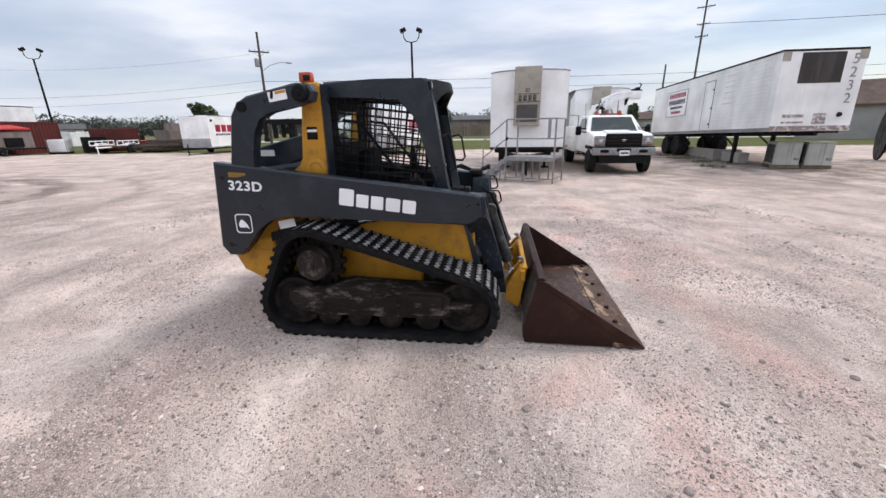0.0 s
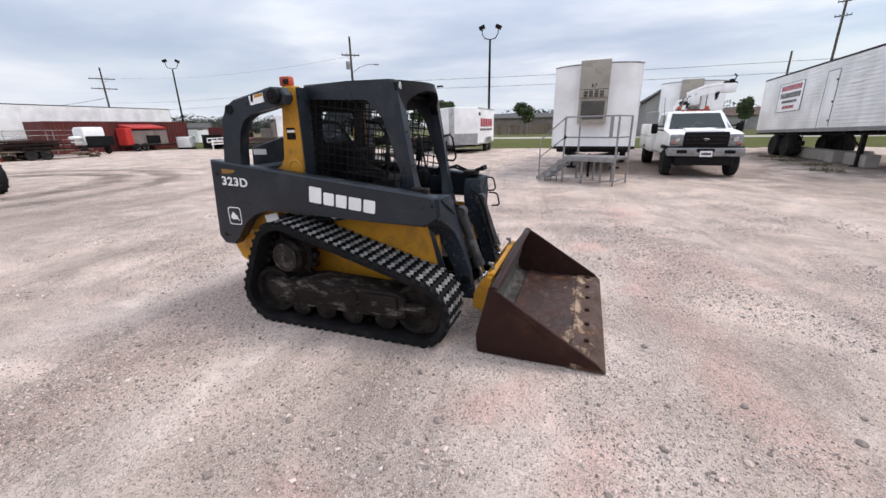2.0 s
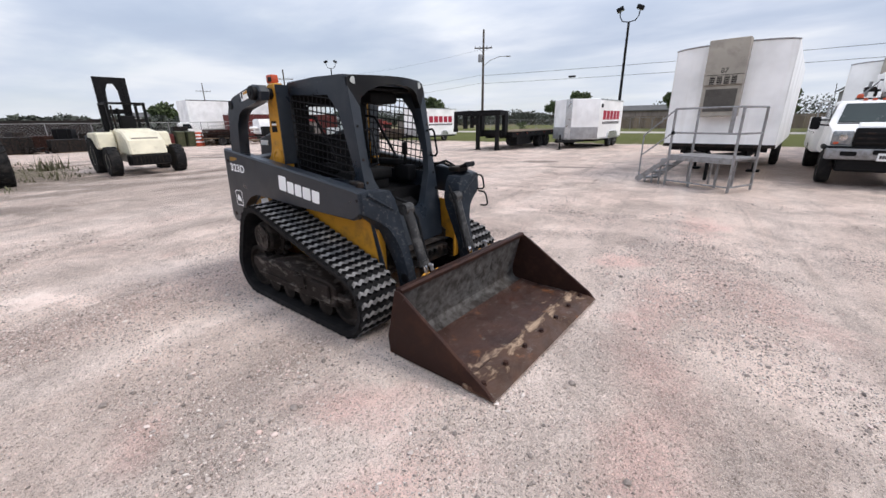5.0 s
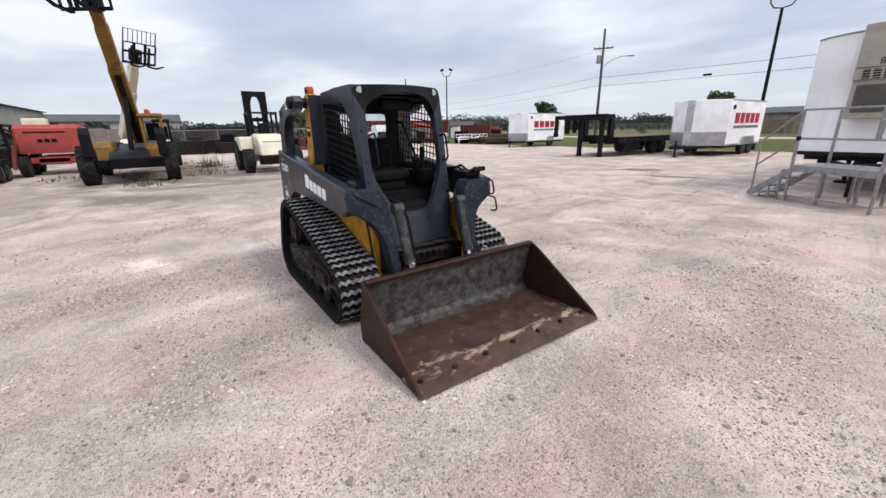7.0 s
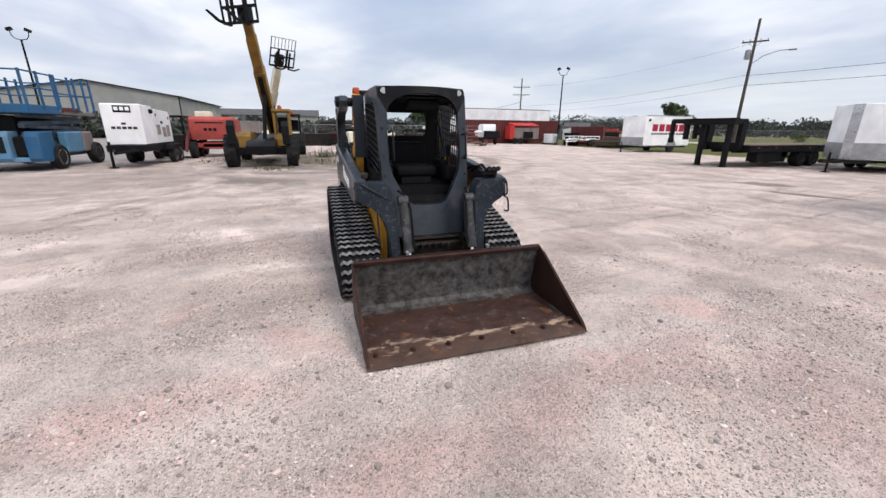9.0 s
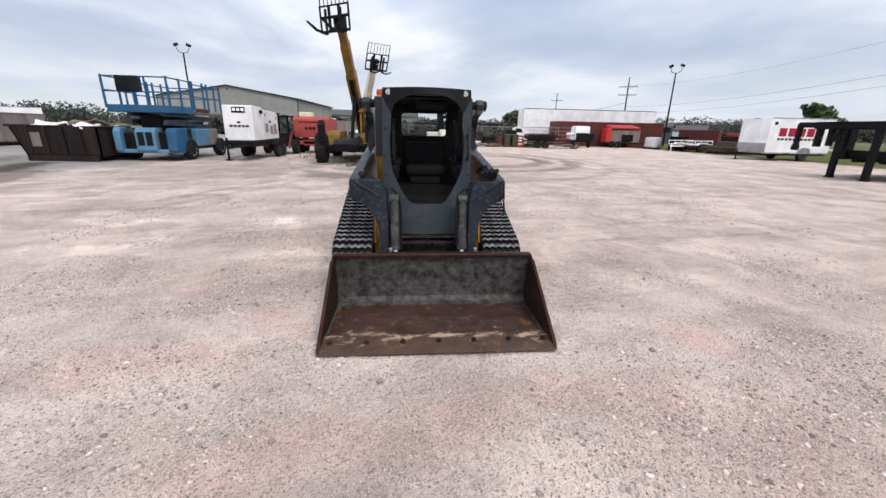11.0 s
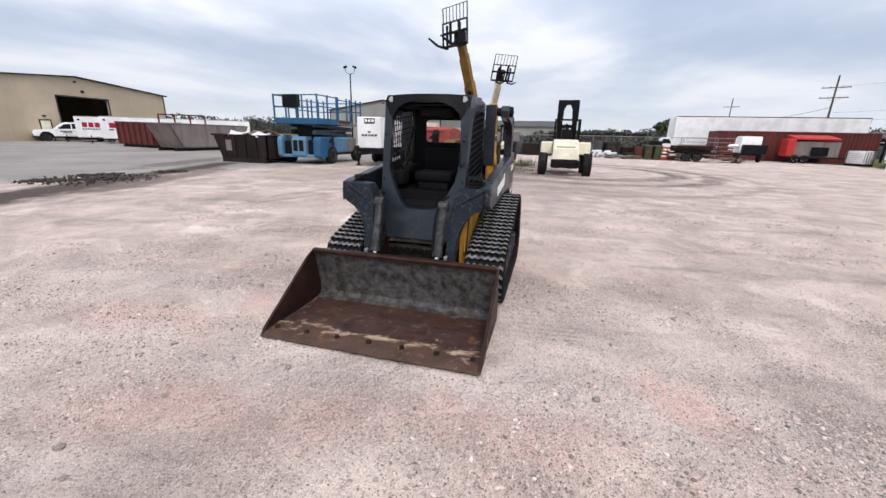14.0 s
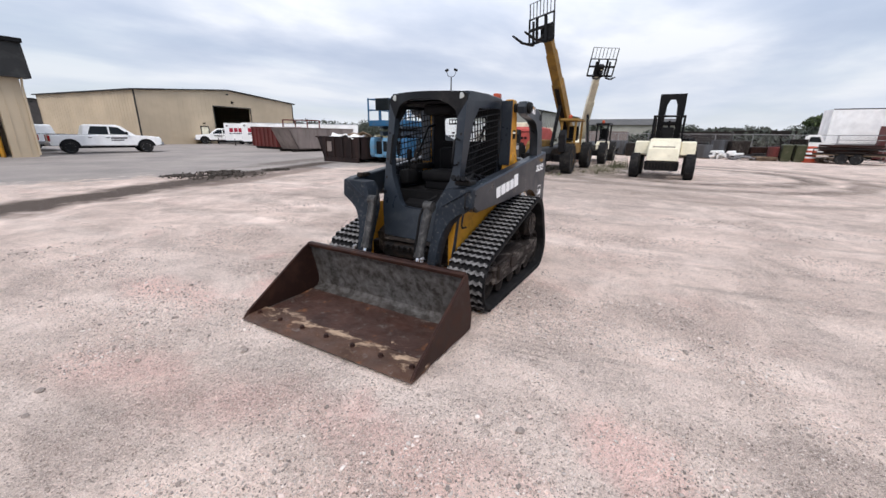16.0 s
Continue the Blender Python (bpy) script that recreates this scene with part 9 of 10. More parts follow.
for x, y in ((-4.25, -27.9), (-3.8, -28.3)):
    bm = B()
    lathe(bm, [(0.01, 0), (0.11, 0), (0.11, 1.15), (0.07, 1.24), (0.01, 1.26)], ID, 14)
    solid("bollard", bm, YELLOW, pose(x, y, 0), "yellow steel bollard in the bay opening", "bollard", "bollards")


# ---- poles, wires, fences, clutter, trees and distant buildings ----
def yard_lamp(m, H, label):
    T = thing("yard_lamp", m, label, "street lamp", "yard lamps")
    bm = B()
    cyl(bm, (0, 0, 0), (0, 0, H - 0.6), 0.11, 0.075, 12)
    part("pole", bm, BLACK, T)
    bm = B()
    tube(bm, [(-0.62, 0, H + 0.1), (-0.58, 0, H - 0.25), (-0.40, 0, H - 0.52), (0, 0, H - 0.60), (0.40, 0, H - 0.52), (0.58, 0, H - 0.25), (0.62, 0, H + 0.1)], 0.035, 8)
    part("bracket", bm, BLACK, T)
    for s in (-1, 1):
        bm = B()
        box(bm, (0, 0, 0), (0.46, 0.34, 0.26), 0.04, pose(0.62 * s, 0, H + 0.22, 0, 22 * s, 0), 2)
        h = part("lamp_head", bm, BLACK, T)
        bm = B()
        box(bm, (0, 0, -0.132), (0.36, 0.26, 0.01), 0.0, pose(0.62 * s, 0, H + 0.22, 0, 22 * s, 0))
        part("lens", bm, LENS, h)
    return T


yard_lamp(pose(-6.7, 32.4, 0, 0, 0, 10), 8.5, "tall dark yard lamp with two floodlight heads")
yard_lamp(pose(-44.6, 35.6, 0, 0, 0, 40), 9.1, "tall dark yard lamp standing behind the tote tank")
yard_lamp(pose(-45.8, -21.2, 0, 0, 0, 100), 9.5, "tall dark yard lamp behind the scissor lift")


def power_pole(m, H, arms, label, transformer=False, street=False):
    T = thing("power_pole", m, label, "utility pole", "wooden power poles")
    bm = B()
    cyl(bm, (0, 0, 0), (0, 0, H), 0.17, 0.11, 12)
    part("pole", bm, POLE_WOOD, T)
    for z, w in arms:
        bm = B()
        box(bm, (0, 0.14, H - z), (w, 0.10, 0.13), 0.006)
        a = part("crossarm", bm, POLE_WOOD, T)
        for x in (-w * 0.46, -w * 0.2, w * 0.2, w * 0.46):
            bm = B()
            lathe(bm, [(0.01, 0), (0.05, 0), (0.03, 0.06), (0.055, 0.10), (0.02, 0.18), (0.01, 0.18)], pose(x, 0.14, H - z + 0.065), 8)
            part("insulator", bm, GALV, a)
        for s in (-1, 1):
            bm = B()
            tube(bm, [(w * 0.28 * s, 0.10, H - z), (0, 0.08, H - z - 0.55)], 0.018, 5)
            part("brace", bm, GALV, a)
    if transformer:
        bm = B()
        lathe(bm, [(0.02, 0), (0.24, 0), (0.24, 0.75), (0.18, 0.85), (0.02, 0.87)], pose(-0.38, 0, H - 3.5), 16)
        part("transformer", bm, GALV, T, "grey pole transformer")
    if street:
        bm = B()
        tube(bm, [(0.1, 0, H - 3.9), (0.9, -0.1, H - 3.3), (2.0, -0.2, H - 2.95), (2.7, -0.25, H - 2.95)], 0.035, 6)
        box(bm, (2.95, -0.28, H - 2.97), (0.6, 0.22, 0.12), 0.04)
        part("street_lamp", bm, GALV, T)
    return T


POLES = {"a": (-26.4, 44.4, 11.0), "b": (-75.0, 46.5, 11.8), "c": (-126.0, 51.0, 12.6), "d": (29.0, 67.5, 22.0)}
power_pole(pose(-26.4, 44.4, 0, 0, 0, 35), 11.9, ((1.95, 2.1),), "wooden power pole with transformer and street light", True, True)
power_pole(pose(-75.0, 46.5, 0, 0, 0, 60), 11.8, ((1.7, 3.4), (3.2, 3.4)), "wooden power pole with two crossarms")
power_pole(pose(-126.0, 51.0, 0, 0, 0, 60), 13.0, ((2.2, 3.8),), "distant wooden power pole with one crossarm")
power_pole(pose(29.0, 67.5, 0, 0, 0, -30), 20.0, ((1.0, 2.6), (2.4, 2.2), (4.6, 1.6), (6.2, 1.6)), "tall wooden power pole with stacked crossarms")
power_pole(pose(24.7, 67.5, 0, 0, 0, -60), 10.2, (), "slim wooden pole with a street light", False, True)


def wire(a, c, sag, r=0.009, name="power_line"):
    bm = B()
    a, c = Vector(a), Vector(c)
    pts = []
    for i in range(25):
        u = i / 24
        p = a.lerp(c, u)
        p.z -= 4 * sag * u * (1 - u)
        pts.append(tuple(p))
    tube(bm, pts, r, 5)
    return solid(name, bm, BLACK, ID, "black overhead cable strung between poles", "cable", "overhead cables")


wire((-26.4, 44.4, 6.9), (95.0, 52.0, 9.6), 1.2, 0.017)
wire((-26.4, 44.4, 6.0), (95.0, 52.0, 8.6), 1.2, 0.017)
wire((-26.4, 44.4, 7.0), (-75.0, 46.5, 6.4), 0.7, 0.012)
wire((-26.4, 44.4, 6.1), (-75.0, 46.5, 5.2), 0.7, 0.012)
wire((-26.8, 44.4, 9.8), (-75.0, 46.5, 10.3), 1.0, 0.008)
wire((-75.0, 46.5, 7.2), (-126.0, 51.0, 7.6), 0.9, 0.03)
wire((29.0, 67.5, 15.4), (120.0, 40.0, 15.0), 1.4, 0.03)
bm = B()
lathe(bm, [(0.01, -0.4), (0.10, -0.36), (0.10, 0.36), (0.01, 0.4)], pose(0, 0, 0, 0, 90, 0), 10)
solid("cable_splice", bm, BLACK, pose(-15.5, 45.2, 6.05), "black splice case hanging on the cable", "splice case")


def chain_fence(m, L, H, label, step=3.0):
    F = thing("chain_link_fence", m, label, "fence", "chain-link fences")
    n = int(L / step)
    for i in range(n + 1):
        bm = B()
        cyl(bm, (L * i / n, 0, 0), (L * i / n, 0, H), 0.035, None, 6)
        part("post", bm, GALV, F)
    bm = B()
    tube(bm, [(0, 0, H), (L, 0, H)], 0.025, 5)
    part("top_rail", bm, GALV, F)
    bm = B()
    k = int(L / 0.22)
    for i in range(k):
        x = L * i / k
        tube(bm, [(x, 0, 0.05), (min(L, x + H * 0.9), 0, H)], 0.006, 3)
        tube(bm, [(x, 0, H), (min(L, x + H * 0.9), 0, 0.05)], 0.006, 3)
    mesh = part("fence_mesh", bm, GALV, F)
    mesh["kind"] = "stuff"
    return F


chain_fence(pose(-45, 66, 0, 0, 0, 2), 70, 1.8, "grey chain-link fence along the road")
chain_fence(pose(-42.0, -2.0, 0, 0, 0, 88), 22, 1.9, "grey chain-link fence behind the scrap row", 2.75)


# scrap and stores along the far edge of the yard
def drum(m, mat, band, label):
    T = thing("traffic_drum", m, label, "traffic drum")
    bm = B()
    lathe(bm, [(0.02, 0), (0.44, 0), (0.44, 0.06), (0.35, 0.08), (0.33, 0.5), (0.31, 1.02), (0.2, 1.10), (0.02, 1.10)], ID, 20)
    part("body", bm, mat, T)
    for z in (0.28, 0.56, 0.82):
        bm = B()
        r = 0.358 - (z - 0.08) * 0.05
        lathe(bm, [(r - 0.02, z), (r, z), (r - 0.004, z + 0.12), (r - 0.02, z + 0.12)], ID, 20)
        part("band", bm, band, T)
    return T


drum(pose(-34.1, 14.2, 0), AMBER, WHITE_DECAL, "orange traffic drum with white bands")
GREEN_BIN = surf("olive_green_plastic", (0.055, 0.060, 0.032), (0.12, 0.11, 0.08), 0.35, 4, 0.6, 0.0, 50, 0.1)


def wheelie_bin(m, label):
    T = thing("refuse_bin", m, label, "bin", "green refuse bins")
    bm = B()
    prism(bm, [(-0.30, 0.0), (0.30, 0.0), (0.36, 1.08), (-0.36, 1.08)], -0.28, 0.28, "y", 0.03)
    part("body", bm, GREEN_BIN, T)
    bm = B()
    prism(bm, [(-0.40, 1.08), (0.40, 1.08), (0.36, 1.16), (-0.36, 1.20)], -0.31, 0.31, "y", 0.02)
    part("lid", bm, GREEN_BIN, T)
    return T


WB = wheelie_bin(pose(-34.3, 12.9, 0), "olive green refuse bin in the scrap row")
copy_thing(WB, pose(-34.2, 13.6, 0, 0, 0, 6))
rnd = random.Random(21)
BIN_GREY = surf("blue_grey_crate_paint", (0.10, 0.105, 0.115), (0.06, 0.05, 0.045), 0.4, 3, 0.7, 0.0, 40, 0.15, streak=True)


def scrap_box(x, y, s, mat, label, rz=0.0, ribs=4):
    T = thing("scrap_crate", pose(x, y, 0, 0, 0, rz), label, "crate", "scrap row crates")
    bm = B()
    box(bm, (0, 0, s[2] / 2 + 0.06), s, 0.03)
    part("body", bm, mat, T)
    for i in range(ribs):
        bm = B()
        box(bm, (s[0] / 2 + 0.02, -s[1] / 2 + s[1] * (i + 0.5) / ribs, s[2] / 2 + 0.06), (0.05, 0.07, s[2] - 0.06), 0.004)
        part("rib", bm, mat, T)
    bm = B()
    box(bm, (0, 0, 0.05), (s[0] * 0.9, s[1] * 0.9, 0.10), 0)
    part("pallet", bm, WOOD, T)


scrap_box(-34.9, 7.9, (0.9, 1.15, 1.0), BIN_GREY, "grey steel crate in the scrap row", -4, 5)
scrap_box(-34.4, 6.2, (1.0, 1.8, 0.8), DARK_STEEL, "long dark steel tank on a pallet", 4, 3)
scrap_box(-34.5, 12.2, (0.5, 0.6, 0.95), RED_RUST, "dark red steel box between the bins", 5, 2)
scrap_box(-35.2, 3.4, (1.2, 2.4, 1.0), DARK_STEEL, "dark steel crate in the scrap row", 6, 6)
scrap_box(-36.6, 0.8, (1.2, 2.6, 1.2), BIN_GREY, "grey steel crate behind the telehandlers", -6, 6)
for k, (x, y, L, n, r, mt, lb, rz, sp) in enumerate((
        (-34.8, 9.4, 1.6, 26, 0.09, WHITE_OLD, "heap of white plastic pipe", 70, 0.8),
        (-34.2, 10.3, 1.5, 12, 0.06, GALV, "heap of pale pipe offcuts", 100, 0.7),
        (-35.3, 11.4, 1.8, 16, 0.07, DARK_STEEL, "heap of dark pipe offcuts", 60, 0.8),
        (-34.9, 5.0, 2.4, 14, 0.07, DARK_STEEL, "low stack of dark pipe", 80, 0.8))):
    pile("pipe_pile", pose(x, y, 0, 0, 0, rz), n, L, r, mt, lb, "pipe", 31 + k, sp, False)
for k, (x, y, L, n, r, mt, lb, rz, sp) in enumerate((
        (-34.3, 11.5, 1.3, 14, 0.06, WOOD, "low heap of broken timber", 30, 0.6),
        (-35.6, 15.6, 2.6, 14, 0.06, WOOD, "loose boards behind the trailer", 95, 0.7),
        (-33.5, 18.9, 2.2, 14, 0.07, WOOD, "loose boards beside the trailer", 60, 0.7))):
    pile("timber_pile", pose(x, y, 0, 0, 0, rz), n, L, r, mt, lb, "timber", 51 + k, sp)
for k, (x, y, L, n, r, mt, lb, rz, sp) in enumerate((
        (-37.6, 7.0, 4.5, 16, 0.08, DARK_STEEL, "stack of dark steel beams", 92, 0.7),
        (-37.8, 1.5, 4.0, 16, 0.09, STEEL_MUD, "stack of rusty steel channel", 88, 0.8),
        (-37.5, 12.4, 3.6, 14, 0.09, STEEL_MUD, "stack of brown steel channel", 84, 0.7))):
    pile("steel_pile", pose(x, y, 0, 0, 0, rz), n, L, r, mt, lb, "steel", 61 + k, sp)


for k in range(11):
    scrap_box(-36.9 + rnd.uniform(-0.8, 0.5), 1.6 + 1.25 * k, (rnd.uniform(0.7, 1.3), rnd.uniform(0.6, 1.3), rnd.uniform(0.7, 1.5)), (DARK_STEEL, BIN_GREY, STEEL_MUD, RUST, BLACK_MATT)[k % 5], ("dark steel scrap box", "blue-grey scrap box", "muddy steel scrap box", "rusty scrap box", "black scrap box")[k % 5] + " in the scrap row", rnd.uniform(-25, 25), rnd.randint(2, 5))


def old_lorry(m):
    """A cab and sloping hood seen beyond the scrap, half hidden by it."""
    T = thing("old_truck", m, "old white truck with a sloping hood beyond the scrap row", "truck")
    bm = B()
    prism(bm, [(-0.2, 0.7), (-0.2, 2.3), (0.1, 2.5), (1.0, 2.5), (1.35, 1.9), (1.5, 1.7), (3.1, 1.35), (3.3, 1.0), (3.3, 0.7)], -0.95, 0.95, "y", 0.06)
    body = part("cab", bm, WHITE_OLD, T)
    for s in (-1, 1):
        bm = B()
        prism(bm, [(0.2, 1.75), (0.2, 2.3), (0.95, 2.3), (1.22, 1.75)], 0.952 * s, 0.962 * s, "y")
        part("side_window", bm, GLASS_DARK, body)
        for x in (0.4, 2.5):
            wheel(T, (x, 0.85 * s, 0.48), 0.48, 0.28, 0.26, DARK_STEEL, "y", 0, "wheel", None, s)
    bm = B()
    box(bm, (-1.6, 0, 0.75), (3.6, 0.9, 0.2), 0)
    part("frame", bm, BLACK, T)
    return T


old_lorry(pose(-41.0, 15.3, 0, 0, 0, 78) @ Matrix.Scale(0.76, 4))


def gate_frame(m, L, H):
    T = thing("gate_panel", m, "grey tubular steel gate panel leaning upright", "gate", "gate panels")
    bm = B()
    tube(bm, [(0, 0, 0.02), (L, 0, 0.02), (L, 0, H), (0, 0, H)], 0.03, 6, True)
    part("frame", bm, GALV, T)
    for i in range(1, 5):
        bm = B()
        tube(bm, [(0, 0, 0.1 + (H - 0.1) * i / 5), (L, 0, 0.1 + (H - 0.1) * i / 5)], 0.02, 5)
        part("rail", bm, GALV, T)
    return T


gate_frame(pose(-37.0, 16.2, 0, 0, 0, 78), 2.6, 1.9)
copy_thing(bpy.data.objects["gate_panel"], pose(-37.6, 18.9, 0, 0, 0, 84))
for i, (x, y, s, mt, lb) in enumerate(((-55.0, 8.0, (3.0, 7.0, 2.2), DARK_STEEL, "dark storage box far beyond the yard"), (-58.0, -4.0, (4.0, 8.0, 2.2), GREY_BIN, "grey storage box far beyond the yard"), (-60.0, 14.0, (3.0, 8.0, 2.4), DARK_STEEL, "dark trailer far beyond the yard"), (-52.0, 43.5, (2.0, 2.4, 1.7), WHITE_OLD, "white machine body behind the tote"), (-47.0, 46.0, (1.8, 3.0, 1.3), DARK_STEEL, "dark flat rack behind the tote"), (-43.0, 48.0, (2.0, 2.6, 1.8), GREY_BIN, "grey box body beyond the timber"), (-35.0, 44.0, (1.6, 2.0, 2.3), BIN_GREY, "grey box body beyond the timber"), (-57.0, 46.0, (2.4, 5.0, 1.5), BIN_GREY, "low grey rack beyond the yard"))):
    scrap_box(x, y, s, mt, lb, rnd.uniform(-12, 12), 6)
pile("steel_pile", pose(-38.5, 38.6, 0, 0, 0, 70), 24, 4.0, 0.12, RED_RUST, "stack of dark red steel joists", "steel", 41, 1.2)
pile("steel_pile", pose(-33.7, 16.0, 0.62, 0, 0, -14), 26, 2.6, 0.09, RUST, "dark red-brown scrap heaped on the trailer", "steel", 44, 0.6)


# trees: tapered trunk, limbs and a crown of many small leaf clumps
def leaf_material(name, a, c):
    m, n, l, b = tree(name)
    g = n.new("ShaderNodeNewGeometry")
    r = ramp(g.outputs["Random Per Island"], [(0.0, a), (0.6, c), (1.0, tuple(v * 1.35 for v in c))], n, l)
    l.new(r.outputs[0], b.inputs["Base Color"])
    b.inputs["Roughness"].default_value = 0.75
    return m


LEAF = leaf_material("tree_leaves", (0.030, 0.045, 0.018), (0.070, 0.095, 0.035))
WEED = leaf_material("dusty_weeds", (0.07, 0.07, 0.038), (0.13, 0.125, 0.07))
LEAF_FAR = leaf_material("far_leaves", (0.038, 0.046, 0.036), (0.066, 0.076, 0.058))


def leaf_cloud(name, blobs, count, size, mat, seed):
    """Small folded leaf clumps spread through uneven lobes (x, y, z, rx, ry, rz)."""
    rng = np.random.default_rng(seed)
    V, F = [], []
    vol = np.array([b[3] * b[4] * b[5] for b in blobs])
    pick = rng.choice(len(blobs), count, p=vol / vol.sum())
    for i in range(count):
        bx = blobs[pick[i]]
        d = rng.normal(size=3)
        d /= np.linalg.norm(d)
        rad = rng.random() ** 0.4
        p = np.array(bx[:3]) + d * rad * np.array(bx[3:])
        s = size * rng.uniform(0.6, 1.4)
        u = rng.normal(size=3)
        u /= np.linalg.norm(u)
        w = np.cross(u, rng.normal(size=3))
        w /= np.linalg.norm(w) + 1e-9
        k = len(V)
        h = np.cross(u, w)
        V += [p - u * s, p + w * s * 0.6 + h * s * 0.25, p + u * s, p - w * s * 0.6 + h * s * 0.25]
        F += [(k, k + 1, k + 2), (k, k + 2, k + 3)]
    me = bpy.data.meshes.new(name)
    me.from_pydata([tuple(map(float, v)) for v in V], [], F)
    me.materials.append(mat)
    return me


def leafy_tree(x, y, H, R, seed, label, leaves=1400, trunk=0.3):
    T = thing("tree", pose(x, y, 0), label, "tree", "trees beyond the yard")
    rnd = random.Random(seed)
    bm = B()
    cyl(bm, (0, 0, 0), (0, 0, H * trunk + 0.3), 0.04 * H * 0.6, 0.025 * H * 0.6, 10)
    blobs = []
    for i in range(9):
        a = rnd.uniform(0, 2 * math.pi)
        d = R * rnd.uniform(0.15, 0.65)
        z = H * rnd.uniform(trunk + 0.12, 0.85)
        e = Vector((d * math.cos(a), d * math.sin(a), z))
        cyl(bm, (0, 0, H * trunk), e, 0.012 * H, 0.004 * H, 6)
        blobs.append((e.x, e.y, e.z, R * rnd.uniform(0.3, 0.55), R * rnd.uniform(0.3, 0.55), H * rnd.uniform(0.09, 0.17)))
    part("trunk", bm, POLE_WOOD, T)
    ob = new("crown", leaf_cloud("crown", blobs, leaves, H * 0.045, LEAF, seed))
    ob.parent = T
    return T


for i, (x, y, H, R) in enumerate(((-10.1, 74.8, 5.8, 2.1), (-22.3, 66.5, 5.9, 2.3), (-50.0, 118.0, 7.5, 3.4), (26.7, 86.0, 6.0, 2.0), (13.8, 61.0, 4.6, 2.0), (-37.0, 47.5, 5.6, 2.4), (20.5, 52.0, 4.5, 1.6), (3.0, 92.0, 6.5, 3.0), (-65.2, 21.4, 5.2, 2.3), (34.0, 70.0, 9.5, 4.5))):
    leafy_tree(x, y, H, R, 50 + i, "leafy green tree beyond the road" if y > 55 else "leafy green tree beyond the yard")
leafy_tree(-24.1, 50.5, 1.6, 1.3, 80, "low round bush in the grass", 500, 0.05)


def far_wood(name, cx, cy, n, span_x, span_y, H, seed, label):
    rnd = random.Random(seed)
    blobs = []
    for i in range(n):
        h = H * rnd.uniform(0.65, 1.25)
        blobs.append((cx + rnd.uniform(-0.5, 0.5) * span_x, cy + rnd.uniform(-0.5, 0.5) * span_y, h * 0.5, H * rnd.uniform(0.5, 1.1), H * rnd.uniform(0.5, 1.1), h * 0.5))
    ob = new(name, leaf_cloud(name, blobs, n * 260, 0.42, LEAF_FAR, seed))
    tagged(ob, label, "trees", kind="stuff")


far_wood("far_trees", -85, 140, 90, 150, 14, 4.6, 61, "distant dark line of trees north of the field")
far_wood("far_trees", 60, 175, 60, 190, 16, 8.0, 62, "distant dark line of trees behind the houses")
far_wood("far_trees", -190, 20, 90, 16, 260, 5.5, 63, "distant dark line of trees west of the yard")
far_wood("far_trees", -170, -120, 70, 150, 40, 6.0, 64, "distant dark line of trees behind the sheds")
far_wood("far_trees", -60, -135, 40, 130, 20, 6.0, 65, "distant dark line of trees behind the tan shed")
far_wood("far_trees", -170, 125, 60, 60, 90, 7.0, 66, "distant dark line of trees at the field corner")
far_wood("near_scrub", -63, 4, 60, 10, 60, 2.6, 67, "low dark scrub along the fence")


# distant houses and buildings
def house(m, W, D, eave, ridge, wall, roof, label, windows=3):
    Hs = thing("house", m, label, "house", "distant houses")
    bm = B()
    prism(bm, [(-W / 2, 0), (W / 2, 0), (W / 2, eave), (-W / 2, eave)], -D / 2, D / 2, "y")
    wl_ = part("wall", bm, wall, Hs)
    bm = B()
    prism(bm, [(-D / 2 - 0.4, eave - 0.05), (0, ridge), (D / 2 + 0.4, eave - 0.05), (D / 2 + 0.4, eave + 0.12), (0, ridge + 0.18), (-D / 2 - 0.4, eave + 0.12)], -W / 2 - 0.4, W / 2 + 0.4, "x")
    part("roof", bm, roof, Hs)
    bm = B()
    prism(bm, [(-D / 2, eave), (0, ridge), (D / 2, eave)], -W / 2 + 0.05, W / 2 - 0.05, "x")
    part("gable", bm, wall, wl_)
    for i in range(windows):
        x = -W / 2 + W * (i + 0.5) / windows
        bm = B()
        box(bm, (x, -D / 2 - 0.02, 1.5), (1.2, 0.08, 1.1), 0.0)
        w = part("window", bm, WHITE, Hs)
        bm = B()
        box(bm, (x, -D / 2 - 0.065, 1.5), (1.02, 0.02, 0.92), 0)
        part("pane", bm, GLASS_DARK, w)
    return Hs


ROOF_BROWN = surf("brown_shingle", (0.12, 0.085, 0.07), (0.08, 0.06, 0.05), 0.4, 1.2, 0.9, 0.0, 20, 0.2)
ROOF_GREY = surf("grey_shingle", (0.10, 0.10, 0.10), (0.15, 0.145, 0.14), 0.4, 1.2, 0.9, 0.0, 20, 0.2)
SIDING = surf("grey_siding", (0.30, 0.29, 0.28), (0.36, 0.35, 0.34), 0.3, 1.0, 0.7, 0.0, 20, 0.05)
house(pose(10.0, 62.0, 0, 0, 0, 90), 9.0, 5.0, 4.2, 6.0, SIDING, ROOF_GREY, "grey house with a white gable beyond the road")
house(pose(39.5, 47.0, 0, 0, 0, -35), 14.0, 8.0, 3.2, 5.6, SIDING, ROOF_BROWN, "grey house with a brown shingle roof")
house(pose(36.0, 112.0, 0, 0, 0, -12), 34.0, 9.0, 2.9, 4.6, SIDING, ROOF_BROWN, "long low house with a dark brown roof", 8)
house(pose(-16.0, 98.0, 0, 0, 0, 3), 30.0, 9.0, 3.2, 4.2, GREY_BIN, ROOF_GREY, "long low grey building beyond the field", 7)
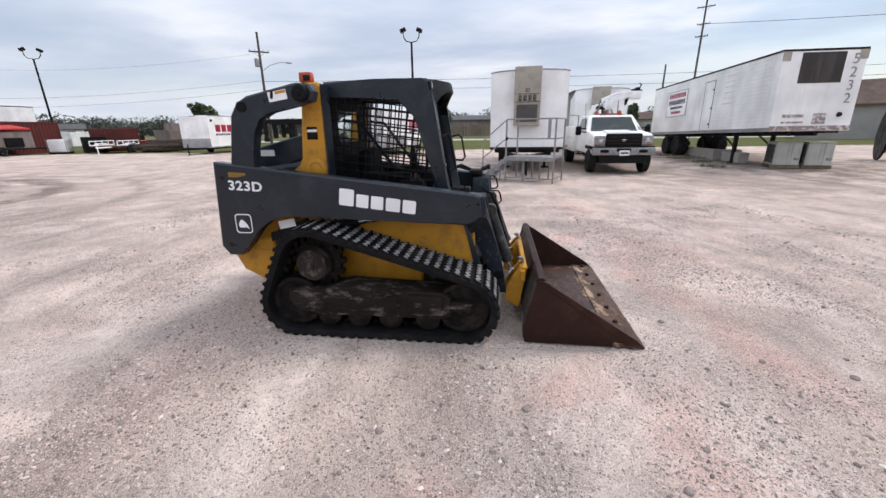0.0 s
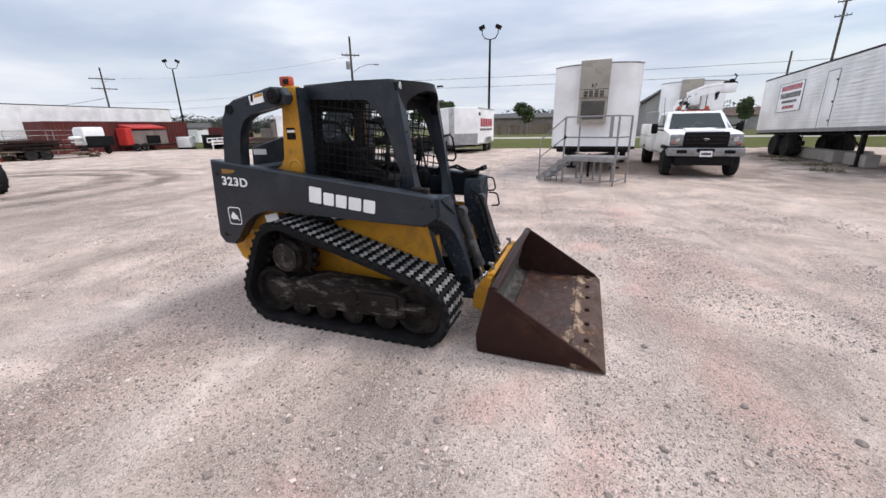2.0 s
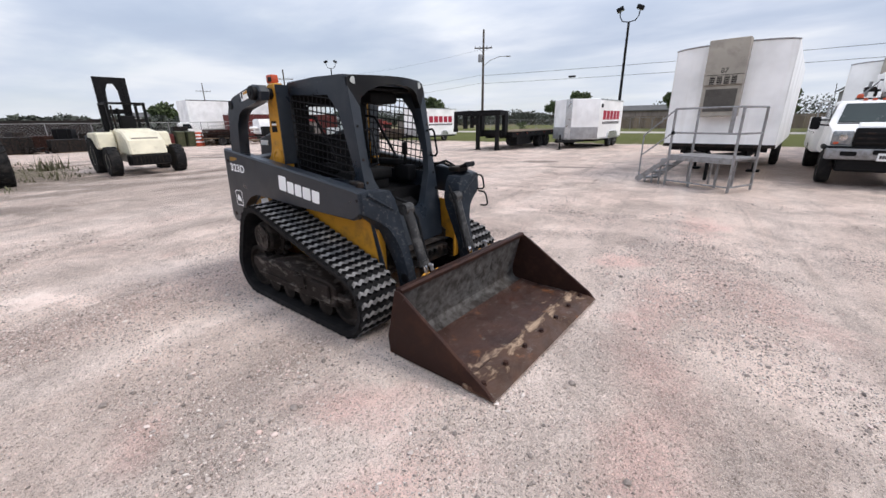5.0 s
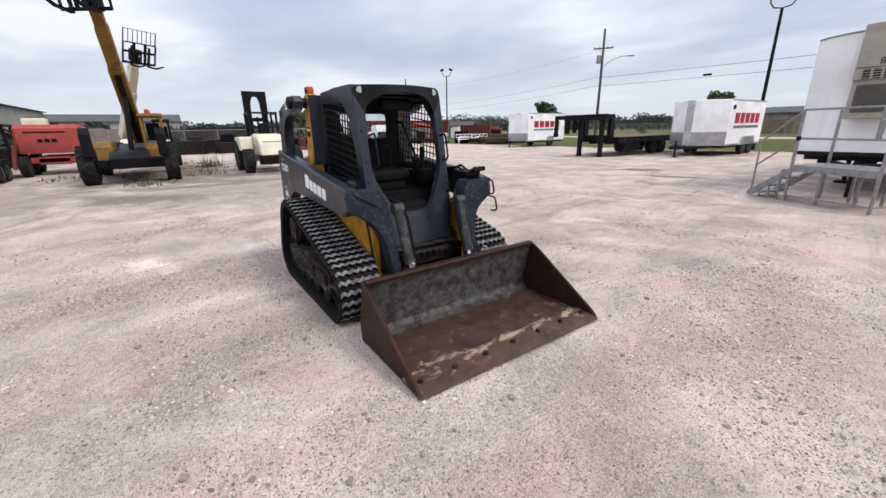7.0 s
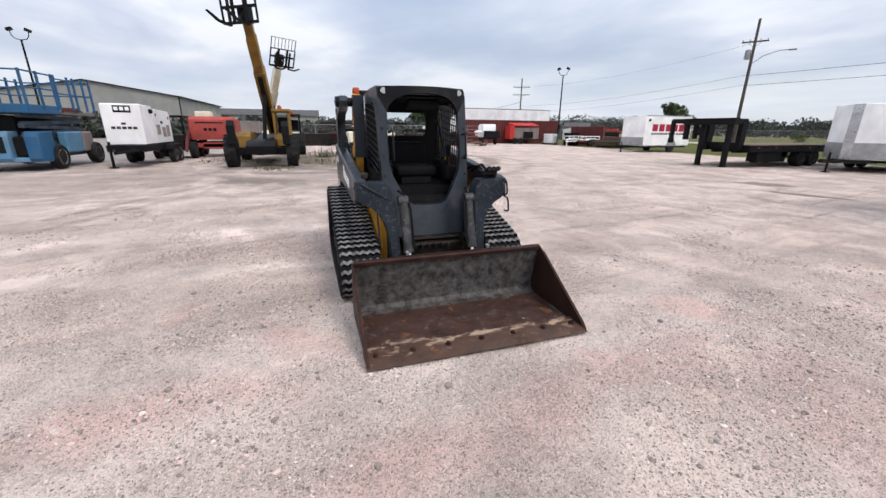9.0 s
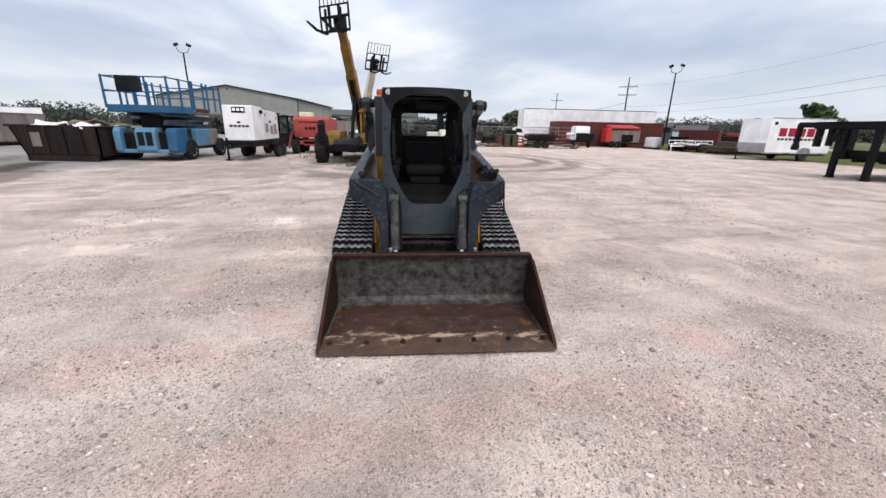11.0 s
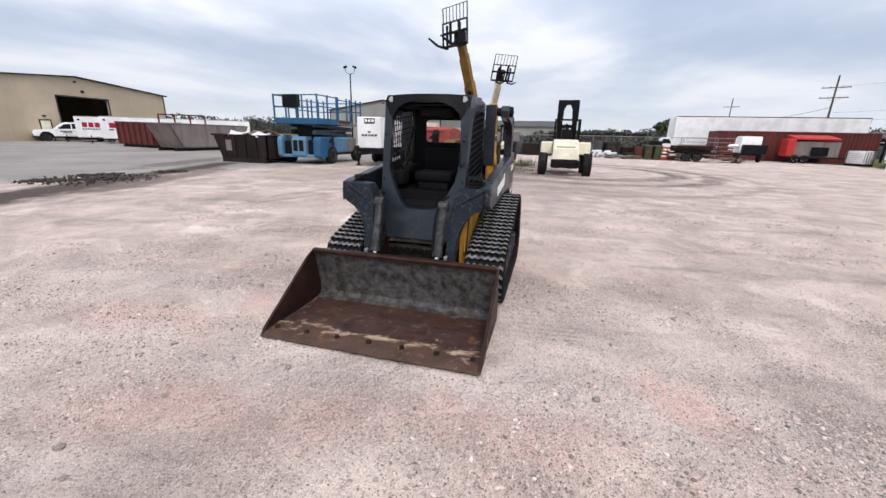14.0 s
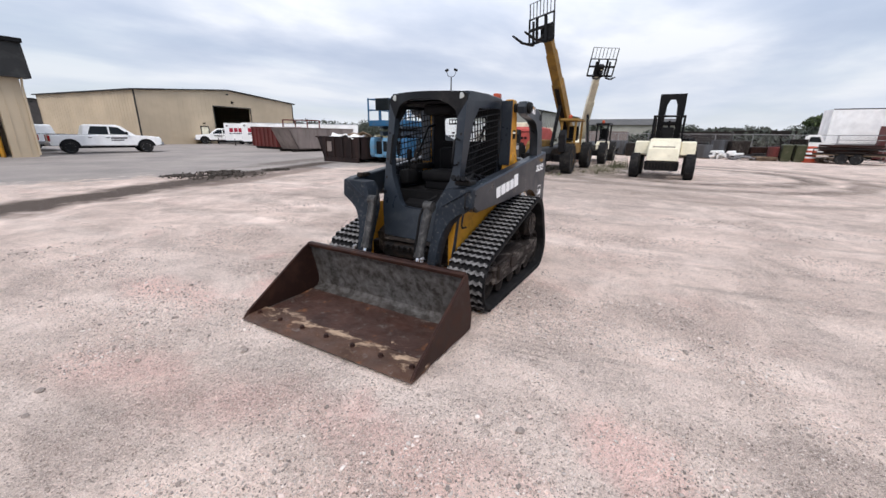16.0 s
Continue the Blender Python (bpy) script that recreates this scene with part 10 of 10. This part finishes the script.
house(pose(-71.0, 52.0, 0, 0, 0, 50), 4.0, 4.0, 2.6, 3.3, DARK_TRIM, ROOF_GREY, "small dark hut beyond the stored trailers", 1)
house(pose(-75.0, 60.5, 0, 0, 0, 50), 6.5, 4.0, 2.2, 3.0, WHITE_OLD, ROOF_GREY, "low white cabin beyond the stored trailers", 2)
pile("steel_pile", pose(-60.6, 59.0, 0, 0, 0, 50), 40, 6.5, 0.22, RED_ORANGE, "stack of faded red beams far beyond the yard", "steel", 71, 1.3)
scrap_box(-56.0, 63.9, (2.4, 4.2, 2.9), GREY_BIN, "tall grey box body far beyond the yard", 40, 5)
house(pose(-150.0, 60.0, 0, 0, 0, 70), 40.0, 12.0, 4.0, 5.5, WHITE_OLD, ROOF_GREY, "pale warehouse far beyond the yard", 6)
house(pose(-120.0, -12.0, 0, 0, 0, 88), 36.0, 12.0, 4.4, 6.0, GREY_CLAD, ROOF_GREY, "grey warehouse far beyond the sheds", 6)


def slat_fence(m, L, H, label):
    F = thing("board_fence", m, label, "fence")
    n = int(L / 0.9)
    for i in range(n):
        bm = B()
        box(bm, (0.9 * i + 0.45, 0, H / 2), (0.86, 0.05, H), 0)
        part("panel", bm, WOOD, F)
    return F


slat_fence(pose(-24, 78, 0, 0, 0, 1), 34, 2.0, "brown board fence beyond the road")


def weeds(name, spots, count, h, seed, label):
    rng = np.random.default_rng(seed)
    V, F = [], []
    for i in range(count):
        sx, sy, sr = spots[rng.integers(len(spots))]
        a, d = rng.uniform(0, 2 * np.pi), sr * rng.random() ** 0.6
        x, y = sx + d * np.cos(a), sy + d * np.sin(a)
        hh = h * rng.uniform(0.4, 1.3)
        b = rng.uniform(0, 2 * np.pi)
        w = 0.02 * rng.uniform(0.6, 2.0)
        k = len(V)
        lean = rng.uniform(0.1, 0.5) * hh
        V += [(x - w * np.sin(b), y + w * np.cos(b), 0), (x + w * np.sin(b), y - w * np.cos(b), 0), (x + lean * np.cos(b), y + lean * np.sin(b), hh)]
        F.append((k, k + 1, k + 2))
    me = bpy.data.meshes.new(name)
    me.from_pydata([tuple(map(float, v)) for v in V], [], F)
    me.materials.append(WEED)
    tagged(new(name, me), label, "weeds", kind="stuff")


weeds("weeds", [(-13.6, 1.2, 0.8), (-16.6, 3.0, 1.2), (-19.8, 3.6, 1.6), (-20.6, 2.9, 1.2), (-18.0, -1.2, 1.2), (-17.5, 0.4, 1.0), (-23.5, 3.2, 1.4)], 520, 0.13, 5, "straggling green weeds round the parked machines")
weeds("trailer_weeds", [(9.3, 19.5, 0.5), (9.2, 21.5, 0.6), (8.6, 17.2, 0.5), (9.4, 23.6, 0.6)], 420, 0.10, 9, "low green weeds along the blocks under the semi-trailer")
weeds("tall_weeds", [(-20.2, 3.7, 0.35), (-19.9, 3.3, 0.3)], 60, 0.55, 6, "tuft of taller weeds beside the telehandlers")


# dark earth spilled on the yard, and single stones
def earth_heap(name, spots, seed, label):
    rng = np.random.default_rng(seed)
    bm = bmesh.new()
    for sx, sy, sr, n in spots:
        for i in range(n):
            a, d = rng.uniform(0, 2 * np.pi), sr * rng.random() ** 0.7
            s = rng.uniform(0.015, 0.075) * (1.3 - 1.0 * d / sr)
            bmesh.ops.create_icosphere(bm, subdivisions=1, radius=1, matrix=Matrix.Translation((sx + d * math.cos(a), sy + d * math.sin(a), s * 0.2)) @ Matrix.Rotation(rng.uniform(0, 3), 4, "Z") @ Matrix.Diagonal((s * rng.uniform(0.8, 1.8), s * rng.uniform(0.8, 1.4), s * 0.7, 1)))
    for v in bm.verts:
        v.co += Vector(rng.normal(0, 0.012, 3))
    me = finish(bm, name, EARTH)
    tagged(new(name, me), label, "earth", kind="stuff")


EARTH = surf("dark_damp_earth", (0.05, 0.042, 0.036), (0.09, 0.075, 0.065), 0.4, 8, 0.9, 0.0, 40, 0.5)
earth_heap("spilled_earth", [(-4.8, -9.8, 0.8, 150), (-6.6, -10.1, 0.9, 140), (-8.6, -9.4, 0.7, 90), (-5.8, -9.2, 1.8, 260)], 3, "small dark heaps of spilled damp earth")


def single_stone(x, y, r, seed):
    rng = np.random.default_rng(seed)
    bm = bmesh.new()
    bmesh.ops.create_icosphere(bm, subdivisions=2, radius=r)
    for v in bm.verts:
        n = noise.noise((v.co.x / r * 1.3 + seed, v.co.y / r * 1.3, v.co.z / r * 1.3))
        v.co *= 1 + 0.35 * n
        v.co.z *= 0.65
    return solid("stone", bm, CLOD, pose(x, y, ground_height(x, y) + r * 0.28, 0, 0, rng.uniform(0, 360)), "loose grey stone lying on the gravel", "stone", "single loose stones")


for i, (x, y, r) in enumerate(((0.22, 2.03, 0.026), (1.47, 3.29, 0.024), (1.19, 5.41, 0.026), (1.96, 2.74, 0.020), (-0.76, 1.30, 0.024), (-0.63, 1.75, 0.022), (0.945, 1.55, 0.024), (1.19, 4.79, 0.014), (1.72, 6.64, 0.022), (-0.31, 6.25, 0.022), (2.45, 2.60, 0.026), (0.24, 2.06, 0.016), (2.58, 2.84, 0.018), (0.4, 5.6, 0.016), (0.12, 1.82, 0.018), (0.02, 1.68, 0.017))):
    single_stone(x, y, r, i + 3)
